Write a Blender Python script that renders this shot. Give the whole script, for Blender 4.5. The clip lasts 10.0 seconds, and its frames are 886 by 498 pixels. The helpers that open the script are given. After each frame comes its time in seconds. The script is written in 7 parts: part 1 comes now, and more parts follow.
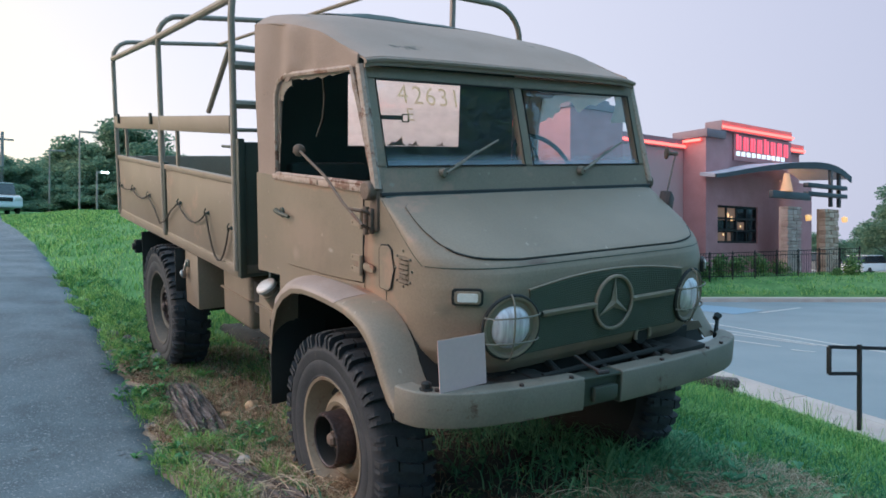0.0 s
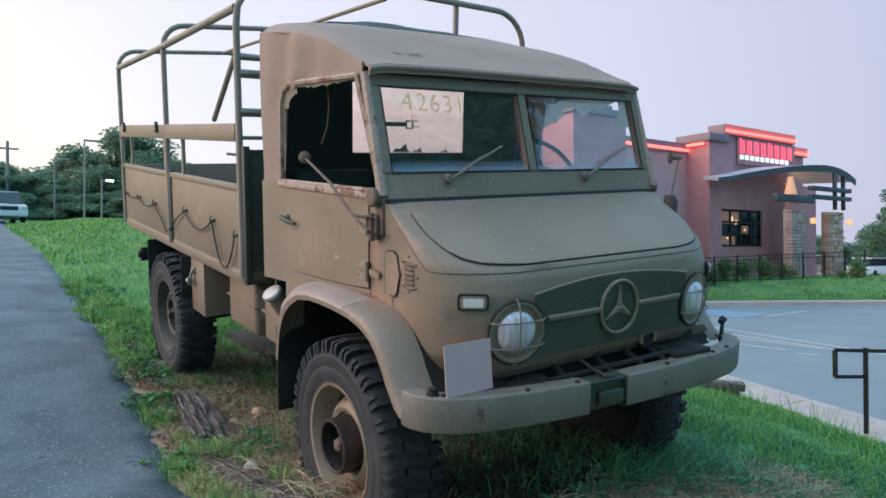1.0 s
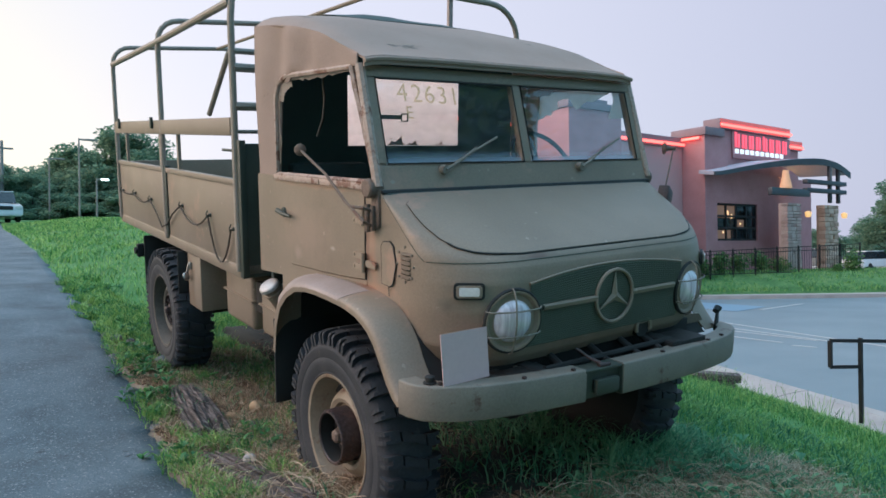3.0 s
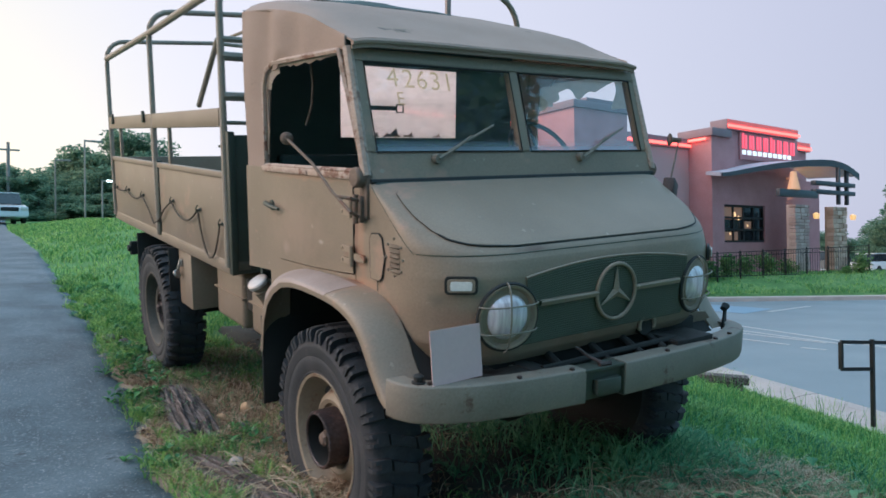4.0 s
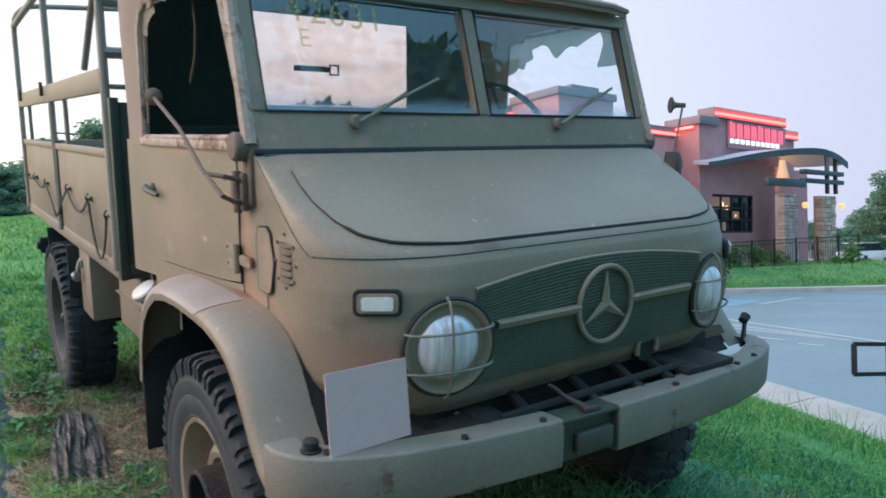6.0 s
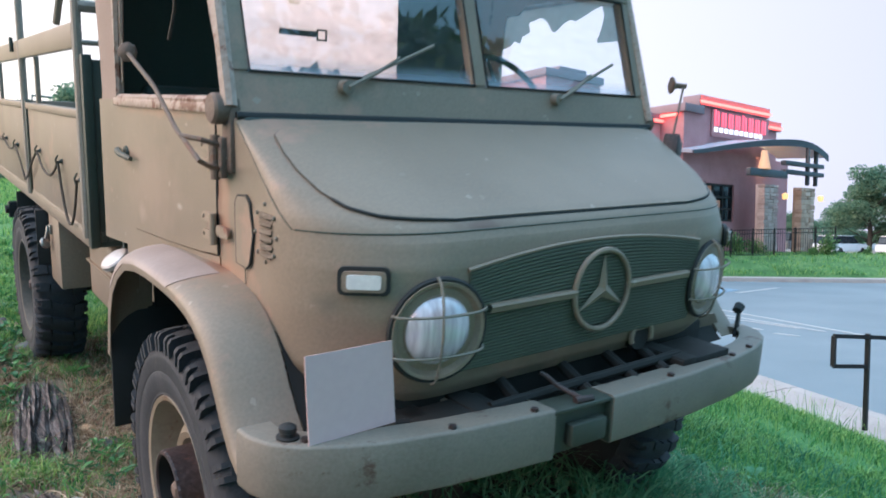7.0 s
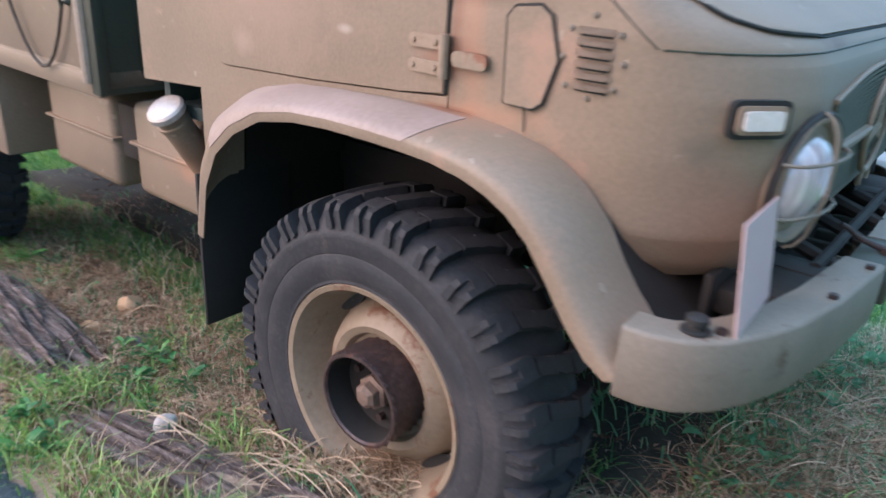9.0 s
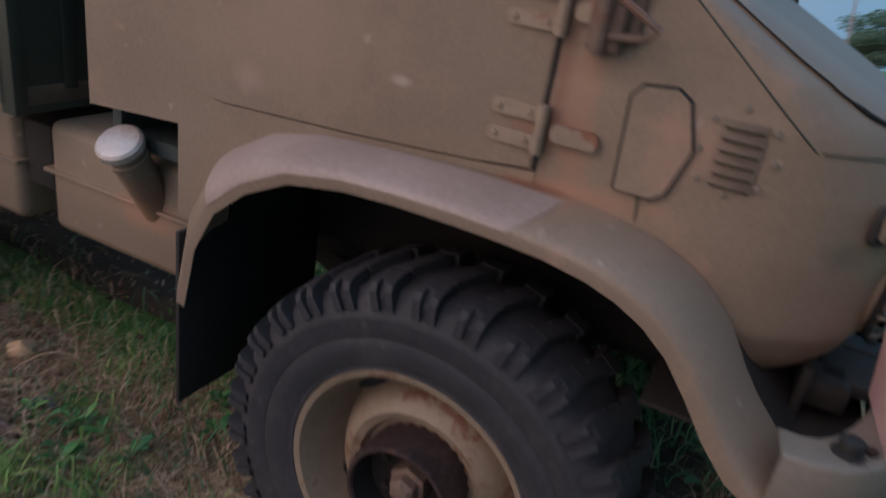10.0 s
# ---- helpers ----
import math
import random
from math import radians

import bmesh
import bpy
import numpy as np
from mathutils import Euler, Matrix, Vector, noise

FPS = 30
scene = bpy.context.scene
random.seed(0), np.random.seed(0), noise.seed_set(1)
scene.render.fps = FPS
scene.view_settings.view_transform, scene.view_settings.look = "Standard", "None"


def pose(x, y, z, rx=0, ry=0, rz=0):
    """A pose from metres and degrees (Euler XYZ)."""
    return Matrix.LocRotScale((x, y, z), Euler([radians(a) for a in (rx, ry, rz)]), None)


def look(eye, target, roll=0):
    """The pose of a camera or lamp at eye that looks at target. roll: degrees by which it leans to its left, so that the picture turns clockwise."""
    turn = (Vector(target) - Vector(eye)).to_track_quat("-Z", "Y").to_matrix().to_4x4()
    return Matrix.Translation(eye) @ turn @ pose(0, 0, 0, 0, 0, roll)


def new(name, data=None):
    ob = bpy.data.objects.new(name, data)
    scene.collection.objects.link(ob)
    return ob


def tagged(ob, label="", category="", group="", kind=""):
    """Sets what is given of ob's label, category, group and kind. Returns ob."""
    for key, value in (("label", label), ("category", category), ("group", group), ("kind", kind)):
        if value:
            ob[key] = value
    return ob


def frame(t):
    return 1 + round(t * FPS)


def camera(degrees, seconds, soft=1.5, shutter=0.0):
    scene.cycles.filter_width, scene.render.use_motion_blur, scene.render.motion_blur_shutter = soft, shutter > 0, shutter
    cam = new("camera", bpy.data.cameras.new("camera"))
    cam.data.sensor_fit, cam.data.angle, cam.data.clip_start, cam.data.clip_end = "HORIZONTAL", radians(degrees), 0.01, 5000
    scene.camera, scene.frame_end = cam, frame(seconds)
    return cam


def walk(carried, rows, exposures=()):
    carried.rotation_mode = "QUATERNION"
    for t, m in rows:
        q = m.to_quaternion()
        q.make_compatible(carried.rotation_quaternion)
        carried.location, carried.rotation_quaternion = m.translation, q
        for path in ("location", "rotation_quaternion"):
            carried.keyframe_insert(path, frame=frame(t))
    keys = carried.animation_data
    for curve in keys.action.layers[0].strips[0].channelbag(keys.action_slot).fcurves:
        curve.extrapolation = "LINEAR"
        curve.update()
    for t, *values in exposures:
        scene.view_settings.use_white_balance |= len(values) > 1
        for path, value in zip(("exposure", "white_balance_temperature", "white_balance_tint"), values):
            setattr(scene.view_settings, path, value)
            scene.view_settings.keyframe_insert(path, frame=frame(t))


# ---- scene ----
cam = camera(63.8, 10.0, soft=1.6, shutter=0.9)
PATH = [
    # seconds, eye, target, roll
    (0.0, (-2.504, -3.085, 1.349), (-1.346, -1.454, 1.349), 0.1),
    (0.5, (-2.509, -3.091, 1.351), (-1.360, -1.453, 1.366), -0.1),
    (1.0, (-2.518, -3.094, 1.349), (-1.369, -1.457, 1.365), -0.3),
    (1.5, (-2.525, -3.098, 1.348), (-1.378, -1.459, 1.374), -0.5),
    (2.0, (-2.524, -3.106, 1.347), (-1.364, -1.477, 1.363), -0.8),
    (2.5, (-2.530, -3.111, 1.339), (-1.368, -1.483, 1.346), -0.8),
    (4.0, (-2.385, -3.010, 1.280), (-1.242, -1.369, 1.294), -0.7),
    (4.5, (-2.221, -2.757, 1.274), (-1.052, -1.134, 1.317), -0.1),
    (5.0, (-2.076, -2.567, 1.299), (-0.880, -0.965, 1.287), -1.8),
    (5.5, (-1.846, -2.463, 1.301), (-0.688, -0.833, 1.299), -1.7),
    (7.0, (-1.687, -2.310, 1.295), (-0.471, -0.724, 1.228), 0.8),
    (7.5, (-1.912, -2.113, 1.214), (-0.666, -0.558, 1.043), 0.3),
    (8.0, (-2.146, -1.846, 1.221), (-0.780, -0.429, 0.865), 0.3),
    (8.5, (-2.186, -1.580, 1.203), (-0.749, -0.240, 0.827), -0.5),
    (9.0, (-2.145, -1.258, 1.246), (-0.647, -0.024, 0.762), -0.3),
    (9.5, (-2.204, -0.984, 1.323), (-0.585, 0.054, 0.772), 0.3),
    (10.0, (-2.205, -0.712, 1.415), (-0.476, 0.124, 0.862), 3.1),
]
# the clip's camera brightens near the wheel and darkens at the end: seconds, stops, kelvin, tint
EXPOSURES = [(0.0, 0.70, 4980, -6), (4.0, 0.66, 4980, -6), (5.0, 1.12, 4950, -6), (5.5, 0.90, 4920, -7), (7.0, 1.22, 5000, -3), (7.5, 1.44, 5050, 2), (8.0, 1.48, 5050, 4), (8.6, 1.70, 5050, 8), (9.0, 1.40, 5050, 6), (9.5, 0.12, 5200, 9), (10.0, -0.15, 5200, 9)]
walk(cam, [(t, look(eye, target, roll)) for t, eye, target, roll in PATH], EXPOSURES)
# world: hazy dusk sky, the sun just gone down beyond the hill
SUN_AZ, SUN_EL = 98.0, 3.0      # degrees from +x towards +y, height
world = bpy.data.worlds.new("dusk")
scene.world = world
world.use_nodes = True
wn, wl = world.node_tree.nodes, world.node_tree.links
wn.clear()
w_out = wn.new("ShaderNodeOutputWorld")
w_bg = wn.new("ShaderNodeBackground")
w_sky = wn.new("ShaderNodeTexSky")
w_sky.sky_type = "NISHITA"
w_sky.sun_disc = False
w_sky.sun_elevation = radians(SUN_EL)
w_sky.sun_rotation = radians(90 - SUN_AZ)
w_sky.dust_density = 3.0
w_coord = wn.new("ShaderNodeTexCoord")
w_dot = wn.new("ShaderNodeVectorMath")
w_dot.operation = "DOT_PRODUCT"
w_dot.inputs[1].default_value = (math.cos(radians(SUN_AZ + 14)), math.sin(radians(SUN_AZ + 14)), 0.02)
w_glow = wn.new("ShaderNodeValToRGB")          # haze colour by the angle to the sunset
w_glow.color_ramp.elements[0].color = (0.185, 0.300, 0.365, 1)
w_glow.color_ramp.elements[1].position = 1.0
w_glow.color_ramp.elements[1].color = (0.67, 0.505, 0.31, 1)
e = w_glow.color_ramp.elements.new(0.28)
e.color = (0.225, 0.340, 0.410, 1)
e = w_glow.color_ramp.elements.new(0.50)
e.color = (0.395, 0.318, 0.345, 1)
e = w_glow.color_ramp.elements.new(0.88)
e.color = (0.585, 0.455, 0.447, 1)
e = w_glow.color_ramp.elements.new(0.965)
e.color = (0.64, 0.490, 0.385, 1)
w_mix = wn.new("ShaderNodeMix")
w_mix.data_type = "RGBA"
w_mix.inputs[0].default_value = 0.12
w_gain = wn.new("ShaderNodeVectorMath")
w_gain.operation = "SCALE"
w_gain.inputs["Scale"].default_value = 0.10
wl.new(w_coord.outputs["Generated"], w_dot.inputs[0])
w_half = wn.new("ShaderNodeMath")
w_half.operation = "MULTIPLY_ADD"
w_half.inputs[1].default_value, w_half.inputs[2].default_value = 0.5, 0.5
wl.new(w_dot.outputs["Value"], w_half.inputs[0])
wl.new(w_half.outputs[0], w_glow.inputs[0])
wl.new(w_sky.outputs[0], w_gain.inputs[0])
w_up = wn.new("ShaderNodeSeparateXYZ")         # clear blue overhead, above the haze
w_rise = wn.new("ShaderNodeMapRange")
w_rise.interpolation_type = "SMOOTHSTEP"
w_rise.inputs["From Min"].default_value, w_rise.inputs["From Max"].default_value = 0.38, 0.85
w_zen = wn.new("ShaderNodeMix")
w_zen.data_type = "RGBA"
w_zen.inputs[7].default_value = (0.50, 0.645, 0.76, 1)
wl.new(w_coord.outputs["Generated"], w_up.inputs[0])
wl.new(w_up.outputs["Z"], w_rise.inputs[0])
wl.new(w_rise.outputs[0], w_zen.inputs[0])
wl.new(w_glow.outputs[0], w_zen.inputs[6])
wl.new(w_zen.outputs[2], w_mix.inputs[6])
wl.new(w_gain.outputs[0], w_mix.inputs[7])
wl.new(w_mix.outputs[2], w_bg.inputs[0])
w_bg.inputs[1].default_value = 1.22
wl.new(w_bg.outputs[0], w_out.inputs[0])
sun = new("sun", bpy.data.lights.new("sun", "SUN"))
sun.data.energy, sun.data.angle, sun.data.color = 2.75, radians(65), (1.0, 0.61, 0.42)
sa, se = radians(156), radians(24)
sun.matrix_world = look((40 * math.cos(sa) * math.cos(se), 40 * math.sin(sa) * math.cos(se), 40 * math.sin(se)), (0, 0, 0))
# ---- materials ----
def material(name, colours, rough=0.6, metal=0.0, scale=6.0, fine=60.0, bump=0.15, spots=None, spot_at=0.62, spot_scale=5.0, stretch=(1, 1, 1), spread=0.5, rand=0.0, island=False, emit=None, spec=0.5, coat=0.0, leafy=0.0, stains=(), specks=None):
    """Two-scale noise over the given colours, fine relief, and stains or rust of their own shape."""
    m = bpy.data.materials.new(name)
    m.use_nodes = True
    n, l = m.node_tree.nodes, m.node_tree.links
    b = n["Principled BSDF"]
    co = n.new("ShaderNodeTexCoord")
    mp = n.new("ShaderNodeMapping")
    mp.inputs["Scale"].default_value = stretch
    l.new(co.outputs["Object"], mp.inputs[0])
    big, small = n.new("ShaderNodeTexNoise"), n.new("ShaderNodeTexNoise")
    big.inputs["Scale"].default_value, big.inputs["Detail"].default_value = scale, 5
    small.inputs["Scale"].default_value, small.inputs["Detail"].default_value = fine, 3
    l.new(mp.outputs[0], big.inputs[0])
    l.new(mp.outputs[0], small.inputs[0])
    add = n.new("ShaderNodeMath")
    add.operation = "MULTIPLY_ADD"
    add.inputs[1].default_value = 0.45
    l.new(small.outputs[0], add.inputs[0])
    half = n.new("ShaderNodeMath")
    half.operation = "MULTIPLY"
    half.inputs[1].default_value = 0.55
    l.new(big.outputs[0], half.inputs[0])
    l.new(half.outputs[0], add.inputs[2])
    value = add.outputs[0]
    if rand or island:
        src = n.new("ShaderNodeNewGeometry").outputs["Random Per Island"] if island else n.new("ShaderNodeObjectInfo").outputs["Random"]
        sh = n.new("ShaderNodeMath")
        sh.operation = "MULTIPLY_ADD"
        sh.inputs[1].default_value = rand or 0.3
        l.new(src, sh.inputs[0])
        l.new(value, sh.inputs[2])
        sub = n.new("ShaderNodeMath")
        sub.operation = "SUBTRACT"
        sub.inputs[1].default_value = (rand or 0.3) / 2
        l.new(sh.outputs[0], sub.inputs[0])
        value = sub.outputs[0]
    ramp = n.new("ShaderNodeValToRGB")
    els = ramp.color_ramp.elements
    k = len(colours)
    while len(els) < k:
        els.new(0.5)
    for i, c in enumerate(colours):
        els[i].position = 0.5 + spread * (i / (k - 1) - 0.5) if k > 1 else 0.5
        els[i].color = (*c, 1)
    l.new(value, ramp.inputs[0])
    colour = ramp.outputs[0]
    if spots:
        sp = n.new("ShaderNodeTexNoise")
        sp.inputs["Scale"].default_value, sp.inputs["Detail"].default_value, sp.inputs["Roughness"].default_value = spot_scale, 8, 0.7
        l.new(mp.outputs[0], sp.inputs[0])
        mask = n.new("ShaderNodeMapRange")
        mask.inputs["From Min"].default_value, mask.inputs["From Max"].default_value = spot_at, spot_at + 0.07
        l.new(sp.outputs[0], mask.inputs[0])
        mx = n.new("ShaderNodeMix")
        mx.data_type = "RGBA"
        l.new(mask.outputs[0], mx.inputs[0])
        l.new(colour, mx.inputs[6])
        mx.inputs[7].default_value = (*spots, 1)
        colour = mx.outputs[2]
    if specks:
        # single grains of another tone: colour, cell scale, share of the cells
        vo = n.new("ShaderNodeTexVoronoi")
        vo.inputs["Scale"].default_value = specks[1]
        l.new(co.outputs["Object"], vo.inputs["Vector"])
        pick = n.new("ShaderNodeMapRange")
        pick.inputs["From Min"].default_value, pick.inputs["From Max"].default_value = 1 - specks[2] * 1.6, 1.0
        pick.inputs["To Max"].default_value = 0.9
        sep = n.new("ShaderNodeSeparateColor")
        l.new(vo.outputs["Color"], sep.inputs[0])
        l.new(sep.outputs[0], pick.inputs[0])
        mx = n.new("ShaderNodeMix")
        mx.data_type = "RGBA"
        l.new(pick.outputs[0], mx.inputs[0])
        l.new(colour, mx.inputs[6])
        mx.inputs[7].default_value = (*specks[0], 1)
        colour = mx.outputs[2]
    for centre, reach, tone, power in stains:
        # a soft-edged rust run at a place on the thing, broken up by noise
        off = n.new("ShaderNodeVectorMath")
        off.operation = "SUBTRACT"
        l.new(co.outputs["Object"], off.inputs[0])
        off.inputs[1].default_value = centre
        sc = n.new("ShaderNodeVectorMath")
        sc.operation = "DIVIDE"
        l.new(off.outputs[0], sc.inputs[0])
        sc.inputs[1].default_value = reach
        ln = n.new("ShaderNodeVectorMath")
        ln.operation = "LENGTH"
        l.new(sc.outputs[0], ln.inputs[0])
        wob = n.new("ShaderNodeTexNoise")
        wob.inputs["Scale"].default_value, wob.inputs["Detail"].default_value = 16, 6
        l.new(co.outputs["Object"], wob.inputs[0])
        sm = n.new("ShaderNodeMath")
        sm.operation = "MULTIPLY_ADD"
        l.new(wob.outputs[0], sm.inputs[0])
        sm.inputs[1].default_value = 1.1
        l.new(ln.outputs["Value"], sm.inputs[2])
        mk = n.new("ShaderNodeMapRange")
        mk.inputs["From Min"].default_value, mk.inputs["From Max"].default_value = 1.55, 0.75
        mk.inputs["To Max"].default_value = power
        l.new(sm.outputs[0], mk.inputs[0])
        mx = n.new("ShaderNodeMix")
        mx.data_type = "RGBA"
        l.new(mk.outputs[0], mx.inputs[0])
        l.new(colour, mx.inputs[6])
        mx.inputs[7].default_value = (*tone, 1)
        colour = mx.outputs[2]
    l.new(colour, b.inputs["Base Color"])
    if leafy:
        tr, ms = n.new("ShaderNodeBsdfTranslucent"), n.new("ShaderNodeMixShader")
        l.new(colour, tr.inputs[0])
        ms.inputs[0].default_value = leafy
        l.new(b.outputs[0], ms.inputs[1])
        l.new(tr.outputs[0], ms.inputs[2])
        l.new(ms.outputs[0], n["Material Output"].inputs[0])
    rr = n.new("ShaderNodeMapRange")
    rr.inputs["To Min"].default_value, rr.inputs["To Max"].default_value = max(0.02, rough - 0.12), min(1, rough + 0.12)
    l.new(small.outputs[0], rr.inputs[0])
    l.new(rr.outputs[0], b.inputs["Roughness"])
    b.inputs["Metallic"].default_value = metal
    b.inputs["Specular IOR Level"].default_value = spec
    b.inputs["Coat Weight"].default_value = coat
    if bump:
        bp = n.new("ShaderNodeBump")
        bp.inputs["Strength"].default_value, bp.inputs["Distance"].default_value = bump, 0.01
        l.new(add.outputs[0], bp.inputs["Height"])
        l.new(bp.outputs[0], b.inputs["Normal"])
    if emit:
        b.inputs["Emission Color"].default_value = (*emit[0], 1)
        b.inputs["Emission Strength"].default_value = emit[1]
    return m


def glass(name, tint=(0.93, 0.96, 0.95), ior=1.45, rough=0.0, haze=0.0, milky=False, dusty=(0.6, 0.6, 0.6), floor=0.0, span=(0.3, 0.8), band=None):
    """A thin pane: clear, with a Fresnel gloss and a little dust."""
    m = bpy.data.materials.new(name)
    m.use_nodes = True
    n, l = m.node_tree.nodes, m.node_tree.links
    n.clear()
    out, mix, clear, gloss, fres = (n.new("ShaderNode" + k) for k in ("OutputMaterial", "MixShader", "BsdfTransparent", "BsdfGlossy", "Fresnel"))
    clear.inputs[0].default_value = (*tint, 1)
    gloss.inputs["Roughness"].default_value = rough
    fres.inputs[0].default_value = ior
    l.new(fres.outputs[0], mix.inputs[0])
    l.new(clear.outputs[0], mix.inputs[1])
    l.new(gloss.outputs[0], mix.inputs[2])
    last = mix.outputs[0]
    if haze:
        dust, dn, dm = n.new("ShaderNodeBsdfTranslucent" if milky else "ShaderNodeBsdfDiffuse"), n.new("ShaderNodeTexNoise"), n.new("ShaderNodeMixShader")
        dust.inputs[0].default_value = (*dusty, 1)
        dn.inputs["Scale"].default_value, dn.inputs["Detail"].default_value = 9, 6
        mr = n.new("ShaderNodeMapRange")
        mr.inputs["From Min"].default_value, mr.inputs["From Max"].default_value = span
        mr.inputs["To Min"].default_value, mr.inputs["To Max"].default_value = floor, haze
        l.new(dn.outputs[0], mr.inputs[0])
        share = mr.outputs[0]
        if band:
            # dust washed down into a film along the lower edge
            tc, sz, low, top = n.new("ShaderNodeTexCoord"), n.new("ShaderNodeSeparateXYZ"), n.new("ShaderNodeMapRange"), n.new("ShaderNodeMath")
            l.new(tc.outputs["Object"], sz.inputs[0])
            low.inputs["From Min"].default_value, low.inputs["From Max"].default_value = band[1], band[0]
            low.inputs["To Max"].default_value = band[2]
            l.new(sz.outputs["Z"], low.inputs[0])
            top.operation = "MAXIMUM"
            l.new(low.outputs[0], top.inputs[0])
            l.new(share, top.inputs[1])
            share = top.outputs[0]
        l.new(share, dm.inputs[0])
        l.new(last, dm.inputs[1])
        l.new(dust.outputs[0], dm.inputs[2])
        last = dm.outputs[0]
    l.new(last, out.inputs[0])
    return m


RUST = (0.20, 0.090, 0.055)
RUSTY_RUN = (0.37, 0.215, 0.140)
OLIVE = material("olive_paint", [(0.176, 0.138, 0.100), (0.218, 0.171, 0.125), (0.260, 0.204, 0.150)], 0.48, scale=2.4, fine=110, bump=0.05, spots=(0.305, 0.205, 0.150), spot_at=0.59, spot_scale=1.8, spread=0.40, specks=((0.32, 0.265, 0.21), 70.0, 0.003), stains=(
    ((-0.86, -0.165, 1.42), (0.20, 0.045, 0.32), (0.34, 0.19, 0.125), 0.55), ((-0.86, -0.20, 1.275), (0.2, 0.15, 0.030), RUSTY_RUN, 0.5), ((-0.86, -0.09, 1.265), (0.2, 0.10, 0.012), (0.20, 0.09, 0.05), 0.8),
    ((-0.80, 0.93, 0.95), (0.10, 0.05, 0.11), (0.20, 0.09, 0.05), 0.8), ((-0.86, -0.10, 1.375), (0.1, 0.10, 0.05), (0.24, 0.115, 0.08), 0.55), ((-0.86, -0.118, 1.48), (0.1, 0.020, 0.26), (0.21, 0.10, 0.065), 0.6), ((-0.89, 0.19, 1.40), (0.1, 0.030, 0.013), (0.46, 0.40, 0.35), 0.7), ((-0.90, 0.55, 1.33), (0.1, 0.05, 0.05), (0.36, 0.27, 0.22), 0.6),
    ((-0.84, 0.98, 0.86), (0.2, 0.16, 0.07), RUSTY_RUN, 0.7), ((-0.86, 0.35, 1.70), (0.2, 0.55, 0.03), RUSTY_RUN, 0.6), ((-0.40, -0.73, 1.455), (0.14, 0.2, 0.016), (0.11, 0.06, 0.045), 0.7),
    ((-0.80, -0.66, 1.275), (0.07, 0.1, 0.035), (0.10, 0.09, 0.07), 0.5), ((0.0, -0.74, 1.05), (0.5, 0.2, 0.03), (0.22, 0.14, 0.09), 0.5), ((-0.88, 0.45, 1.45), (0.2, 0.35, 0.20), (0.33, 0.235, 0.18), 0.45)))
OLIVE_RUSTY = material("rusty_olive_paint", [(0.19, 0.155, 0.115), (0.26, 0.205, 0.15), (0.33, 0.25, 0.18)], 0.55, scale=4, fine=80, bump=0.12, spots=RUST, spot_at=0.56, spot_scale=9)
RUSTED = material("rusted_bracket", [(0.075, 0.052, 0.042), (0.14, 0.10, 0.078), (0.22, 0.16, 0.12)], 0.7, scale=8, fine=90, bump=0.2, spots=(0.15, 0.08, 0.055), spot_at=0.58, spot_scale=14)
OLIVE_WORN = material("worn_bumper_paint", [(0.130, 0.115, 0.092), (0.182, 0.160, 0.130), (0.235, 0.206, 0.170)], 0.6, scale=5, fine=110, bump=0.15, spots=(0.09, 0.055, 0.04), spot_at=0.60, spot_scale=8)
PALE_OLIVE = material("pale_olive_paint", [(0.225, 0.175, 0.150), (0.30, 0.237, 0.212), (0.38, 0.305, 0.285)], 0.5, scale=5, fine=70, bump=0.05)
WORN_FRAME = material("worn_frame_paint", [(0.22, 0.155, 0.118), (0.38, 0.29, 0.24), (0.52, 0.42, 0.37)], 0.55, scale=6, fine=70, bump=0.12, spots=(0.17, 0.080, 0.052), spot_at=0.53, spot_scale=10)
# olive made paler, with the glow from behind left in the colour
BOW = material("glow_lit_bow_paint", [(0.22, 0.18, 0.145), (0.30, 0.25, 0.205), (0.37, 0.31, 0.26)], 0.5, scale=5, fine=80, bump=0.06)
OLIVE_DARK = material("dark_olive_paint", [(0.030, 0.036, 0.028), (0.045, 0.052, 0.040), (0.060, 0.068, 0.052)], 0.55, scale=5, fine=90, bump=0.08)
CANVAS = material("olive_canvas", [(0.245, 0.180, 0.145), (0.305, 0.230, 0.190), (0.365, 0.280, 0.235)], 0.85, scale=3, fine=160, bump=0.25, spots=(0.08, 0.07, 0.055), spot_at=0.62, spot_scale=4)
RUBBER = material("tyre_rubber", [(0.010, 0.013, 0.018), (0.026, 0.029, 0.036), (0.062, 0.060, 0.066)], 0.75, scale=7, fine=90, bump=0.3, spots=(0.075, 0.066, 0.062), spot_at=0.63, spot_scale=9)
# soil darkened to carry the shade under the truck
SHADED_SOIL = material("shaded_soil", [(0.014, 0.017, 0.015), (0.032, 0.034, 0.028), (0.065, 0.060, 0.046)], 0.95, scale=5, fine=50, bump=0.9)
DEAD_LEAF = material("dead_leaves", [(0.055, 0.032, 0.022), (0.15, 0.085, 0.055), (0.30, 0.19, 0.13)], 0.8, scale=3, fine=30, bump=0.1, island=True, rand=0.8)
BLACK = material("black_rubber", [(0.010, 0.011, 0.012), (0.02, 0.021, 0.022)], 0.7, scale=6, fine=60, bump=0.1)
GRILLE_RIB = material("olive_grille_mesh", [(0.055, 0.066, 0.048), (0.085, 0.097, 0.070), (0.12, 0.13, 0.095)], 0.6, scale=5, fine=80, bump=0.05)
CANVAS_IN = material("dark_canvas", [(0.045, 0.075, 0.076), (0.075, 0.11, 0.108)], 0.9, scale=3, fine=120, bump=0.2)
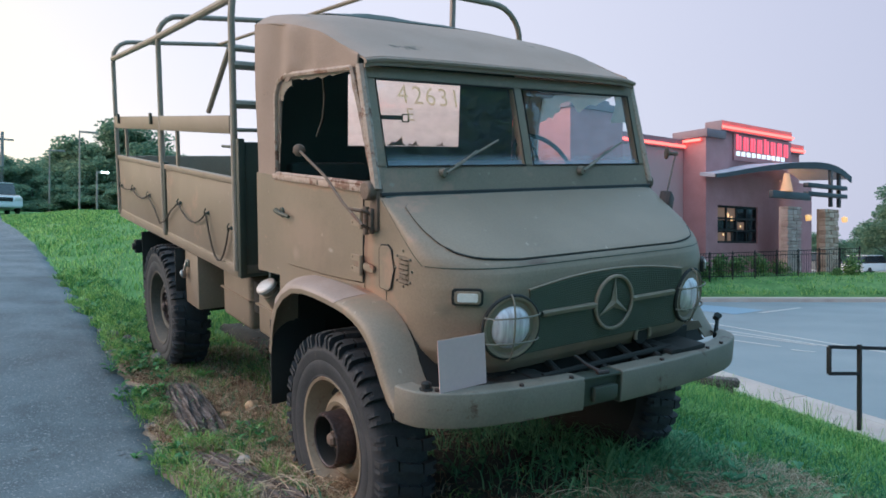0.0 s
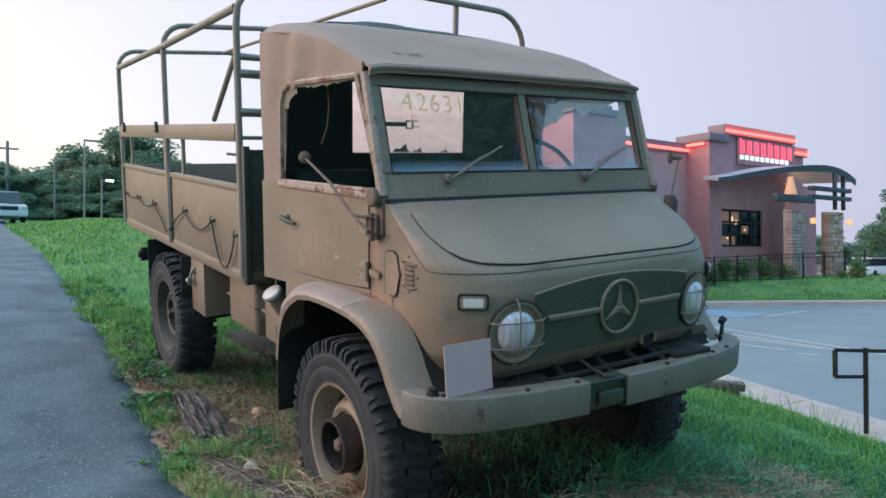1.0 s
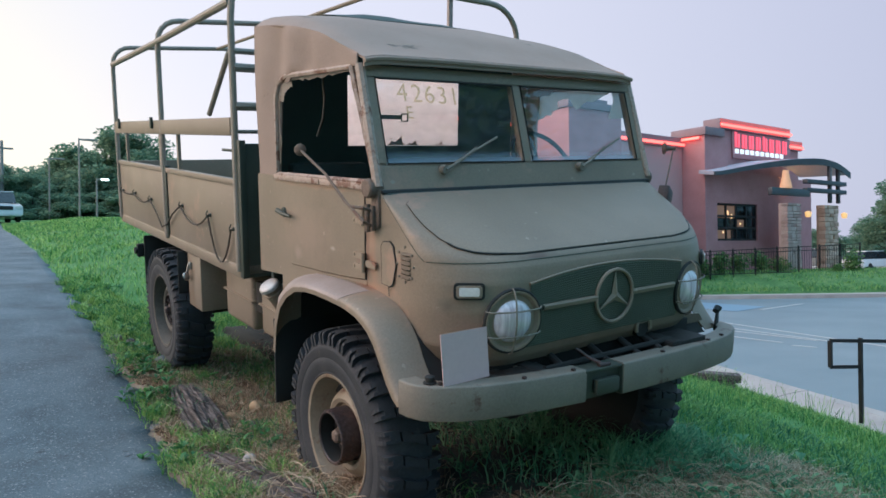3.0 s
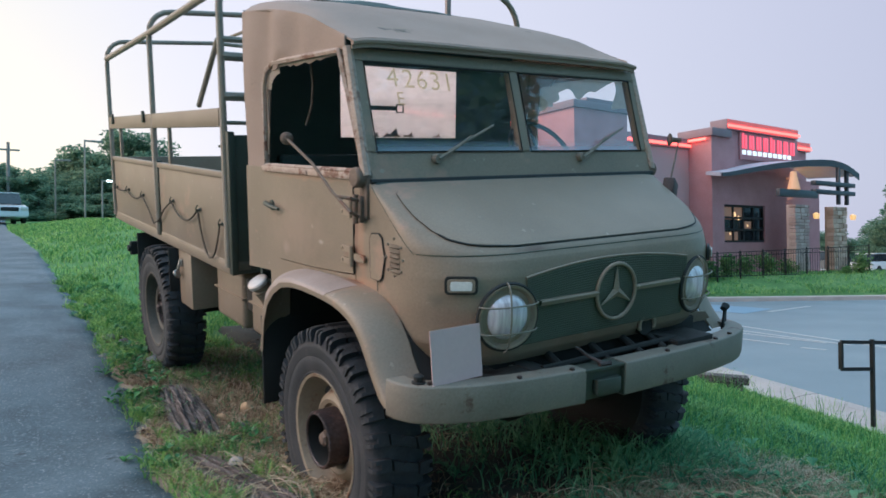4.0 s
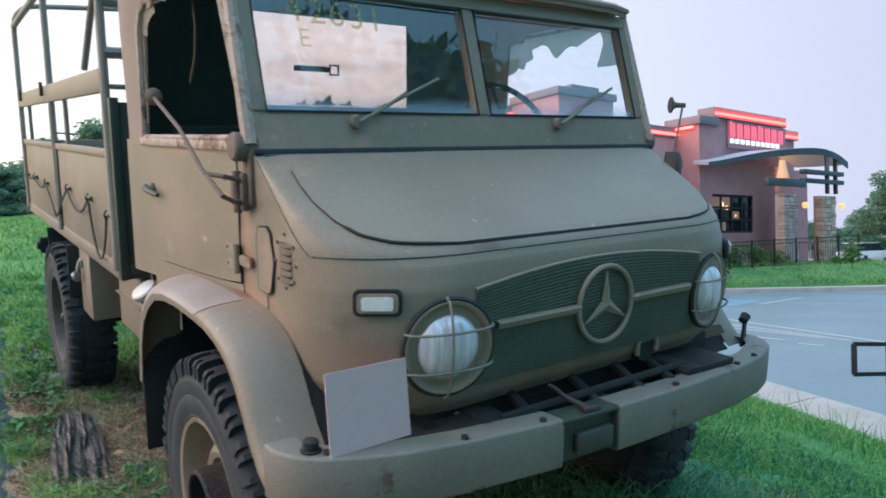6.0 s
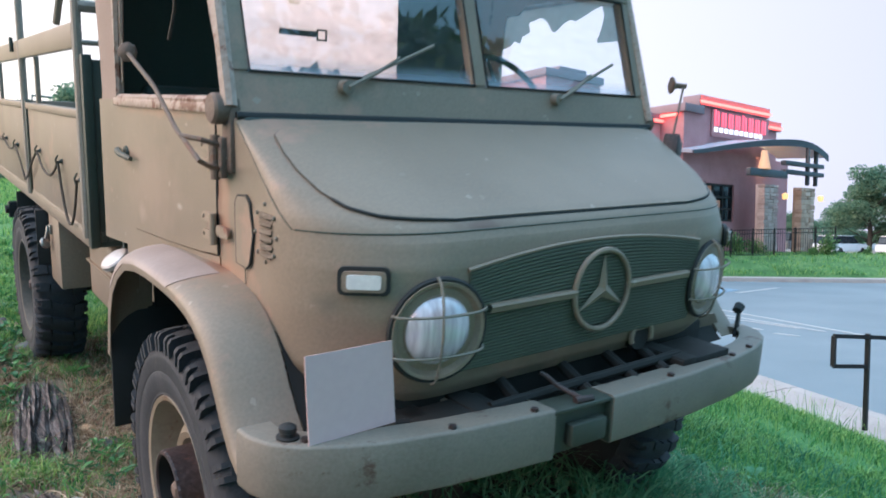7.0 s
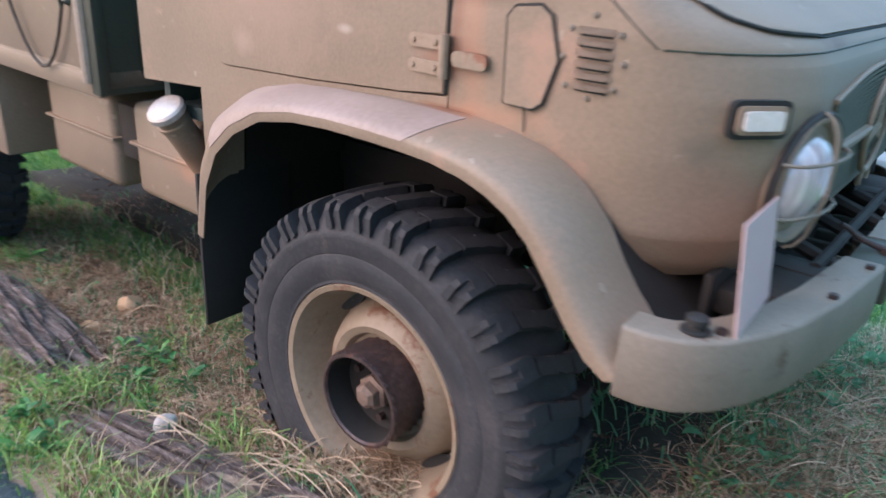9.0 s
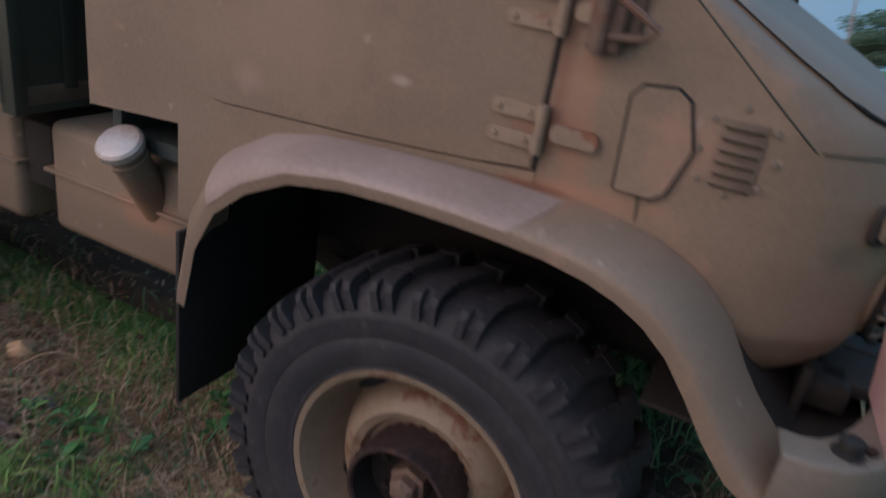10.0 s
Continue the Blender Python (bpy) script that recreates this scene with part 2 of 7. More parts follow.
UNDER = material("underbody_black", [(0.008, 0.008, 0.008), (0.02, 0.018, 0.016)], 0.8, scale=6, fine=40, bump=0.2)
RIM = material("rim_paint", [(0.16, 0.128, 0.09), (0.225, 0.182, 0.13), (0.28, 0.23, 0.17)], 0.55, scale=6, fine=60, bump=0.1, spots=(0.15, 0.075, 0.045), spot_at=0.57, spot_scale=8)
# dark rear rims, darkened further for the shade under the bed
RIM_SHADED = material("shaded_rim", [(0.035, 0.033, 0.030), (0.065, 0.06, 0.05), (0.11, 0.095, 0.075)], 0.65, scale=6, fine=60, bump=0.1)
HUB = material("hub_iron", [(0.022, 0.017, 0.017), (0.045, 0.032, 0.031), (0.10, 0.07, 0.066)], 0.55, metal=0.3, scale=9, fine=90, bump=0.25)
KNURL = material("knurled_iron", [(0.026, 0.019, 0.019), (0.062, 0.043, 0.042), (0.13, 0.09, 0.086)], 0.42, metal=0.35, scale=9, fine=70, bump=0.2, spots=(0.13, 0.065, 0.05), spot_at=0.58, spot_scale=16)
STEEL = material("bare_steel", [(0.25, 0.24, 0.23), (0.4, 0.39, 0.38)], 0.4, metal=0.8, scale=9, fine=90, bump=0.1, spots=RUST, spot_at=0.6, spot_scale=12)
PLATE = material("blank_plate", [(0.53, 0.365, 0.355), (0.60, 0.425, 0.41)], 0.5, scale=4, fine=50, bump=0.03)
CAP = material("pale_cap_metal", [(0.36, 0.32, 0.30), (0.50, 0.46, 0.44), (0.62, 0.58, 0.56)], 0.4, metal=0.3, scale=14, fine=80, bump=0.05)
LAMP_WHITE = material("lamp_lens_white", [(0.60, 0.58, 0.57), (0.72, 0.70, 0.68)], 0.25, scale=30, fine=90, bump=0.05)
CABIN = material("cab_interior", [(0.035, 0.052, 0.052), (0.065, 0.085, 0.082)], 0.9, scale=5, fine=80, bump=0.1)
ROPE = material("dark_rope", [(0.04, 0.035, 0.03), (0.09, 0.075, 0.06)], 0.9, scale=40, fine=200, bump=0.4)
PAINT_TEXT = glass("yellow_chalk", (0.86, 0.81, 0.60), 1.1, 0.6, 0.70, False, (0.62, 0.58, 0.36), 0.05, (0.38, 0.68))
PLASTIC = glass("plastic_window", (0.97, 0.92, 0.91), 1.2, 0.2, 0.74, True, (0.97, 0.88, 0.86), 0.62, (0.3, 0.6))
TORN = material("torn_plastic", [(0.62, 0.55, 0.47), (0.80, 0.73, 0.66)], 0.4, scale=8, fine=40, bump=0.2, leafy=0.6)
GLASS = glass("windscreen_glass", (0.95, 0.96, 0.97), 2.25, 0.0, 0.10, False, (0.55, 0.62, 0.74), 0.01, band=(1.815, 1.875, 0.55))
ASPHALT = material("path_asphalt", [(0.042, 0.058, 0.072), (0.088, 0.116, 0.138), (0.148, 0.182, 0.210)], 0.9, scale=1.6, fine=95, bump=1.0, spots=(0.045, 0.060, 0.072), spot_at=0.60, spot_scale=3.2, spread=0.30, specks=((0.26, 0.29, 0.31), 110.0, 0.07))
LOT = material("lot_asphalt", [(0.145, 0.175, 0.195), (0.195, 0.228, 0.250), (0.245, 0.278, 0.300)], 0.8, scale=0.5, fine=60, bump=0.2)
CONCRETE = material("kerb_concrete", [(0.30, 0.26, 0.24), (0.40, 0.35, 0.325), (0.48, 0.43, 0.40)], 0.85, scale=2, fine=40, bump=0.2)
PAINT_WHITE = material("road_paint", [(0.33, 0.34, 0.35), (0.46, 0.46, 0.46)], 0.7, scale=8, fine=50, bump=0.05)
PAINT_BLUE = material("blue_road_paint", [(0.17, 0.26, 0.36), (0.22, 0.30, 0.38)], 0.7, scale=8, fine=50, bump=0.05)
SOIL = material("lawn_soil", [(0.035, 0.11, 0.024), (0.075, 0.185, 0.040), (0.13, 0.25, 0.060)], 0.95, scale=1.5, fine=18, bump=0.7, spots=(0.10, 0.085, 0.045), spot_at=0.64, spot_scale=2.2)
GRASS = material("grass_blades", [(0.064, 0.178, 0.048), (0.168, 0.355, 0.090), (0.37, 0.52, 0.15)], 0.55, scale=0.6, fine=3, bump=0, island=True, rand=0.7, leafy=0.36)
WEEDS = material("dark_weeds", [(0.055, 0.16, 0.085), (0.13, 0.30, 0.145), (0.25, 0.42, 0.21)], 0.6, scale=2, fine=9, bump=0, island=True, rand=0.5, leafy=0.42)
EDGE_WEED = material("leafy_weed", [(0.035, 0.13, 0.045), (0.075, 0.22, 0.065), (0.15, 0.33, 0.09)], 0.5, scale=2, fine=9, bump=0, island=True, rand=0.6, leafy=0.3)
STRAW = material("dry_straw", [(0.20, 0.14, 0.09), (0.46, 0.34, 0.22), (0.72, 0.60, 0.45)], 0.8, scale=2, fine=20, bump=0, island=True, rand=0.9, leafy=0.42)
WOOD = material("weathered_wood", [(0.02, 0.016, 0.015), (0.095, 0.075, 0.070), (0.25, 0.21, 0.20)], 0.9, scale=5, fine=40, bump=1.0, stretch=(12, 0.6, 12), spread=0.22)
STONE = material("pebble", [(0.09, 0.095, 0.10), (0.16, 0.165, 0.17), (0.27, 0.27, 0.27)], 0.8, scale=6, fine=40, bump=0.3, rand=0.4)
BRICKY = material("mauve_block_wall", [(0.36, 0.175, 0.185), (0.45, 0.23, 0.24), (0.52, 0.285, 0.295)], 0.85, scale=1.2, fine=22, bump=0.2)
STUCCO = material("pink_stucco", [(0.48, 0.30, 0.30), (0.56, 0.365, 0.36)], 0.9, scale=0.8, fine=40, bump=0.1)
GREY_TRIM = material("grey_cornice", [(0.20, 0.145, 0.165), (0.27, 0.20, 0.225)], 0.7, scale=2, fine=30, bump=0.05)
AWNING = material("awning_metal", [(0.05, 0.052, 0.06), (0.085, 0.088, 0.10)], 0.45, metal=0.3, scale=2, fine=30, bump=0.03)
AWNING_TOP = material("awning_top", [(0.44, 0.42, 0.48), (0.55, 0.53, 0.60)], 0.5, scale=2, fine=30, bump=0.03)
LEDGE = material("stacked_stone", [(0.31, 0.22, 0.195), (0.43, 0.32, 0.285), (0.54, 0.42, 0.385)], 0.85, scale=2, fine=20, bump=0.4, rand=0.4)
NEON = material("red_neon", [(0.9, 0.12, 0.08), (0.95, 0.14, 0.1)], 0.4, bump=0, emit=((1.0, 0.085, 0.06), 2.6))
NEON_PINK = material("pink_neon_letters", [(0.9, 0.1, 0.12), (0.95, 0.12, 0.14)], 0.4, bump=0, emit=((1.0, 0.10, 0.15), 0.62))
# the neon's spill on the cornice, given as a weak glow
NEON_WASH = material("red_neon_wash", [(0.8, 0.15, 0.13), (0.85, 0.18, 0.15)], 0.5, bump=0, emit=((1.0, 0.13, 0.11), 0.14))
AMBER = material("amber_lamp_glass", [(0.8, 0.5, 0.3), (0.85, 0.55, 0.35)], 0.4, bump=0, emit=((1.0, 0.46, 0.11), 0.55))
# weak glow for a surface lit amber, no lamp of its own
AMBER_PATCH = material("amber_light_patch", [(0.5, 0.28, 0.2), (0.55, 0.32, 0.22)], 0.6, scale=2, fine=10, bump=0, emit=((1.0, 0.44, 0.14), 0.24))
LEDGE_TAN = material("tan_stacked_stone", [(0.33, 0.22, 0.16), (0.48, 0.33, 0.25), (0.60, 0.44, 0.35)], 0.85, scale=2, fine=20, bump=0.4, rand=0.4)
ROOM_GLOW = material("dim_room_light", [(0.3, 0.18, 0.12), (0.35, 0.2, 0.14)], 0.6, scale=3, fine=12, bump=0, emit=((1.0, 0.40, 0.20), 0.06))
NEON_WHITE = material("white_sign_letters", [(0.9, 0.9, 0.9), (0.95, 0.95, 0.95)], 0.4, bump=0, emit=((1.0, 0.90, 0.88), 0.55))
WARM = material("warm_lamp_glass", [(0.9, 0.6, 0.3), (0.95, 0.65, 0.35)], 0.4, bump=0, emit=((1.0, 0.48, 0.18), 0.85))
LAMP_ON = material("lit_street_lamp", [(0.9, 0.9, 0.85), (0.95, 0.95, 0.9)], 0.4, bump=0, emit=((1.0, 0.97, 0.9), 2.5))
IRON = material("black_iron", [(0.012, 0.012, 0.014), (0.03, 0.03, 0.033)], 0.5, metal=0.4, scale=8, fine=60, bump=0.1)
DARK_GLASS = material("dark_window_glass", [(0.012, 0.016, 0.02), (0.03, 0.035, 0.04)], 0.1, bump=0)
LEAF = material("tree_leaves", [(0.035, 0.085, 0.032), (0.06, 0.13, 0.045), (0.10, 0.18, 0.065)], 0.7, scale=0.25, fine=2, bump=0, island=True, rand=0.5, leafy=0.42)
# paler than real leaves: the distance haze is put into the colour
LEAF_HAZY = material("hazy_far_leaves", [(0.12, 0.205, 0.145), (0.19, 0.285, 0.185), (0.27, 0.36, 0.23)], 0.8, scale=0.2, fine=2, bump=0, island=True, rand=0.5, leafy=0.7)
SHRUB = material("shrub_leaves", [(0.06, 0.13, 0.045), (0.12, 0.22, 0.07), (0.22, 0.33, 0.10)], 0.7, scale=0.8, fine=4, bump=0, island=True, rand=0.6, leafy=0.4)
BARK = material("bark", [(0.03, 0.025, 0.02), (0.07, 0.058, 0.048)], 0.9, scale=5, fine=30, bump=0.6)
POLE = material("lamp_post_metal", [(0.22, 0.21, 0.20), (0.32, 0.30, 0.28)], 0.6, scale=4, fine=40, bump=0.05)
CAR_WHITE = material("white_car_paint", [(0.62, 0.62, 0.64), (0.7, 0.7, 0.72)], 0.3, bump=0, coat=0.5)
CAR_RED = material("dark_red_car_paint", [(0.12, 0.02, 0.02), (0.16, 0.03, 0.03)], 0.3, bump=0, coat=0.5)
CAR_GREY = material("grey_car_paint", [(0.10, 0.105, 0.11), (0.14, 0.145, 0.15)], 0.3, bump=0, coat=0.5)
THATCH = material("dry_thatch", [(0.10, 0.075, 0.055), (0.26, 0.198, 0.145), (0.44, 0.34, 0.255)], 0.95, scale=4, fine=45, bump=0.9, spots=(0.04, 0.055, 0.02), spot_at=0.56, spot_scale=3)
LAWN_FAR = material("mown_lawn", [(0.045, 0.11, 0.025), (0.085, 0.18, 0.045), (0.16, 0.25, 0.085)], 0.9, scale=1.0, fine=9, bump=0.8, spread=0.25)
STONE_PALE = material("pale_stone", [(0.40, 0.38, 0.37), (0.58, 0.55, 0.53)], 0.8, scale=6, fine=40, bump=0.3)
STONE_TAN = material("tan_stone", [(0.36, 0.24, 0.14), (0.5, 0.36, 0.22)], 0.8, scale=6, fine=40, bump=0.3)
# ---- mesh tools ----
def finish(bm, sharp=0.6):
    bmesh.ops.recalc_face_normals(bm, faces=bm.faces)
    for f in bm.faces:
        f.smooth = True
    for ed in bm.edges:
        ed.smooth = len(ed.link_faces) == 2 and ed.calc_face_angle(0) < sharp


def mesh_of(name, bm, mat, sharp=0.6):
    finish(bm, sharp)
    me = bpy.data.meshes.new(name)
    bm.to_mesh(me)
    bm.free()
    for m in mat if isinstance(mat, (list, tuple)) else [mat]:
        me.materials.append(m)
    return me


def part(name, bm, mat, parent, label="", sharp=0.6, at=None):
    ob = new(name, mesh_of(name, bm, mat, sharp))
    ob.parent = parent
    if at is not None:
        ob.matrix_local = at
    if label:
        ob["label"] = label
    return ob


def thing(name, label, category, m=None, group="", kind=""):
    ob = new(name)
    ob.matrix_world = m or Matrix()
    return tagged(ob, label, category, group, kind)


def single(name, bm, mat, label, category, group="", kind="", sharp=0.6, m=None):
    ob = new(name, mesh_of(name, bm, mat, sharp))
    if m is not None:
        ob.matrix_world = m
    return tagged(ob, label, category, group, kind)


def box(bm, x0, x1, y0, y1, z0, z1, bev=0.0, m=None, seg=2):
    vs = [bm.verts.new((x, y, z)) for x in (x0, x1) for y in (y0, y1) for z in (z0, z1)]
    fs = [bm.faces.new([vs[i] for i in q]) for q in ((0, 1, 3, 2), (4, 6, 7, 5), (0, 4, 5, 1), (2, 3, 7, 6), (0, 2, 6, 4), (1, 5, 7, 3))]
    made = vs
    if bev:
        eds = list({ed for f in fs for ed in f.edges})
        r = bmesh.ops.bevel(bm, geom=eds, offset=bev, segments=seg, profile=0.5, affect="EDGES")
        made = list({v for f in r["faces"] for v in f.verts} | {v for v in vs if v.is_valid})
    if m is not None:
        for v in made:
            v.co = m @ v.co
    return bm


def grid(bm, rows, closed=False):
    """Quads between rows of points."""
    vs = [[bm.verts.new(p) for p in row] for row in rows]
    for a, b in zip(vs, vs[1:]):
        k = len(a)
        for i in range(k if closed else k - 1):
            j = (i + 1) % k
            bm.faces.new((a[i], a[j], b[j], b[i]))
    return vs


def tube(bm, pts, r, n=8, closed=False, caps=True):
    """A round bar along points."""
    pts = [Vector(p) for p in pts]
    k = len(pts)
    rows, up = [], None
    for i, p in enumerate(pts):
        a = pts[(i - 1) % k] if closed or i > 0 else p
        b = pts[(i + 1) % k] if closed or i < k - 1 else p
        d = (b - a).normalized()
        if up is None:
            up = d.orthogonal().normalized()
        up = (up - d * up.dot(d)).normalized()
        side = d.cross(up)
        rr = r[i] if isinstance(r, (list, tuple)) else r
        rows.append([p + rr * (math.cos(t) * up + math.sin(t) * side) for t in (2 * math.pi * j / n for j in range(n))])
    vs = grid(bm, rows, closed=True)
    if closed:
        for i in range(n):
            j = (i + 1) % n
            bm.faces.new((vs[-1][i], vs[-1][j], vs[0][j], vs[0][i]))
    elif caps:
        bm.faces.new(vs[0])
        bm.faces.new(vs[-1])
    return bm


def lathe(bm, prof, n=32, m=None, cap0=False, cap1=False):
    """Turns (radius, height) about z, then lays it by m."""
    m = m or Matrix()
    rows = [[m @ Vector((r * math.cos(t), r * math.sin(t), h)) for t in (2 * math.pi * j / n for j in range(n))] for r, h in prof]
    vs = grid(bm, rows, closed=True)
    if cap0:
        bm.faces.new(vs[0])
    if cap1:
        bm.faces.new(vs[-1])
    return bm


def slab(bm, outline, depth, m=None):
    """A flat outline in the local xy plane, given depth along local z."""
    m = m or Matrix()
    a = [bm.verts.new(m @ Vector((x, y, 0))) for x, y in outline]
    b = [bm.verts.new(m @ Vector((x, y, depth))) for x, y in outline]
    k = len(a)
    bm.faces.new(a)
    bm.faces.new(list(reversed(b)))
    for i in range(k):
        bm.faces.new((a[i], a[(i + 1) % k], b[(i + 1) % k], b[i]))
    return bm


def rounded(x0, x1, y0, y1, r, n=4):
    pts = []
    for cx, cy, a in ((x1 - r, y1 - r, 0), (x0 + r, y1 - r, 90), (x0 + r, y0 + r, 180), (x1 - r, y0 + r, 270)):
        pts += [(cx + r * math.cos(radians(a + 90 * i / n)), cy + r * math.sin(radians(a + 90 * i / n))) for i in range(n + 1)]
    return pts


def shell(bm, rows, t, closed=False):
    """An open sheet with thickness t (towards the inside)."""
    grid(bm, rows, closed)
    bmesh.ops.recalc_face_normals(bm, faces=bm.faces)
    bmesh.ops.solidify(bm, geom=list(bm.faces), thickness=t)
    return bm


def smoothstep(a, b, x):
    t = min(1.0, max(0.0, (x - a) / (b - a)))
    return t * t * (3 - 2 * t)
# ---- the ground: a grassy bank with a path beside it, falling to a parking lot ----
KERB = ((5.60, 0.30), (0.427, 0.904))      # a point and the direction of the lawn's edge above the lot
LOT_Z = -0.62
GY = [-300, -30, -8, -3.2, -1.5, 0.0, 0.8, 1.6, 3.1, 8.0, 15.0, 24.0, 32.0, 50.0, 90.0, 300.0]
GZ = [-2.5, -1.2, -0.55, -0.22, 0.08, 0.15, 0.15, 0.19, 0.40, 0.88, 1.38, 1.95, 2.35, 3.70, 4.6, 5.0]


def kerb_s(x, y):
    return (x - KERB[0][0]) * KERB[1][1] - (y - KERB[0][1]) * KERB[1][0]


def ground_z(x, y):
    z = float(np.interp(y, GY, GZ))
    z += smoothstep(5, 22, y) * min(max(x + 0.9, 0.0), 3.2) * 0.20 * (1 - smoothstep(30, 45, y))
    s = kerb_s(x, y)
    wide = 4.9 + 2.2 * max(0.0, z - 0.1)
    t = min(1.0, max(0.0, 1 + s / wide))
    return z + (LOT_Z - 0.10 - z) * t * t


def axis_steps(knots):
    out = []
    for a, b, step in knots:
        k = max(1, round((b - a) / step))
        out += [a + (b - a) * i / k for i in range(k)]
    return out + [knots[-1][1]]


GX = axis_steps([(-600, -60, 60), (-60, -12, 4), (-12, -3, 0.8), (-3, 7, 0.22), (7, 14, 0.7), (14, 60, 4), (60, 600, 60)])
GYS = axis_steps([(-600, -60, 60), (-60, -10, 5), (-10, -3, 0.7), (-3, 8, 0.22), (8, 30, 0.6), (30, 60, 2.5), (60, 600, 60)])
bm = bmesh.new()
grid(bm, [[(x, y, ground_z(x, y) + (0.03 * noise.noise((x * 1.7, y * 1.7, 0)) if kerb_s(x, y) < -0.5 and x > -1.2 else 0.0)) for x in GX] for y in GYS])
ground = single("ground", bm, SOIL, "rough grassy bank of earth, weeds and thin grass", "ground", kind="structure", sharp=3)


def path_edge(y):
    return float(np.interp(y, [-12, -3, 0.6, 1.7, 2.7, 4.6, 8.5, 15.3, 32, 60], [-2.0, -1.75, -1.52, -1.42, -1.33, -1.24, -1.05, -0.72, -0.3, 1.2])) + 0.07 * noise.noise((y * 1.9, 3, 0)) + 0.05 * noise.noise((y * 6, 9, 0)) + 0.02 * noise.noise((y * 17, 9, 4))


bm = bmesh.new()
rows = []
for y in axis_steps([(-14, -3, 0.5), (-3, 9, 0.05), (9, 12, 0.12), (12, 60, 1.0)]):
    xe = path_edge(y)
    row = [(xe, y, ground_z(xe, y) - 0.02), (xe - 0.02, y, ground_z(xe, y) + 0.028)]
    row += [(xe - d, y, ground_z(xe - d, y) + 0.038) for d in (0.15, 0.5, 1.0, 1.6, 2.2, 2.8)]
    rows.append(row + [(xe - 2.85, y, ground_z(xe - 2.85, y) - 0.03)])
grid(bm, rows)
single("path", bm, ASPHALT, "worn grey asphalt path with a crumbled edge", "path", kind="structure", sharp=1.2)


def along(s, d, z=0.0):
    """A point s metres along the kerb and d metres to the lot's side of it."""
    return (KERB[0][0] + KERB[1][0] * s + KERB[1][1] * d, KERB[0][1] + KERB[1][1] * s - KERB[1][0] * d, z)


bm = bmesh.new()
grid(bm, [[along(s, 0.56, LOT_Z), along(s, 8, LOT_Z), along(s, 16, LOT_Z), along(s, 26, LOT_Z), along(s, 60, LOT_Z), along(s, 140, LOT_Z)] for s in (-60, -30, -10, 0, 10, 20, 40, 90)])
single("parking_lot", bm, LOT, "pale grey asphalt parking lot", "parking lot", kind="structure", sharp=3)
bm = bmesh.new()
for i in range(-12, 20):
    # each slab falls a little towards the lawn
    a, b2 = i * 2.0 + 0.01, i * 2.0 + 1.99
    for d0, d1, z0, z1 in ((-0.02, 0.405, -0.690, -0.618), (0.407, 0.57, -0.6175, -0.6095)):
        top = [along(a, d0, z0), along(b2, d0, z0), along(b2, d1, z1), along(a, d1, z1)]
        v = [bm.verts.new(q) for q in top] + [bm.verts.new((q[0], q[1], q[2] - 0.4)) for q in top]
        for q in ((0, 1, 2, 3), (7, 6, 5, 4), (0, 4, 5, 1), (1, 5, 6, 2), (2, 6, 7, 3), (3, 7, 4, 0)):
            bm.faces.new([v[k] for k in q])
single("pavement", bm, CONCRETE, "pale concrete pavement slabs with a kerb", "pavement", kind="structure", sharp=0.5)
bm = bmesh.new()
for (xa, ya), (xb, yb), wd in (((14.3, 8.45), (12.1, 2.6), 0.11), ((13.2, 7.55), (12.2, 3.9), 0.10), ((12.55, 6.8), (12.2, 4.4), 0.09), ((11.55, 5.9), (11.4, 4.7), 0.10), ((11.15, 4.35), (11.2, 3.9), 0.10), ((18.3, 9.22), (21.3, 9.54), 0.16)):
    d = Vector((xb - xa, yb - ya)).normalized()
    nx, ny = -d.y * wd / 2, d.x * wd / 2
    slab(bm, [(xa - nx, ya - ny), (xb - nx, yb - ny), (xb + nx, yb + ny), (xa + nx, ya + ny)], 0.005, Matrix.Translation((0, 0, LOT_Z + 0.004)))
single("road_marking", bm, PAINT_WHITE, "faded white painted parking lines", "road marking", kind="structure")
bm = bmesh.new()
slab(bm, [(17.2, 9.35), (19.4, 9.75), (19.6, 12.2), (17.6, 11.9)], 0.005, Matrix.Translation((0, 0, LOT_Z + 0.004)))
single("road_marking", bm, PAINT_BLUE, "faded blue painted parking bay", "road marking", kind="structure")
# ---- the truck: an old olive-drab army lorry, nose down on the bank ----
TRUCK_POSE = Matrix(((0.99708, -0.00375, -0.07632, 0.0), (-0.00748, 0.98922, -0.14628, 0.0), (0.07604, 0.14642, 0.9863, 0.0), (0, 0, 0, 1)))
truck = thing("truck", "old olive-drab army truck with faded rust-stained paint on a bank", "truck", TRUCK_POSE)
XC = 0.02          # the truck's centre plane

# the nose's plan outline at each height: half width, foremost y, corner size in x and y
NOSE_Z = [1.000, 1.040, 1.100, 1.250, 1.360, 1.420, 1.455, 1.480, 1.540, 1.620, 1.705]
NOSE_W = [0.800, 0.830, 0.855, 0.868, 0.872, 0.874, 0.874, 0.872, 0.872, 0.873, 0.875]
NOSE_Y = [-0.70, -0.730, -0.75, -0.765, -0.762, -0.748, -0.727, -0.690, -0.570, -0.405, -0.230]
NOSE_RX = [0.30, 0.32, 0.33, 0.33, 0.34, 0.38, 0.40, 0.38, 0.30, 0.20, 0.10]
NOSE_RY = [0.28, 0.30, 0.30, 0.30, 0.30, 0.29, 0.26, 0.22, 0.13, 0.07, 0.02]


def nose_at(z):
    return tuple(float(np.interp(z, NOSE_Z, col)) for col in (NOSE_W, NOSE_Y, NOSE_RX, NOSE_RY))


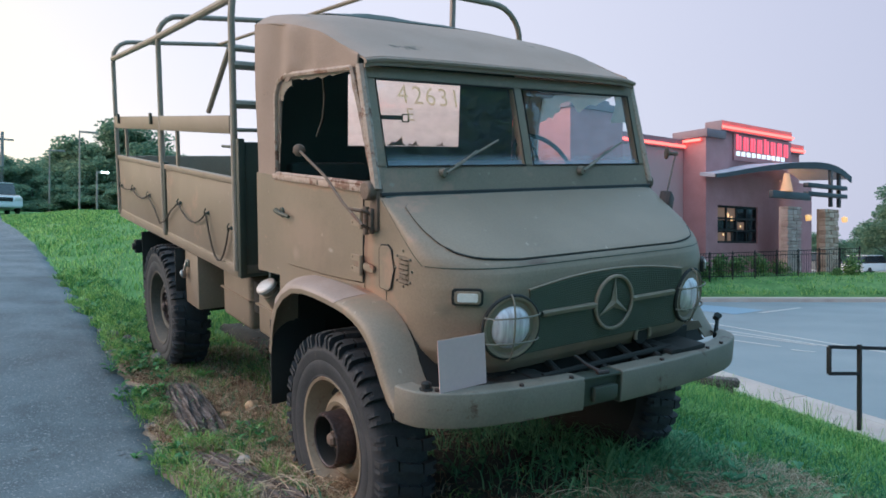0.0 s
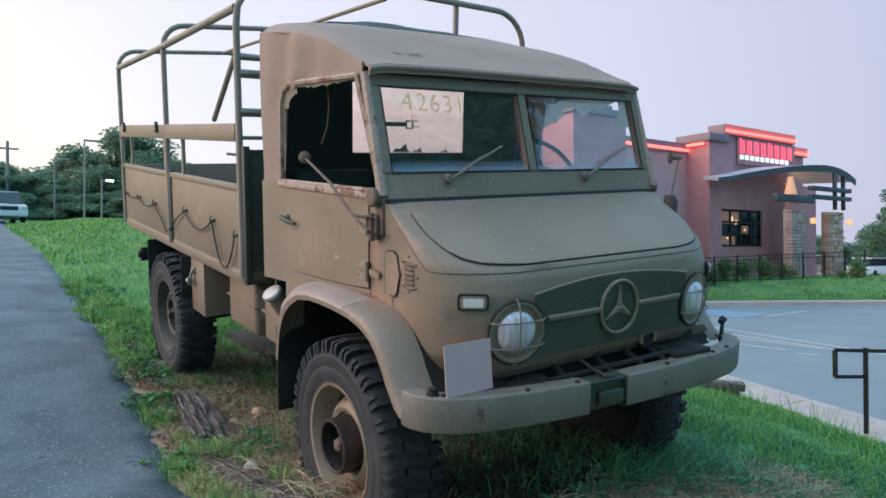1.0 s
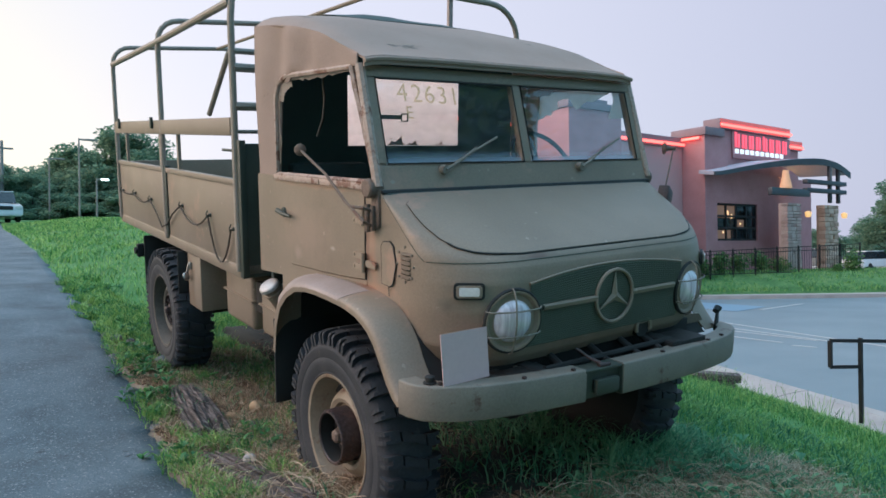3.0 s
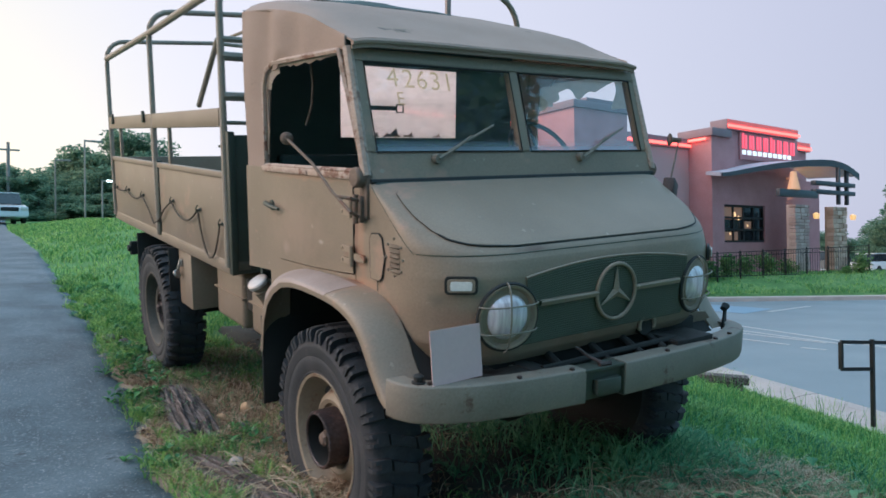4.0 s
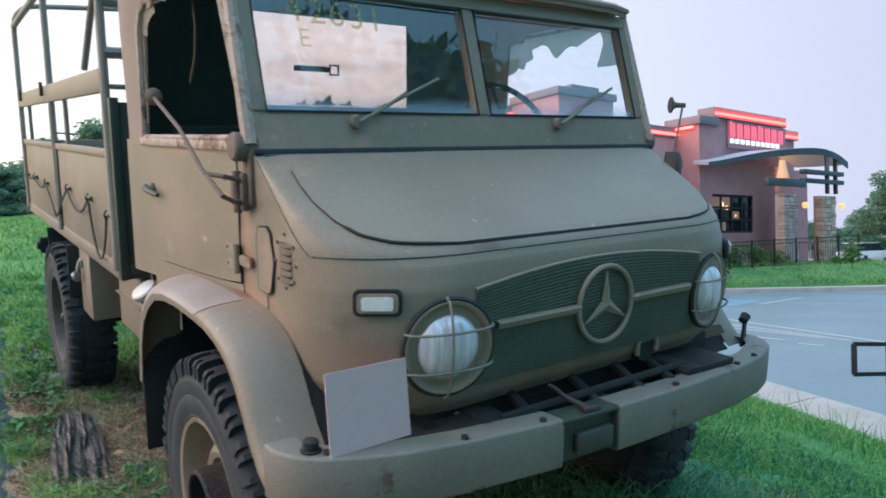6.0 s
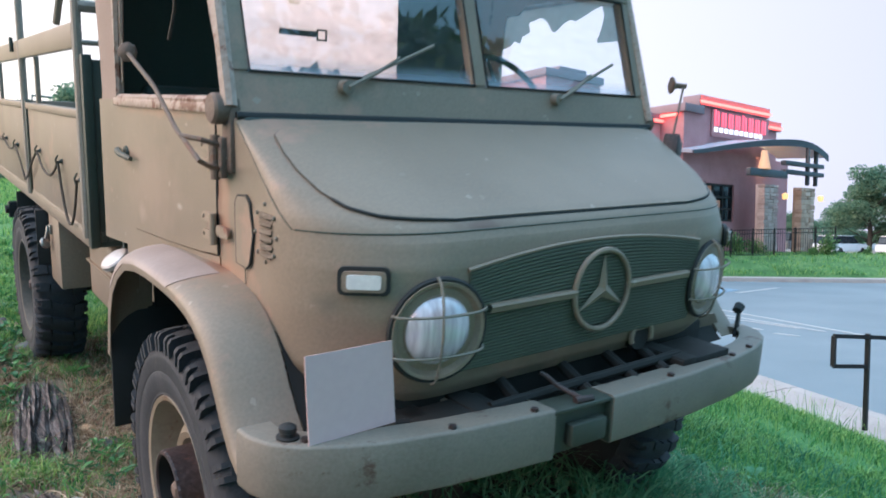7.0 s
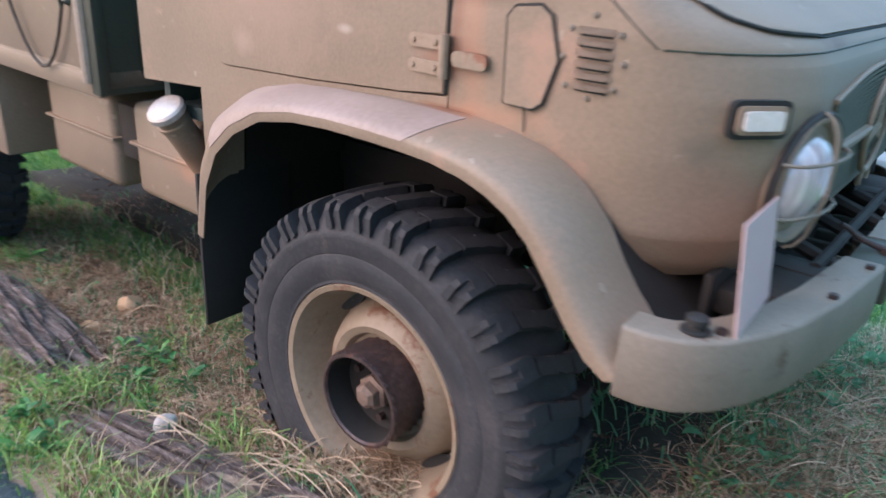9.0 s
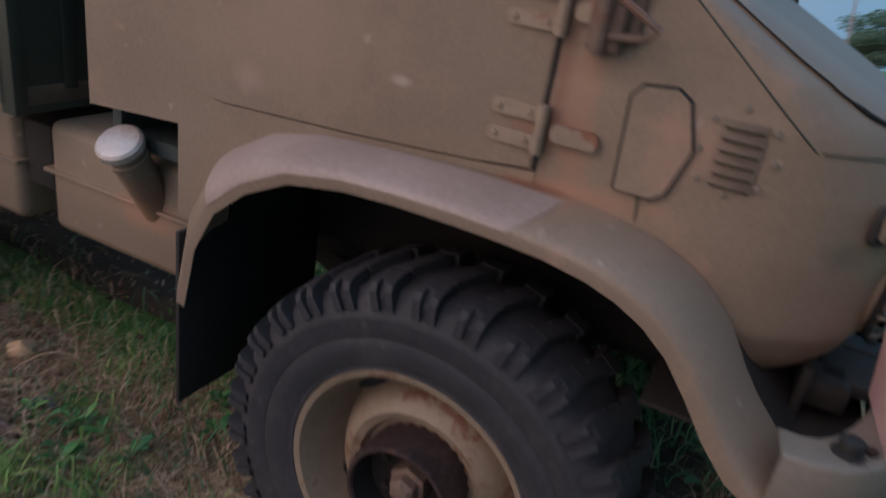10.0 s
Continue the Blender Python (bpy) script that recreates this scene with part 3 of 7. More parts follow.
def nose_y(x, z):
    """How far forward the nose stands at x and z."""
    w, yf, rx, ry = nose_at(z)
    over = max(0.0, abs(x) - (w - rx)) / rx
    return yf + ry * (1 - math.sqrt(max(0.0, 1 - min(1.0, over) ** 2)))


def nose_ring(z, back=-0.10):
    w, yf, rx, ry = nose_at(z)
    half = [(-w, back + (yf + ry - back) * 0.97 * i / 12) for i in range(13)]
    half += [(-(w - rx) - rx * math.cos(a), yf + ry - ry * math.sin(a)) for a in (math.pi / 2 * i / 10 for i in range(1, 11))]
    half += [(-(w - rx) * f, yf) for f in (0.75, 0.5, 0.25)]
    ring = half + [(0.0, yf)] + [(-x, y) for x, y in reversed(half)]
    return [(x + XC, y, z) for x, y in ring]


def on_nose(x, z, off=0.0):
    """A pose on the nose's skin, its z axis pointing out."""
    e = 0.004
    p = Vector((x, nose_y(x, z), z))
    du = Vector((x + e, nose_y(x + e, z), z)) - p
    dv = Vector((x, nose_y(x, z + e), z + e)) - p
    nrm = du.cross(dv).normalized()
    du = (du - nrm * du.dot(nrm)).normalized()
    dv = nrm.cross(du)
    m = Matrix((du, dv, nrm)).transposed().to_4x4()
    return Matrix.Translation((XC, 0, 0)) @ Matrix.Translation(p + nrm * off) @ m


def nose_side(y, z):
    """The nose's half width at y and z."""
    w, yf, rx, ry = nose_at(z)
    if y > yf + ry:
        return w
    return (w - rx) + rx * math.sqrt(max(0.0, 1 - ((yf + ry - y) / ry) ** 2))


# body: nose shell
bm = bmesh.new()
zs = sorted(set([round(1.0 + 0.705 * i / 30, 4) for i in range(31)] + NOSE_Z))
FEN_IN = [(0.640, 0.960), (0.630, 1.080), (0.585, 1.165), (0.48, 1.225), (0.35, 1.252), (0.204, 1.262), (0.05, 1.267), (-0.082, 1.268), (-0.18, 1.264), (-0.268, 1.254), (-0.352, 1.236), (-0.415, 1.209), (-0.468, 1.172), (-0.515, 1.122), (-0.556, 1.057), (-0.592, 1.010), (-0.645, 0.955), (-0.675, 0.93)]
grid(bm, [nose_ring(z) for z in zs])
# the wheel arches are cut out of the skin
def arch(y):
    return float(np.interp(-y, [-p[0] for p in FEN_IN], [p[1] for p in FEN_IN]))


cut = []
for f in bm.faces:
    c = f.calc_center_median()
    if abs(c.x) > 0.5 and c.y > -0.60 and c.z < min(arch(c.y) - 0.045, arch(c.y - 0.05)):
        cut.append(f)
bmesh.ops.delete(bm, geom=cut, context="FACES")
bmesh.ops.recalc_face_normals(bm, faces=bm.faces)
bmesh.ops.solidify(bm, geom=list(bm.faces), thickness=0.012)
body = part("body", bm, OLIVE, truck, "olive-drab painted steel nose", sharp=0.75)

# hood lid, raised, with rounded lower corners
def lid_x(z):
    return float(np.interp(z, [1.468, 1.473, 1.480, 1.496, 1.529, 1.57, 1.61, 1.650, 1.662, 1.672, 1.681, 1.690], [0.52, 0.63, 0.69, 0.745, 0.785, 0.805, 0.81, 0.805, 0.785, 0.72, 0.56, 0.30]))


rows = []
lid_z = [1.468 + (1.650 - 1.468) * (i / 26) ** 1.5 for i in range(27)] + [1.656, 1.662, 1.667, 1.672, 1.6765, 1.681, 1.6855, 1.690]
for z in lid_z:
    lx = lid_x(z)
    row = []
    for i in range(41):
        x = -lx + 2 * lx * i / 40
        row.append(Vector((x + XC, nose_y(x, z) - 0.003 - (0.003 if 0 < i < 40 else 0), z + 0.005)))
    rows.append(row)
bm = bmesh.new()
shell(bm, rows, 0.010)
part("hood", bm, OLIVE, truck, "sloping olive hood lid with a dark gap round it", sharp=0.9)
# the dark gap under the lid's edge
bm = bmesh.new()
rim = [Vector((-lid_x(z) + XC, nose_y(lid_x(z), z) - 0.002, z + 0.003)) for z in reversed(lid_z)]
rim += [Vector((x + XC, nose_y(x, 1.468) - 0.003, 1.466)) for x in np.linspace(-lid_x(1.468), lid_x(1.468), 24)[1:-1]]
rim += [Vector((lid_x(z) + XC, nose_y(lid_x(z), z) - 0.002, z + 0.003)) for z in lid_z]
tube(bm, rim, [0.0018] * 24 + [0.0045] * (len(rim) - 48) + [0.0018] * 24, 6)
part("hood_seal", bm, BLACK, truck)
# pressed seams of the nose: from the screen hinge down to the crease, and below the hatch
for sgn in (-1, 1):
    bm = bmesh.new()
    tube(bm, [Vector((sgn * nose_side(y, z) + XC, y, z)) for y, z in ((-0.545 + 0.290 * f, 1.443 + 0.235 * f) for f in (k / 14 for k in range(15)))], 0.0018, 5)
    part("seam", bm, OLIVE_DARK, truck)
bm = bmesh.new()
tube(bm, [(-0.8735 + XC, -0.298, 1.300), (-0.8735 + XC, -0.302, 1.256)], 0.0016, 5)
part("seam", bm, OLIVE_DARK, truck)
# crease line round the nose
bm = bmesh.new()
tube(bm, [Vector((x + XC, nose_y(x, 1.443) - 0.0005, 1.443)) for x in np.linspace(-0.852, 0.852, 48)], 0.0022, 5)
part("crease", bm, OLIVE_DARK, truck)

# windscreen frame
def ws(x, z, off=0.0):
    """A point of the windscreen's plane."""
    f = (z - 1.70) / 0.536
    return Vector((x + XC, -0.235 + 0.165 * f - off * 0.956, z - off * 0.294 * 0))


def ws_bar(bm, x0, x1, z0, z1, t=0.045, x0t=None, x1t=None):
    x0t, x1t = x0 if x0t is None else x0t, x1 if x1t is None else x1t
    a = [ws(x0, z0), ws(x1, z0), ws(x1t, z1), ws(x0t, z1)]
    d = Vector((0, t, 0))
    v = [bm.verts.new(p) for p in a] + [bm.verts.new(p + d) for p in a]
    for q in ((0, 1, 2, 3), (7, 6, 5, 4), (0, 4, 5, 1), (1, 5, 6, 2), (2, 6, 7, 3), (3, 7, 4, 0)):
        bm.faces.new([v[i] for i in q])


bm = bmesh.new()
ws_bar(bm, -0.875, 0.875, 1.700, 1.815)
ws_bar(bm, -0.865, 0.865, 2.190, 2.245)
ws_bar(bm, -0.872, -0.815, 1.815, 2.190, x0t=-0.865, x1t=-0.810)
ws_bar(bm, 0.815, 0.872, 1.815, 2.190, x0t=0.810, x1t=0.865)
ws_bar(bm, -0.028, 0.028, 1.815, 2.190)
bmesh.ops.bevel(bm, geom=list(bm.edges), offset=0.006, segments=2, affect="EDGES")
screen = part("windscreen_frame", bm, OLIVE, truck, "olive split windscreen frame")
bm = bmesh.new()
for k in (0, 1):
    x0, x1 = (-0.815, -0.028) if k == 0 else (0.028, 0.815)
    tube(bm, [ws(x0, 1.818, 0.002), ws(x1, 1.818, 0.002), ws(x1, 2.188, 0.002), ws(x0, 2.188, 0.002)], 0.0045, 6, closed=True)
part("seal", bm, BLACK, screen)
for x0, x1 in ((-0.812, -0.03), (0.03, 0.812)):
    bm = bmesh.new()
    a = [ws(x0, 1.817, -0.018), ws(x1, 1.817, -0.018), ws(x1, 2.189, -0.018), ws(x0, 2.189, -0.018)]
    grid(bm, [[a[0], a[1]], [a[3], a[2]]])
    pane = part("pane", bm, GLASS, screen, "clear windscreen pane with tree reflections")
    pane.visible_shadow = False
# rubber joint below the screen
bm = bmesh.new()
tube(bm, [ws(-0.87, 1.698, 0.004), ws(0.87, 1.698, 0.004)], 0.011, 8)
part("screen_joint", bm, BLACK, truck)
# wipers
for x in (-0.53, 0.345):
    bm = bmesh.new()
    lathe(bm, [(0.001, 0.03), (0.02, 0.028), (0.024, 0.0)], 12, Matrix.Translation(ws(x, 1.788)) @ pose(0, 0, 0, 90, 0, 0))
    tube(bm, [ws(x, 1.788, 0.03), ws(x + 0.10, 1.835, 0.035), ws(x + 0.20, 1.888, 0.02)], [0.008, 0.006, 0.004], 6)
    tube(bm, [ws(x + 0.06, 1.818, 0.02), ws(x + 0.34, 1.935, 0.016)], 0.006, 6)
    part("wiper", bm, OLIVE_WORN, truck)
# chalked lot number on the glass
def chalk(body_text, x, z, size, parent):
    cu = bpy.data.curves.new("chalk", "FONT")
    cu.body, cu.size = body_text, size
    tmp = bpy.data.objects.new("tmp", cu)
    scene.collection.objects.link(tmp)
    me = bpy.data.meshes.new_from_object(tmp.evaluated_get(bpy.context.evaluated_depsgraph_get()))
    bpy.data.objects.remove(tmp)
    me.materials.append(PAINT_TEXT)
    ob = new("chalk_number", me)
    ob.parent = parent
    ob.matrix_local = Matrix.Translation(ws(x, z, 0.004 - 0.018)) @ pose(0, 0, 0, 90 - 17.1, 0, 0)
    ob["label"] = "yellow chalked character on the glass"


for k, digit in enumerate("42631"):
    chalk(digit, -0.706 + (0.0, 0.078, 0.148, 0.219, 0.288)[k], 2.092 - 0.002 * k, 0.122, screen)
chalk("E", -0.672, 2.015, 0.085, screen)

# cab side panels with the door openings
def side(sgn):
    def plate(outline, t=0.03, inset=0.0):
        b = bmesh.new()
        m = Matrix(((0, 0, 1, 0), (1, 0, 0, 0), (0, 1, 0, 0), (0, 0, 0, 1)))
        x = (-0.875 + inset) if sgn < 0 else (0.875 - inset - t)
        slab(b, outline, t, Matrix.Translation((x + XC, 0, 0)) @ m)
        return b
    def flare(b):
        """The cab widens a little towards its rear."""
        for v in b.verts:
            v.co.x += sgn * 0.052 * (v.co.y + 0.10) / 0.9
        return b
    # door skin
    door_b = plate([(-0.095, 1.296), (0.02, 1.286), (0.30, 1.271), (0.62, 1.262), (0.74, 1.275), (0.80, 1.34), (0.80, 1.715), (0.3, 1.715), (-0.095, 1.715)], 0.035)
    bmesh.ops.bevel(door_b, geom=list(door_b.edges), offset=0.003, segments=2, affect="EDGES")
    flare(door_b)
    door = part("door", door_b, OLIVE, truck, "olive cab door with its window plastic torn out")
    # lower body behind and below the door
    b = plate([(-0.105, 1.292), (-0.105, 1.245), (0.05, 1.250), (0.204, 1.248), (0.35, 1.238), (0.48, 1.208), (0.575, 1.150), (0.622, 1.07), (0.640, 0.95), (0.745, 0.962), (0.745, 1.183), (1.02, 1.168), (1.02, 1.72), (0.795, 1.72), (0.795, 1.345), (0.735, 1.282), (0.62, 1.2585), (0.30, 1.267), (0.02, 1.282)], 0.03, 0.0025)
    part("side_panel", flare(b), OLIVE, truck)
    # window frame of the door: pale worn strips
    b = bmesh.new()
    xx = sgn * 0.873 + XC
    tube(b, [(xx, -0.19, 1.735), (xx, 0.755, 1.728), (xx, 0.765, 2.13), (xx, 0.73, 2.20), (xx, 0.64, 2.232), (xx, 0.005, 2.238), (xx, -0.19, 1.735)], 0.015, 6)
    part("window_frame", flare(b), WORN_FRAME, door, "rust-stained window frame")
    b = bmesh.new()
    for a0, a1 in ((-0.19, 0.3), (0.3, 0.80)):
        box(b, xx - 0.016, xx + 0.016, a0, a1 - 0.01, 1.700, 1.728, 0.004)
    part("sill", flare(b), WORN_FRAME, door, "pale worn door sill")
    # torn remains of the plastic window
    b = bmesh.new()
    rnd = random.Random(5 + sgn)
    xw = sgn * 0.868 + XC
    edge = [(0.75, 1.78), (0.76, 2.12), (0.73, 2.19), (0.64, 2.225), (0.36, 2.228), (0.02, 2.232), (-0.06, 2.05), (-0.15, 1.83)]
    inner = []
    outer = []
    for (ya, za), (yb, zb) in zip(edge, edge[1:]):
        k = 9
        for i in range(k):
            f = i / k
            y, z = ya + (yb - ya) * f, za + (zb - za) * f
            cy, cz = 0.38, 1.98
            d = Vector((cy - y, cz - z)).normalized()
            deep = 0.016 + 0.012 * rnd.random() ** 2 + 0.012 * abs(noise.noise((y * 9, z * 9, 2))) + (0.045 if z > 2.12 and y > 0.62 else 0)
            if sgn > 0 and z > 2.05:
                deep += 0.035 + 0.11 * max(0.0, noise.noise((y * 6.0, z * 5.0, 3.3)) + 0.25)
            outer.append((xw, y, z))
            inner.append((xw - sgn * 0.004 * rnd.random(), y + d.x * deep, z + d.y * deep))
    grid(b, [outer, inner])
    bmesh.ops.solidify(b, geom=list(b.faces), thickness=0.002)
    flare(b)
    part("torn_plastic", b, TORN, door, "torn edge of clear plastic window")
    # handle
    b = bmesh.new()
    xh = sgn * 0.885 + XC
    lathe(b, [(0.001, 0.012), (0.025, 0.010), (0.028, 0)], 12, Matrix.Translation((xh + sgn * 0.034, 0.70, 1.530)) @ pose(0, 0, 0, 0, 90 * sgn, 0))
    tube(b, [(xh + sgn * 0.056, 0.745, 1.536), (xh + sgn * 0.064, 0.67, 1.528), (xh + sgn * 0.052, 0.585, 1.518)], [0.014, 0.012, 0.008], 8)
    part("door_handle", b, OLIVE_DARK, door)
    # hinges
    for z, long in ((1.375, 0.17), (1.585, 0.12)):
        b = bmesh.new()
        xs = sgn * 0.878 + XC
        for dz in (-0.026, 0.026):
            slab(b, rounded(-0.045, 0.050, -0.014, 0.014, 0.012), 0.008, Matrix.Translation((xs, -0.05, z + dz)) @ Matrix(((0, 0, sgn, 0), (1, 0, 0, 0), (0, 1, 0, 0), (0, 0, 0, 1))))
        slab(b, rounded(-0.06, 0.03, -0.016, 0.016, 0.014), 0.010, Matrix.Translation((xs, -0.15, z)) @ Matrix(((0, 0, sgn, 0), (1, 0, 0, 0), (0, 1, 0, 0), (0, 0, 0, 1))))
        tube(b, [(xs + sgn * 0.012, -0.102, z - 0.045), (xs + sgn * 0.012, -0.102, z + 0.045)], 0.011, 10)
        for dy in (-0.015, -0.075):
            for dz in (-0.026, 0.026):
                lathe(b, [(0.001, 0.013), (0.006, 0.012), (0.007, 0.006)], 8, Matrix.Translation((xs, dy, z + dz)) @ pose(0, 0, 0, 0, 90 * sgn, 0))
        part("hinge", b, OLIVE_RUSTY, door)
    # hinge line gap
    b = bmesh.new()
    tube(b, [(sgn * 0.874 + XC, -0.100, 1.296), (sgn * 0.874 + XC, -0.100, 1.715)], 0.004, 5)
    part("door_gap", b, BLACK, door)
    # fold-down hinge drum of the windscreen
    b = bmesh.new()
    lathe(b, [(0.001, 0.05), (0.036, 0.048), (0.042, 0.04), (0.042, -0.02)], 20, Matrix.Translation((sgn * 0.875 + XC, -0.190, 1.715)) @ pose(0, 0, 0, 0, 90 * sgn, 0))
    box(b, min(sgn * 0.86, sgn * 0.886) + XC, max(sgn * 0.86, sgn * 0.886) + XC, -0.235, -0.170, 1.545, 1.72, 0.008)
    part("screen_hinge", b, RUSTED, truck, "rusty fold-down windscreen hinge")
    # A-pillar strip beside the screen
    b = bmesh.new()
    tube(b, [(sgn * 0.880 + XC, -0.222, 1.72), (sgn * 0.870 + XC, -0.052, 2.245)], 0.022, 8)
    part("pillar", b, WORN_FRAME, truck, "rusty windscreen pillar")


side(-1)
side(1)

# canvas top: a wedge that rises to the rear, hung down behind the doors
def roof_edge(y):
    return float(np.interp(y, [-0.105, -0.085, 0.09, 0.28, 0.53, 0.75, 1.02], [2.282, 2.288, 2.350, 2.428, 2.490, 2.530, 2.552]))


def roof_row(y):
    f = smoothstep(-0.14, 1.02, y)
    edge_z = roof_edge(y)
    crown = 0.009 + 0.049 * f
    half = 0.860 + 0.070 * f
    row = []
    for i in range(33):
        u = -1 + 2 * i / 32
        a = abs(u)
        z = edge_z + crown * (1 - a ** 3.5) - (0.010 + 0.030 * f) * max(0.0, (a - 0.86) / 0.14) ** 2 + 0.010 * noise.noise((u * 3, y * 3.5, 1.7)) * f
        row.append(Vector((half * math.copysign(a ** 0.85, u) + XC - 0.016 * (1 - f), y + 0.01 * noise.noise((u * 4, y * 3, 5)), z)))
    return row


ys = [-0.100, -0.090, -0.065, -0.02] + list(np.linspace(0.05, 1.02, 14))
rows = [roof_row(y) for y in ys]
front = [Vector((p.x, -0.105, min(p.z, 2.30) - 0.040)) for p in rows[0]]
bm = bmesh.new()
shell(bm, [front] + rows, 0.010)
# rounded front piping
tube(bm, [Vector((p.x, -0.108, p.z - 0.014)) for p in rows[0]], 0.011, 6)
canvas = part("canvas_top", bm, CANVAS, truck, "worn olive canvas cab top", sharp=0.9)
for sgn in (-1, 1):
    bm = bmesh.new()
    rows = []
    for y in np.linspace(-0.055, 1.02, 22):
        f = smoothstep(-0.14, 1.02, y)
        top = roof_edge(y) - 0.004 - 0.030 * f
        low = min(top - 0.02, 2.240) if y < 0.60 else (2.20 if y < 0.74 else 1.64)
        col = []
        for k in range(9):
            z = top + (low - top) * k / 8
            x = (-(0.876 + 0.056 * (y + 0.1) / 1.1) if sgn < 0 else 0.842 + 0.090 * (y + 0.1) / 1.1) + 0.022 * sgn * noise.noise((y * 6, z * 1.5 + y * 2, 8 + sgn)) * (1 if 0 < k < 8 else 0.2)
            col.append(Vector((x + XC, y, z)))
        rows.append(col)
    shell(bm, rows, 0.008)
    part("canvas_side", bm, CANVAS, truck, sharp=0.9)
# folded tarpaulin lying on the rear of the roof
bm = bmesh.new()
rows = []
for i in range(25):
    x = -0.62 + 1.05 * i / 24
    h = 0.006 + 0.030 * math.exp(-((x + 0.28) / 0.20) ** 2) + 0.012 * math.exp(-((x - 0.12) / 0.2) ** 2) + 0.006 * noise.noise((x * 9, 2, 0))
    base_z = roof_edge(0.9) + 0.050 - 0.02 * x * x
    rows.append([Vector((x + XC, y, base_z + h * k)) for y, k in ((0.78, -0.2), (0.82, 0.7), (0.88, 1.0), (0.95, 0.9), (1.0, 0.5), (1.02, -0.2))])
shell(bm, rows, 0.006)
part("folded_tarp", bm, OLIVE_DARK, truck, "dark folded tarpaulin on the cab roof", sharp=0.9)
# canvas back with a plastic window: strips round the opening
bm = bmesh.new()
Y = 1.022
wx0, wx1, wz0, wz1 = -0.345, 0.480, 1.872, 2.290
outer = [Vector((x, Y, z)) for x, z in ((-0.905, 1.30), (0.945, 1.30), (0.945, 2.53), (-0.905, 2.53))]
inner = [Vector((x, Y, z)) for x, z in ((wx0, wz0), (wx1, wz0), (wx1, wz1), (wx0, wz1))]
grid(bm, [outer, inner], closed=True)
bmesh.ops.solidify(bm, geom=list(bm.faces), thickness=0.010)
part("canvas_back", bm, CANVAS_IN, truck)
bm = bmesh.new()
box(bm, wx0, wx1, Y + 0.002, Y + 0.004, wz0, wz1)
rear_pane = part("rear_window", bm, PLASTIC, truck, "yellowed clear plastic rear window")
rear_pane.visible_shadow = False
bm = bmesh.new()
box(bm, -0.16, 0.03, Y - 0.012, Y - 0.006, 2.035, 2.062, 0.002)
tube(bm, [(0.03, Y - 0.01, 2.025), (0.075, Y - 0.01, 2.025), (0.075, Y - 0.01, 2.07), (0.03, Y - 0.01, 2.07)], 0.006, 6, closed=True)
part("strap_buckle", bm, BLACK, truck, "dark strap with a buckle at the rear window")
for cx, wdt, hgt in ((-0.12, 0.07, 0.035), (0.00, 0.13, 0.06), (0.12, 0.09, 0.035), (0.33, 0.07, 0.028)):
    top = [(cx - wdt / 2, wz0 + 0.004), (cx - wdt * 0.3, wz0 + hgt * 0.5), (cx - wdt * 0.1, wz0 + hgt * 0.35), (cx + wdt * 0.25, wz0 + hgt), (cx + wdt * 0.3, wz0 + hgt * 0.4), (cx + wdt / 2, wz0 + 0.004)]
    bm = bmesh.new()
    slab(bm, top, 0.003, Matrix.Translation((0, Y - 0.004, 0)) @ Matrix(((1, 0, 0, 0), (0, 0, 1, 0), (0, 1, 0, 0), (0, 0, 0, 1))))
    part("window_flap", bm, CANVAS, truck, "torn canvas scraps along the rear window")
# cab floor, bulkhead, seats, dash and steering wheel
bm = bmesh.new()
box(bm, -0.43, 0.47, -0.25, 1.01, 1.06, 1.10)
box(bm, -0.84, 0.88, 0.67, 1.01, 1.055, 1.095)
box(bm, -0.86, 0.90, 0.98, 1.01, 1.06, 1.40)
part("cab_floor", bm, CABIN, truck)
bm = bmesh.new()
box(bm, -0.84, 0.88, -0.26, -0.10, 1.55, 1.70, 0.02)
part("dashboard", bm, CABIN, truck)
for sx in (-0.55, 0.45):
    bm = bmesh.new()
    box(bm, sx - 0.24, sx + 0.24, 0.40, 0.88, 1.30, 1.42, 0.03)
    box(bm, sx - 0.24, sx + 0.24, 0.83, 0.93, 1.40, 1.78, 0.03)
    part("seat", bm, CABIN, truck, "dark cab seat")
bm = bmesh.new()
m = Matrix.Translation((0.42, 0.13, 1.80)) @ pose(0, 0, 0, 52, 0, 0)
tube(bm, [m @ Vector((0.20 * math.cos(a), 0.20 * math.sin(a), 0)) for a in (2 * math.pi * i / 28 for i in range(28))], 0.013, 8, closed=True)
for a in (90, 210, 330):
    tube(bm, [m @ Vector((0, 0, -0.03)), m @ Vector((0.2 * math.cos(radians(a)), 0.2 * math.sin(radians(a)), 0))], 0.009, 6)
tube(bm, [m @ Vector((0, 0, 0)), m @ Vector((0, 0, -0.35))], 0.02, 8)
part("steering_wheel", bm, BLACK, truck)
# hanging strap in the door window
bm = bmesh.new()
tube(bm, [(-0.80, 0.42, 2.22), (-0.80, 0.40, 2.12), (-0.80, 0.42, 2.02), (-0.80, 0.49, 1.93)], 0.006, 6)
part("strap", bm, ROPE, truck)

# grille, its ribs, the badge and the trim bars
GC = 0.025
def grille_half(z):
    top = 0.49 - 0.02 * abs(z - 1.2)
    d = 0.136 ** 2 - (z - 1.205) ** 2
    return min(top, 0.580 - math.sqrt(d)) if d > 0 else (top if z > 1.3 else 0.455)


def grille_top(x):
    return 1.388 - 0.042 * (x / 0.49) ** 2


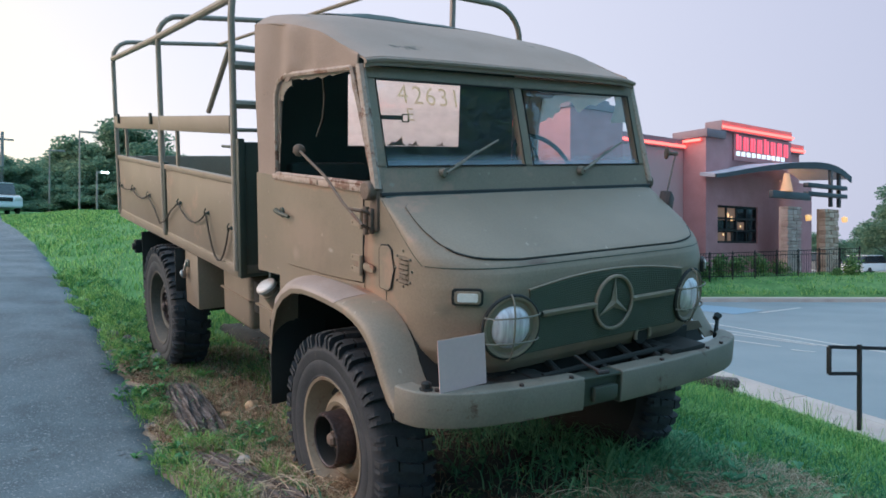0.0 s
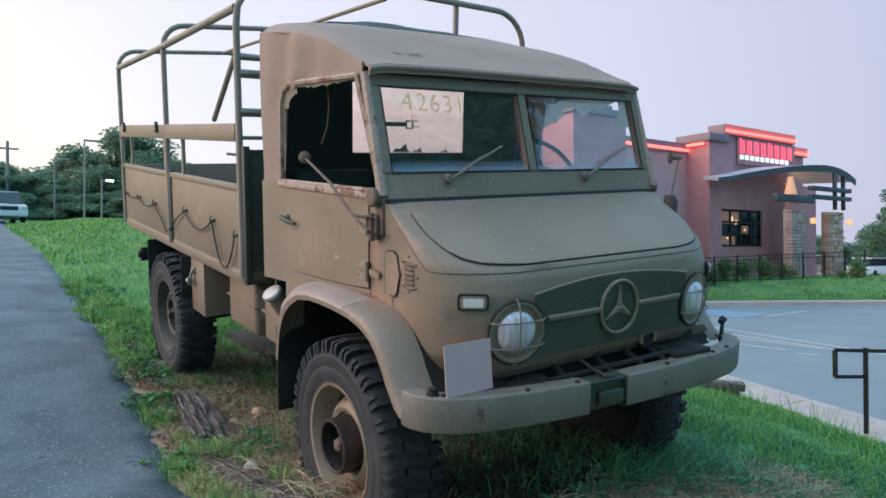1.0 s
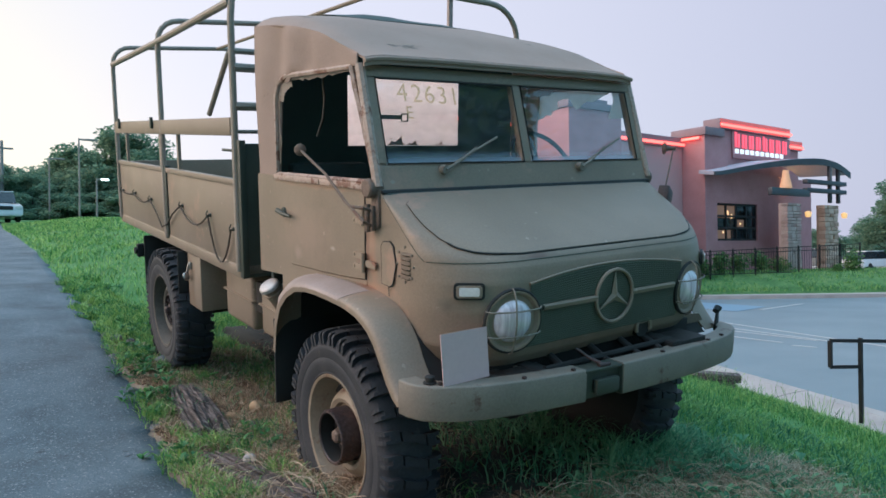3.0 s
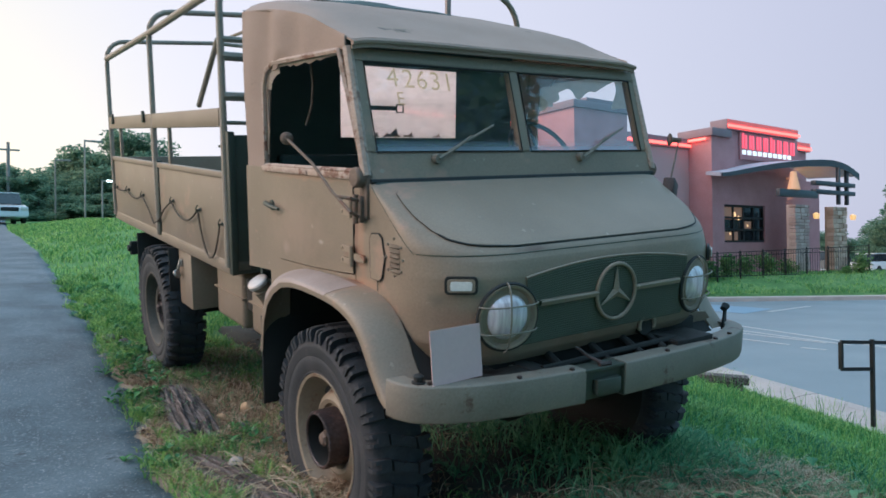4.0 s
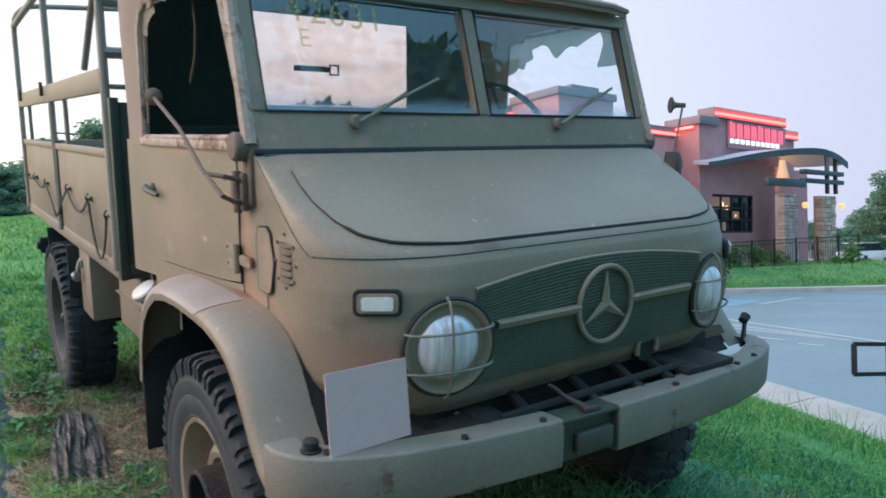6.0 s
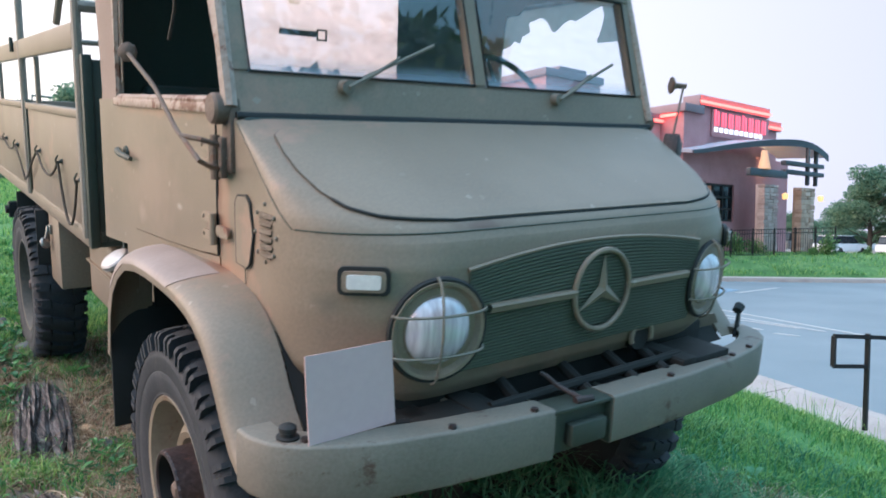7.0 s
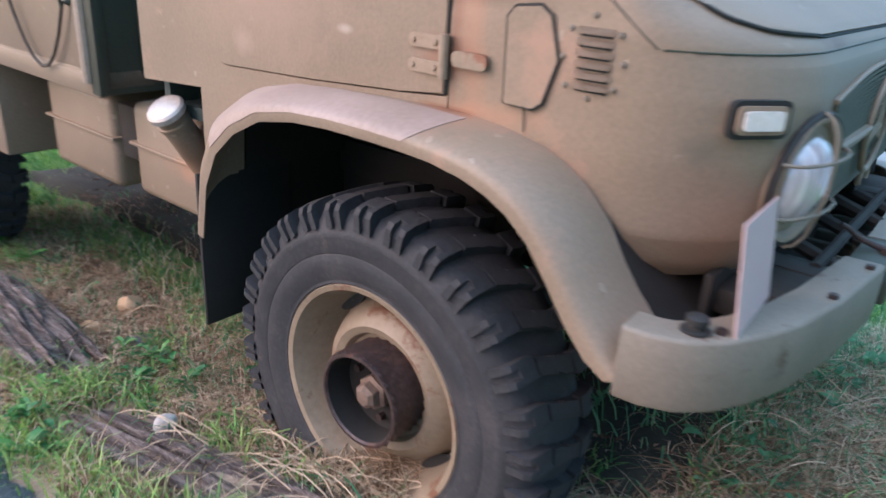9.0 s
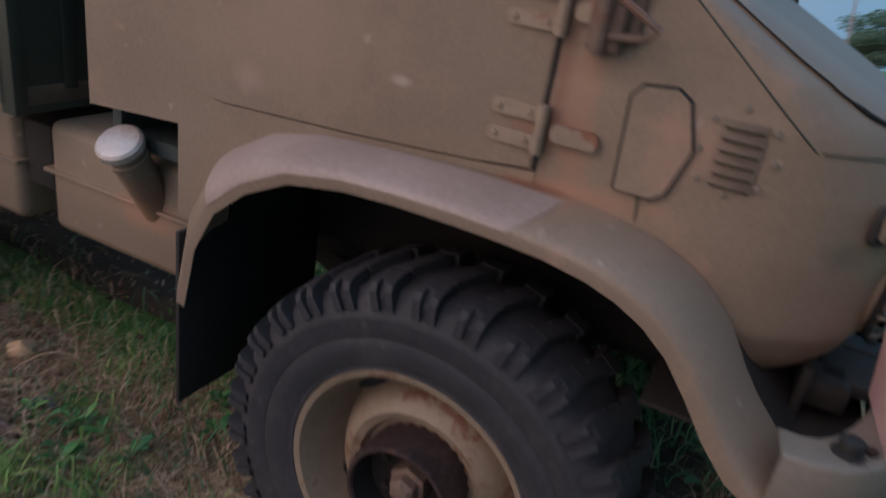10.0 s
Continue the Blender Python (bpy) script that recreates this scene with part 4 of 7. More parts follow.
bm = bmesh.new()
rows = []
for i in range(29):
    f = i / 28
    row = []
    for j in range(41):
        z0 = 1.078 + f * 0.30
        hw = grille_half(min(z0, 1.36))
        x = -hw + 2 * hw * j / 40
        z = 1.078 + f * (grille_top(x) - 1.078)
        row.append(Vector((x + GC, nose_y(x, z) - 0.003, z)))
    rows.append(row)
shell(bm, rows, -0.002)
grille = part("grille", bm, OLIVE_DARK, truck, "dark green ribbed grille")
bm = bmesh.new()
for i in range(30):
    f = (i + 0.5) / 30
    z0 = 1.080 + f * 0.295
    pts = []
    hw = grille_half(min(z0, 1.36)) - 0.004
    for x in np.linspace(-hw, hw, 24):
        z = 1.080 + f * (grille_top(x) - 1.082)
        pts.append(Vector((x + GC, nose_y(x, z) - 0.007, z)))
    tube(bm, pts, 0.0032, 4)
for i in range(76):
    x = -0.485 + 0.97 * i / 75
    zz = [z for z in np.linspace(1.08, grille_top(x) - 0.002, 14) if grille_half(min(z, 1.36)) > abs(x)]
    if len(zz) > 2:
        tube(bm, [Vector((x + GC, nose_y(x, z) - 0.006, z)) for z in zz], 0.0022, 4)
part("rib", bm, GRILLE_RIB, grille, "dark olive grille ribs")
bm = bmesh.new()
tube(bm, [Vector((x + GC, nose_y(x, grille_top(x)) - 0.004, grille_top(x) + 0.004)) for x in np.linspace(-0.49, 0.49, 30)], 0.006, 6)
part("grille_edge", bm, OLIVE, grille)
for x0, x1 in ((-0.425, -0.105), (0.125, 0.425)):
    bm = bmesh.new()
    grid_pts = [[Vector((x + GC, nose_y(x, z) - o, z)) for x in np.linspace(x0, x1, 10)] for z, o in ((1.232, 0.008), (1.234, 0.02), (1.250, 0.024), (1.256, 0.02), (1.258, 0.008))]
    grid(bm, grid_pts)
    part("trim_bar", bm, OLIVE, grille, "olive painted trim bar")
bm = bmesh.new()
bp = Matrix.Translation((0.034, nose_y(0, 1.243) - 0.014, 1.243)) @ pose(0, 0, 0, 90, 0, 0)
tube(bm, [bp @ Vector((0.118 * math.cos(a), 0.118 * math.sin(a), 0)) for a in (2 * math.pi * i / 48 for i in range(48))], 0.0085, 8, closed=True)
for a in (90, 210, 330):
    d, s = Vector((math.cos(radians(a)), math.sin(radians(a)), 0)), Vector((-math.sin(radians(a)), math.cos(radians(a)), 0))
    tip, mid = d * 0.115, Vector((0, 0, 0.012))
    v = [bm.verts.new(bp @ p) for p in (tip, d * 0.012 + s * 0.020, mid, d * 0.012 - s * 0.020)]
    bm.faces.new((v[0], v[1], v[2]))
    bm.faces.new((v[0], v[2], v[3]))
    bm.faces.new((v[0], v[3], v[1]))
    bm.faces.new((v[1], v[3], v[2]))
part("badge", bm, OLIVE, grille, "round painted metal badge", sharp=0.4)
# starting-crank hole in the lower lip
bm = bmesh.new()
cp = Matrix.Translation((0.285, nose_y(0.27, 1.06) + 0.012, 1.052)) @ pose(0, 0, 0, 90, 0, 0)
arch = [cp @ Vector((0.050 * math.cos(a), 0.050 * math.sin(a), 0.020)) for a in (math.pi * (i / 18 * 1.24 - 0.12) for i in range(19))]
tube(bm, arch, 0.0095, 8)
part("crank_arch", bm, OLIVE, truck, "pressed arch over the starting-crank hole")
bm = bmesh.new()
lathe(bm, [(0.001, 0.014), (0.049, 0.016), (0.050, -0.02)], 20, cp)
part("crank_hole", bm, UNDER, truck)

# headlamps with stone guards
def headlamp(x, z):
    y = nose_y(x, z)
    m = Matrix.Translation((x + XC, y + (0.018 if x > 0 else 0.010), z)) @ pose(0, 0, 0, 90 + 3, 0, 10 * (1 if x > 0 else -1))
    b = bmesh.new()
    lathe(b, [(0.130, -0.03), (0.130, 0.012), (0.126, 0.022), (0.118, 0.020), (0.108, 0.006), (0.092, 0.008), (0.088, 0.014)], 40, m)
    lamp = part("headlamp", b, OLIVE, truck, "round headlamp behind a wire stone guard")
    b = bmesh.new()
    lathe(b, [(0.001, 0.050), (0.03, 0.048), (0.06, 0.040), (0.080, 0.026), (0.088, 0.014)], 36, m)
    part("lens", b, LAMP_LENS, lamp, "bright ribbed headlamp lens")
    b = bmesh.new()
    tube(b, [m @ Vector((0.129 * math.cos(a), 0.129 * math.sin(a), 0.012)) for a in (2 * math.pi * i / 36 for i in range(36))], 0.009, 6, closed=True)
    part("rim", b, BLACK, lamp)
    b = bmesh.new()
    for u in (-0.052, 0.052):
        h = math.sqrt(0.138 ** 2 - u * u)
        arc = [(-h, 0.018), (-h * 0.93, 0.034), (-h * 0.75, 0.048), (-h * 0.4, 0.058), (0, 0.062), (h * 0.4, 0.058), (h * 0.75, 0.048), (h * 0.93, 0.034), (h, 0.018)]
        tube(b, [m @ Vector((s, u, d)) for s, d in arc], 0.0038, 6)
    arc = [(-0.138, 0.018), (-0.128, 0.036), (-0.10, 0.052), (-0.05, 0.062), (0, 0.066), (0.05, 0.062), (0.10, 0.052), (0.128, 0.036), (0.138, 0.018)]
    tube(b, [m @ Vector((-0.012, s, d)) for s, d in arc], 0.0038, 6)
    part("stone_guard", b, OLIVE_WORN, lamp, "worn olive wire stone guard")


# the sky's reflection in the clear lens is painted as mottled lavender white
LAMP_LENS = material("headlamp_lens", [(0.42, 0.38, 0.42), (0.64, 0.59, 0.64), (0.84, 0.79, 0.84)], 0.12, metal=0.15, scale=9, fine=34, bump=0.5, stretch=(3, 1, 0.25), coat=1.0, spread=0.3)
headlamp(-0.568, 1.207)
headlamp(0.582, 1.207)
# turn signals on the corners
for sx in (-0.744, 0.744):
    m = on_nose(sx, 1.338, 0.0)
    b = bmesh.new()
    slab(b, rounded(-0.062, 0.062, -0.034, 0.034, 0.016), 0.012, m)
    sig = part("turn_signal", b, BLACK, truck, "rectangular turn signal with a clear lens")
    b = bmesh.new()
    slab(b, rounded(-0.052, 0.052, -0.025, 0.025, 0.012), 0.006, m @ pose(0, 0, 0.0125))
    part("bezel", b, OLIVE, sig)
    b = bmesh.new()
    slab(b, rounded(-0.040, 0.040, -0.017, 0.017, 0.006), 0.005, m @ pose(0, 0, 0.019))
    part("lens", b, LAMP_WHITE, sig, "milky clear lens")

# corner details on the side: hatch, louvres
hatch = [(-0.252, 1.306), (-0.245, 1.470), (-0.262, 1.490), (-0.318, 1.496), (-0.342, 1.480), (-0.366, 1.402), (-0.340, 1.318), (-0.320, 1.304)]
bm = bmesh.new()
slab(bm, hatch, -0.006, Matrix.Translation((-0.874 + XC, 0, 0)) @ Matrix(((0, 0, 1, 0), (1, 0, 0, 0), (0, 1, 0, 0), (0, 0, 0, 1))))
part("hatch", bm, OLIVE, truck, "six-sided filler hatch")
bm = bmesh.new()
tube(bm, [(-0.877 + XC, y, z) for y, z in hatch], 0.0038, 6, closed=True)
part("hatch_seal", bm, BLACK, truck)
for i in range(6):
    z = 1.460 - 0.0195 * i
    bm = bmesh.new()
    pts = []
    for y in (-0.398, -0.415, -0.435, -0.455, -0.472):
        xw = -nose_side(y, z) + XC
        k = 0.3 if y in (-0.398, -0.472) else 1.0
        pts.append(((xw - 0.001, y, z + 0.008), (xw - 0.009 * k, y, z - 0.001), (xw - 0.0095 * k, y, z - 0.004)))
    grid(bm, [list(c) for c in zip(*pts)])
    bmesh.ops.solidify(bm, geom=list(bm.faces), thickness=0.001)
    part("louvre", bm, OLIVE, truck)
    bm = bmesh.new()
    tube(bm, [(-nose_side(y, z) + XC - 0.001, y, z - 0.006) for y in (-0.405, -0.435, -0.466)], 0.0032, 5)
    part("louvre_slot", bm, BLACK, truck)
for y, z in ((-0.384, 1.463), (-0.482, 1.460), (-0.382, 1.361), (-0.480, 1.366), (-0.428, 1.489), (-0.431, 1.343), (-0.372, 1.412), (-0.492, 1.412)):
    bm = bmesh.new()
    lathe(bm, [(0.001, 0.006), (0.005, 0.005), (0.006, 0)], 8, Matrix.Translation((-nose_side(y, z) + XC, y, z)) @ pose(0, 0, 0, 0, -90, 0))
    part("rivet", bm, OLIVE_WORN, truck)

# front fenders: a rolled arch over each wheel
FEN_OUT = [(0.635, 0.800), (0.600, 0.965), (0.545, 1.068), (0.46, 1.140), (0.35, 1.195), (0.22, 1.219), (0.10, 1.226), (-0.02, 1.226), (-0.122, 1.223), (-0.205, 1.217), (-0.284, 1.203), (-0.343, 1.184), (-0.396, 1.157), (-0.448, 1.115), (-0.499, 1.052), (-0.545, 0.988), (-0.598, 0.930), (-0.640, 0.905)]
for sgn in (-1, 1):
    bm = bmesh.new()
    rows = []
    for (yi, zi), (yo, zo) in zip(FEN_IN, FEN_OUT):
        row = []
        for k in range(9):
            f = k / 8
            x = 0.868 + 0.165 * math.sin(f * math.pi / 2)
            g = 1 - math.cos(f * math.pi / 2)
            row.append(Vector((sgn * x + XC, yi + (yo - yi) * g, zi + (zo - zi) * g + 0.0)))
        # turned lip
        c = Vector((0, 0.05 - yo, 0.55 - zo)).normalized() * 0.022
        row.append(Vector((sgn * 1.030 + XC, yo + c.y, zo + c.z)))
        rows.append(row)
    shell(bm, rows, 0.004)
    part("fender", bm, OLIVE, truck, "rounded olive front fender", sharp=1.0)
    # paler rear patch of the arch
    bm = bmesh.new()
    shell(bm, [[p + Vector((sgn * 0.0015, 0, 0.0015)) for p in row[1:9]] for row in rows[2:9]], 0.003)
    part("fender_patch", bm, PALE_OLIVE, truck, "paler olive patch on the fender top", sharp=1.0)
    # panel that closes the arch towards the bumper, lost on the near side
    if sgn > 0:
        bm = bmesh.new()
        v = [Vector((sgn * x + XC, y, z)) for x, y, z in ((0.62, -0.630, 0.885), (0.930, -0.612, 0.900), (0.905, -0.630, 0.965), (0.845, -0.645, 1.015), (0.62, -0.645, 1.040))]
        fs = [bm.verts.new(q) for q in v] + [bm.verts.new(q + Vector((0, 0.008, 0))) for q in v]
        bm.faces.new(fs[:5])
        bm.faces.new(fs[5:])
        for k in range(5):
            bm.faces.new((fs[k], fs[(k + 1) % 5], fs[5 + (k + 1) % 5], fs[5 + k]))
        part("splash_panel", bm, OLIVE, truck, "olive panel between fender and bumper")
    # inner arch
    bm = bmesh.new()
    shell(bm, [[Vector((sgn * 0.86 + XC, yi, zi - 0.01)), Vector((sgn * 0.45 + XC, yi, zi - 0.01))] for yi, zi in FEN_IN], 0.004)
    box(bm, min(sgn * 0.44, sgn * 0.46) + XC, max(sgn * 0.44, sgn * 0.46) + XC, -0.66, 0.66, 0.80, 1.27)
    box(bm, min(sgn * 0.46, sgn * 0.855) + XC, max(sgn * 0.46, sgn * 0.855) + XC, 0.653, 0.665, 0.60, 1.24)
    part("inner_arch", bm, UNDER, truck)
    bm = bmesh.new()
    a, b2 = min(sgn * 0.70, sgn * 1.02) + XC, max(sgn * 0.70, sgn * 1.02) + XC
    box(bm, a, b2, 0.640, 0.652, 0.50, 0.97, 0.003)
    part("mud_flap", bm, BLACK, truck, "black rubber mud flap")

# bumper: a bent channel with a notch for the towing jaw; it hangs lower at its far end
def sag(ob):
    for v in ob.data.vertices:
        v.co.z -= 0.033 * (v.co.x + 1.0)
    return ob


BUMP = [(-1.035, -0.640), (-1.030, -0.690), (-1.005, -0.745), (-0.955, -0.790), (-0.88, -0.828), (-0.78, -0.862), (-0.60, -0.893), (-0.30, -0.918)]
def bumper_piece(xy, name, label=""):
    b = bmesh.new()
    rows = []
    for i, (x, y) in enumerate(xy):
        p = Vector((x, y))
        d = (Vector(xy[min(i + 1, len(xy) - 1)]) - Vector(xy[max(i - 1, 0)])).normalized()
        nrm = Vector((d.y, -d.x))
        prof = [(-0.085, 1.013), (-0.012, 1.016), (-0.003, 1.014), (0.0, 1.008), (0.001, 0.945), (0.0, 0.884), (-0.003, 0.877), (-0.010, 0.874), (-0.07, 0.873)]
        rows.append([Vector((p.x + nrm.x * o + XC, p.y + nrm.y * o, z)) for o, z in prof])
    shell(b, rows, 0.006)
    return sag(part(name, b, OLIVE_WORN, truck, label, sharp=0.9))


bumper = bumper_piece(BUMP + [(-0.295, -0.918)], "bumper", "worn olive steel bumper channel")
bumper_piece([(-0.075, -0.926), (0.0, -0.926)] + [(-x, y) for x, y in reversed(BUMP)], "bumper", "worn olive steel bumper channel")
bm = bmesh.new()
box(bm, -0.32 + XC, -0.05 + XC, -0.900, -0.892, 0.88, 1.005, 0.003)
box(bm, -0.24 + XC, -0.10 + XC, -0.93, -0.90, 0.90, 0.965, 0.008)
box(bm, -0.30 + XC, -0.07 + XC, -0.92, -0.84, 1.000, 1.012, 0.003)
box(bm, -0.080 + XC, -0.070 + XC, -0.922, -0.815, 0.878, 1.010, 0.002)
box(bm, -0.305 + XC, -0.295 + XC, -0.914, -0.815, 0.878, 1.010, 0.002)
sag(part("towing_jaw", bm, OLIVE_DARK, truck, "dark towing jaw in the bumper's notch"))
bm = bmesh.new()
tube(bm, [(-0.155, -0.905, 1.016), (-0.165, -0.870, 1.024), (-0.190, -0.838, 1.040), (-0.208, -0.812, 1.062), (-0.222, -0.800, 1.070)], [0.009, 0.008, 0.007, 0.0065, 0.006], 8)
tube(bm, [(-0.185, -0.900, 1.018), (-0.125, -0.905, 1.018)], 0.010, 8)
sag(part("towing_pin", bm, HUB, truck))
# chassis ends and dark parts between body and bumper
bm = bmesh.new()
for x in (-0.42, 0.40):
    box(bm, x - 0.035, x + 0.035, -0.86, 4.3, 0.88, 0.99, 0.006)
box(bm, -0.62, -0.36, -0.86, -0.70, 0.955, 0.985, 0.005)
box(bm, 0.36, 0.62, -0.86, -0.70, 0.955, 0.985, 0.005)
part("chassis", bm, UNDER, truck)
for x in (-0.44, 0.42):
    bm = bmesh.new()
    box(bm, x - 0.030, x + 0.030, -0.870, -0.62, 0.958, 0.998, 0.006)
    box(bm, x - 0.034, x + 0.034, -0.875, -0.868, 0.915, 1.000, 0.003)
    sag(part("chassis_horn", bm, OLIVE_RUSTY, truck, "rusty chassis end behind the bumper"))
bm = bmesh.new()
box(bm, -0.66, -0.55, -0.76, -0.66, 0.925, 0.985, 0.012)
tube(bm, [(-0.66, -0.74, 0.975), (-0.52, -0.76, 0.960)], 0.016, 8)
part("steering_bracket", bm, UNDER, truck, "dark bracket behind the bumper")
bm = bmesh.new()
tube(bm, [(-0.30, -0.86, 0.955), (0.05, -0.84, 0.960), (0.34, -0.86, 0.950)], 0.012, 8)
for x in (-0.22, -0.02, 0.10, 0.30):
    box(bm, x - 0.014, x + 0.014, -0.87, -0.70, 0.930, 0.958, 0.004)
lathe(bm, [(0.030, 0.0), (0.046, 0.004), (0.050, 0.020), (0.036, 0.024), (0.030, 0.010)], 18, Matrix.Translation((0.0, -0.83, 0.955)))
sag(part("tow_linkage", bm, OLIVE_DARK, truck, "worn steel linkage behind the bumper"))
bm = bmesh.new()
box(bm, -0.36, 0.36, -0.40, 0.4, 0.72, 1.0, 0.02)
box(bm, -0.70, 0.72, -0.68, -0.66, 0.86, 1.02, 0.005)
# thin plate added to keep the bright lot from showing behind the bumper
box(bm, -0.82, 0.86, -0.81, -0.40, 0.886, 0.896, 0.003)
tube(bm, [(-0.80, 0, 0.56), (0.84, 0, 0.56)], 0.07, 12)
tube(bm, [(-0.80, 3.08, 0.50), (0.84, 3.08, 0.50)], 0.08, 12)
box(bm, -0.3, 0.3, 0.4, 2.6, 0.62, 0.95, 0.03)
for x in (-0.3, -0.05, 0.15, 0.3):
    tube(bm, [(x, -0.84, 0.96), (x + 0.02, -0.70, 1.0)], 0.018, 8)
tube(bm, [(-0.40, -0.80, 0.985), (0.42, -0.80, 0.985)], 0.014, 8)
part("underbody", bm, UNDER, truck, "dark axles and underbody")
bm = bmesh.new()
lathe(bm, [(0.001, -0.17), (0.10, -0.15), (0.16, -0.06), (0.17, 0.0), (0.16, 0.06), (0.10, 0.15), (0.001, 0.17)], 18, Matrix.Translation((0.10, 0.0, 0.56)) @ pose(0, 0, 0, 90, 0, 0))
for x in (-0.42, 0.42):
    lathe(bm, [(0.075, 0.60 + 0.055 * k + 0.02 * (k % 2)) for k in range(7)], 16, Matrix.Translation((x, 0.02, 0)))
for x in (-0.66, 0.70):
    box(bm, x - 0.05, x + 0.05, -0.16, 0.16, 0.42, 0.74, 0.03)
tube(bm, [(-0.62, 0.26, 0.60), (0.66, 0.26, 0.60)], 0.022, 8)
tube(bm, [(-0.40, 0.24, 0.60), (0.0, 1.6, 0.72)], 0.05, 8)
part("front_axle", bm, UNDER, truck, "black front axle with springs and tie rod")
for x, dy in ((-0.35, 0.02), (-0.60, 0.02), (-0.93, 0.03), (0.22, 0.02), (0.60, 0.02), (0.75, 0.02)):
    bm = bmesh.new()
    yb = float(np.interp(-abs(x), [-1.03, -0.955, -0.78, -0.6, -0.3], [-0.69, -0.79, -0.862, -0.893, -0.918])) + dy
    lathe(bm, [(0.001, 0.012), (0.010, 0.012), (0.011, 0.0)], 6, Matrix.Translation((x + XC, yb, 1.013)))
    sag(part("bumper_bolt", bm, HUB, bumper))
bm = bmesh.new()
lathe(bm, [(0.026, 0.0), (0.026, 0.008), (0.017, 0.010), (0.017, 0.018), (0.020, 0.020), (0.020, 0.030), (0.012, 0.035), (0.001, 0.035)], 14, Matrix.Translation((-0.955 + XC, -0.735, 1.012)))
sag(part("buffer_stud", bm, BLACK, truck, "short black stud on the bumper's end"))
# the far end carries a bent tab with a knob
bm = bmesh.new()
slab(bm, [(-0.040, -0.03), (0.030, -0.03), (0.022, 0.050), (0.010, 0.085), (-0.012, 0.085), (-0.018, 0.045)], 0.010, Matrix.Translation((0.965 + XC, -0.668, 1.012)) @ pose(0, 0, 0, 90, 0, 20))
tube(bm, [(0.955 + XC, -0.672, 1.082), (0.975 + XC, -0.668, 1.096), (1.005 + XC, -0.662, 1.090)], [0.018, 0.020, 0.013], 8)
sag(part("buffer_stud", bm, BLACK, truck, "bent black tab with a knob on the bumper's far end"))
# blank plate leaning on the bumper
bm = bmesh.new()
a = [Vector((-0.913, -0.792, 1.014)), Vector((-0.681, -0.778, 1.016)), Vector((-0.680, -0.752, 1.212)), Vector((-0.912, -0.766, 1.210))]
nrm = (a[1] - a[0]).cross(a[3] - a[0]).normalized() * 0.003
v = [bm.verts.new(p) for p in a] + [bm.verts.new(p + nrm) for p in a]
for q in ((0, 1, 2, 3), (7, 6, 5, 4), (0, 4, 5, 1), (1, 5, 6, 2), (2, 6, 7, 3), (3, 7, 4, 0)):
    bm.faces.new([v[i] for i in q])
sag(part("blank_plate", bm, PLATE, truck, "blank pale grey plate standing on the bumper", sharp=0.3))

# mirrors on long arms
def mirror(sgn):
    x = sgn * 0.885 + XC
    b = bmesh.new()
    if sgn < 0:
        head = Vector((-0.985, 0.29, 1.868))
        tube(b, [(-0.865, -0.165, 1.552), (-0.925, -0.255, 1.566), (-0.965, -0.285, 1.585), (-0.98, -0.155, 1.656), (-0.98, 0.03, 1.765), head], 0.0068, 8)
        tube(b, [(-0.865, -0.18, 1.615), (-0.945, -0.235, 1.636), (-0.979, -0.185, 1.642)], 0.007, 8)
        box(b, -0.882, -0.862, -0.21, -0.15, 1.53, 1.64, 0.005)
        tube(b, [(-0.885, -0.175, 1.525), (-0.885, -0.175, 1.645)], 0.013, 10)
        arm = part("mirror_arm", b, RUSTED, truck, "bent rusty mirror arm")
        b = bmesh.new()
        lathe(b, [(0.001, 0.016), (0.016, 0.014), (0.027, 0.006), (0.030, -0.004), (0.001, -0.006)], 9, Matrix.Translation(head) @ pose(0, 0, 0, 90, 0, -30))
        part("mirror", b, RUSTED, arm, "small round mirror seen from its back")
    else:
        top = Vector((1.150, -0.205, 1.875))
        tube(b, [(0.925, -0.335, 1.650), (0.95, -0.32, 1.68), top + Vector((-0.01, -0.005, -0.012)), top], 0.0045, 8)
        arm = part("mirror_arm", b, RUSTED, truck, "thin rusty mirror arm")
        out = Vector((-0.82, 0.55, 0.02)).normalized()
        b = bmesh.new()
        turn = out.to_track_quat("Z", "Y").to_matrix().to_4x4()
        lathe(b, [(0.001, -0.010), (0.011, -0.010), (0.012, 0.030), (0.016, 0.040), (0.034, 0.050), (0.036, 0.056), (0.032, 0.058), (0.001, 0.056)], 18, Matrix.Translation(top) @ turn)
        part("mirror", b, RUSTED, arm, "small round mirror on a stem")
        b = bmesh.new()
        box(b, -0.055, 0.050, -0.030, 0.030, -0.045, 0.040, 0.008, pose(0.915, -0.345, 1.622, 0, 25, 25))
        part("mirror_bracket", b, HUB, arm, "dark rusty mirror bracket")


mirror(-1)
mirror(1)

# wheels
def tyre_prof():
    return [(0.280, 0.105), (0.293, 0.124), (0.302, 0.131), (0.308, 0.129), (0.313, 0.132), (0.345, 0.138), (0.372, 0.141), (0.377, 0.138), (0.382, 0.141), (0.415, 0.139), (0.424, 0.142), (0.432, 0.137), (0.458, 0.126), (0.478, 0.106), (0.486, 0.05), (0.488, 0.0), (0.486, -0.05), (0.478, -0.10), (0.43, -0.13), (0.33, -0.13), (0.268, -0.105)]


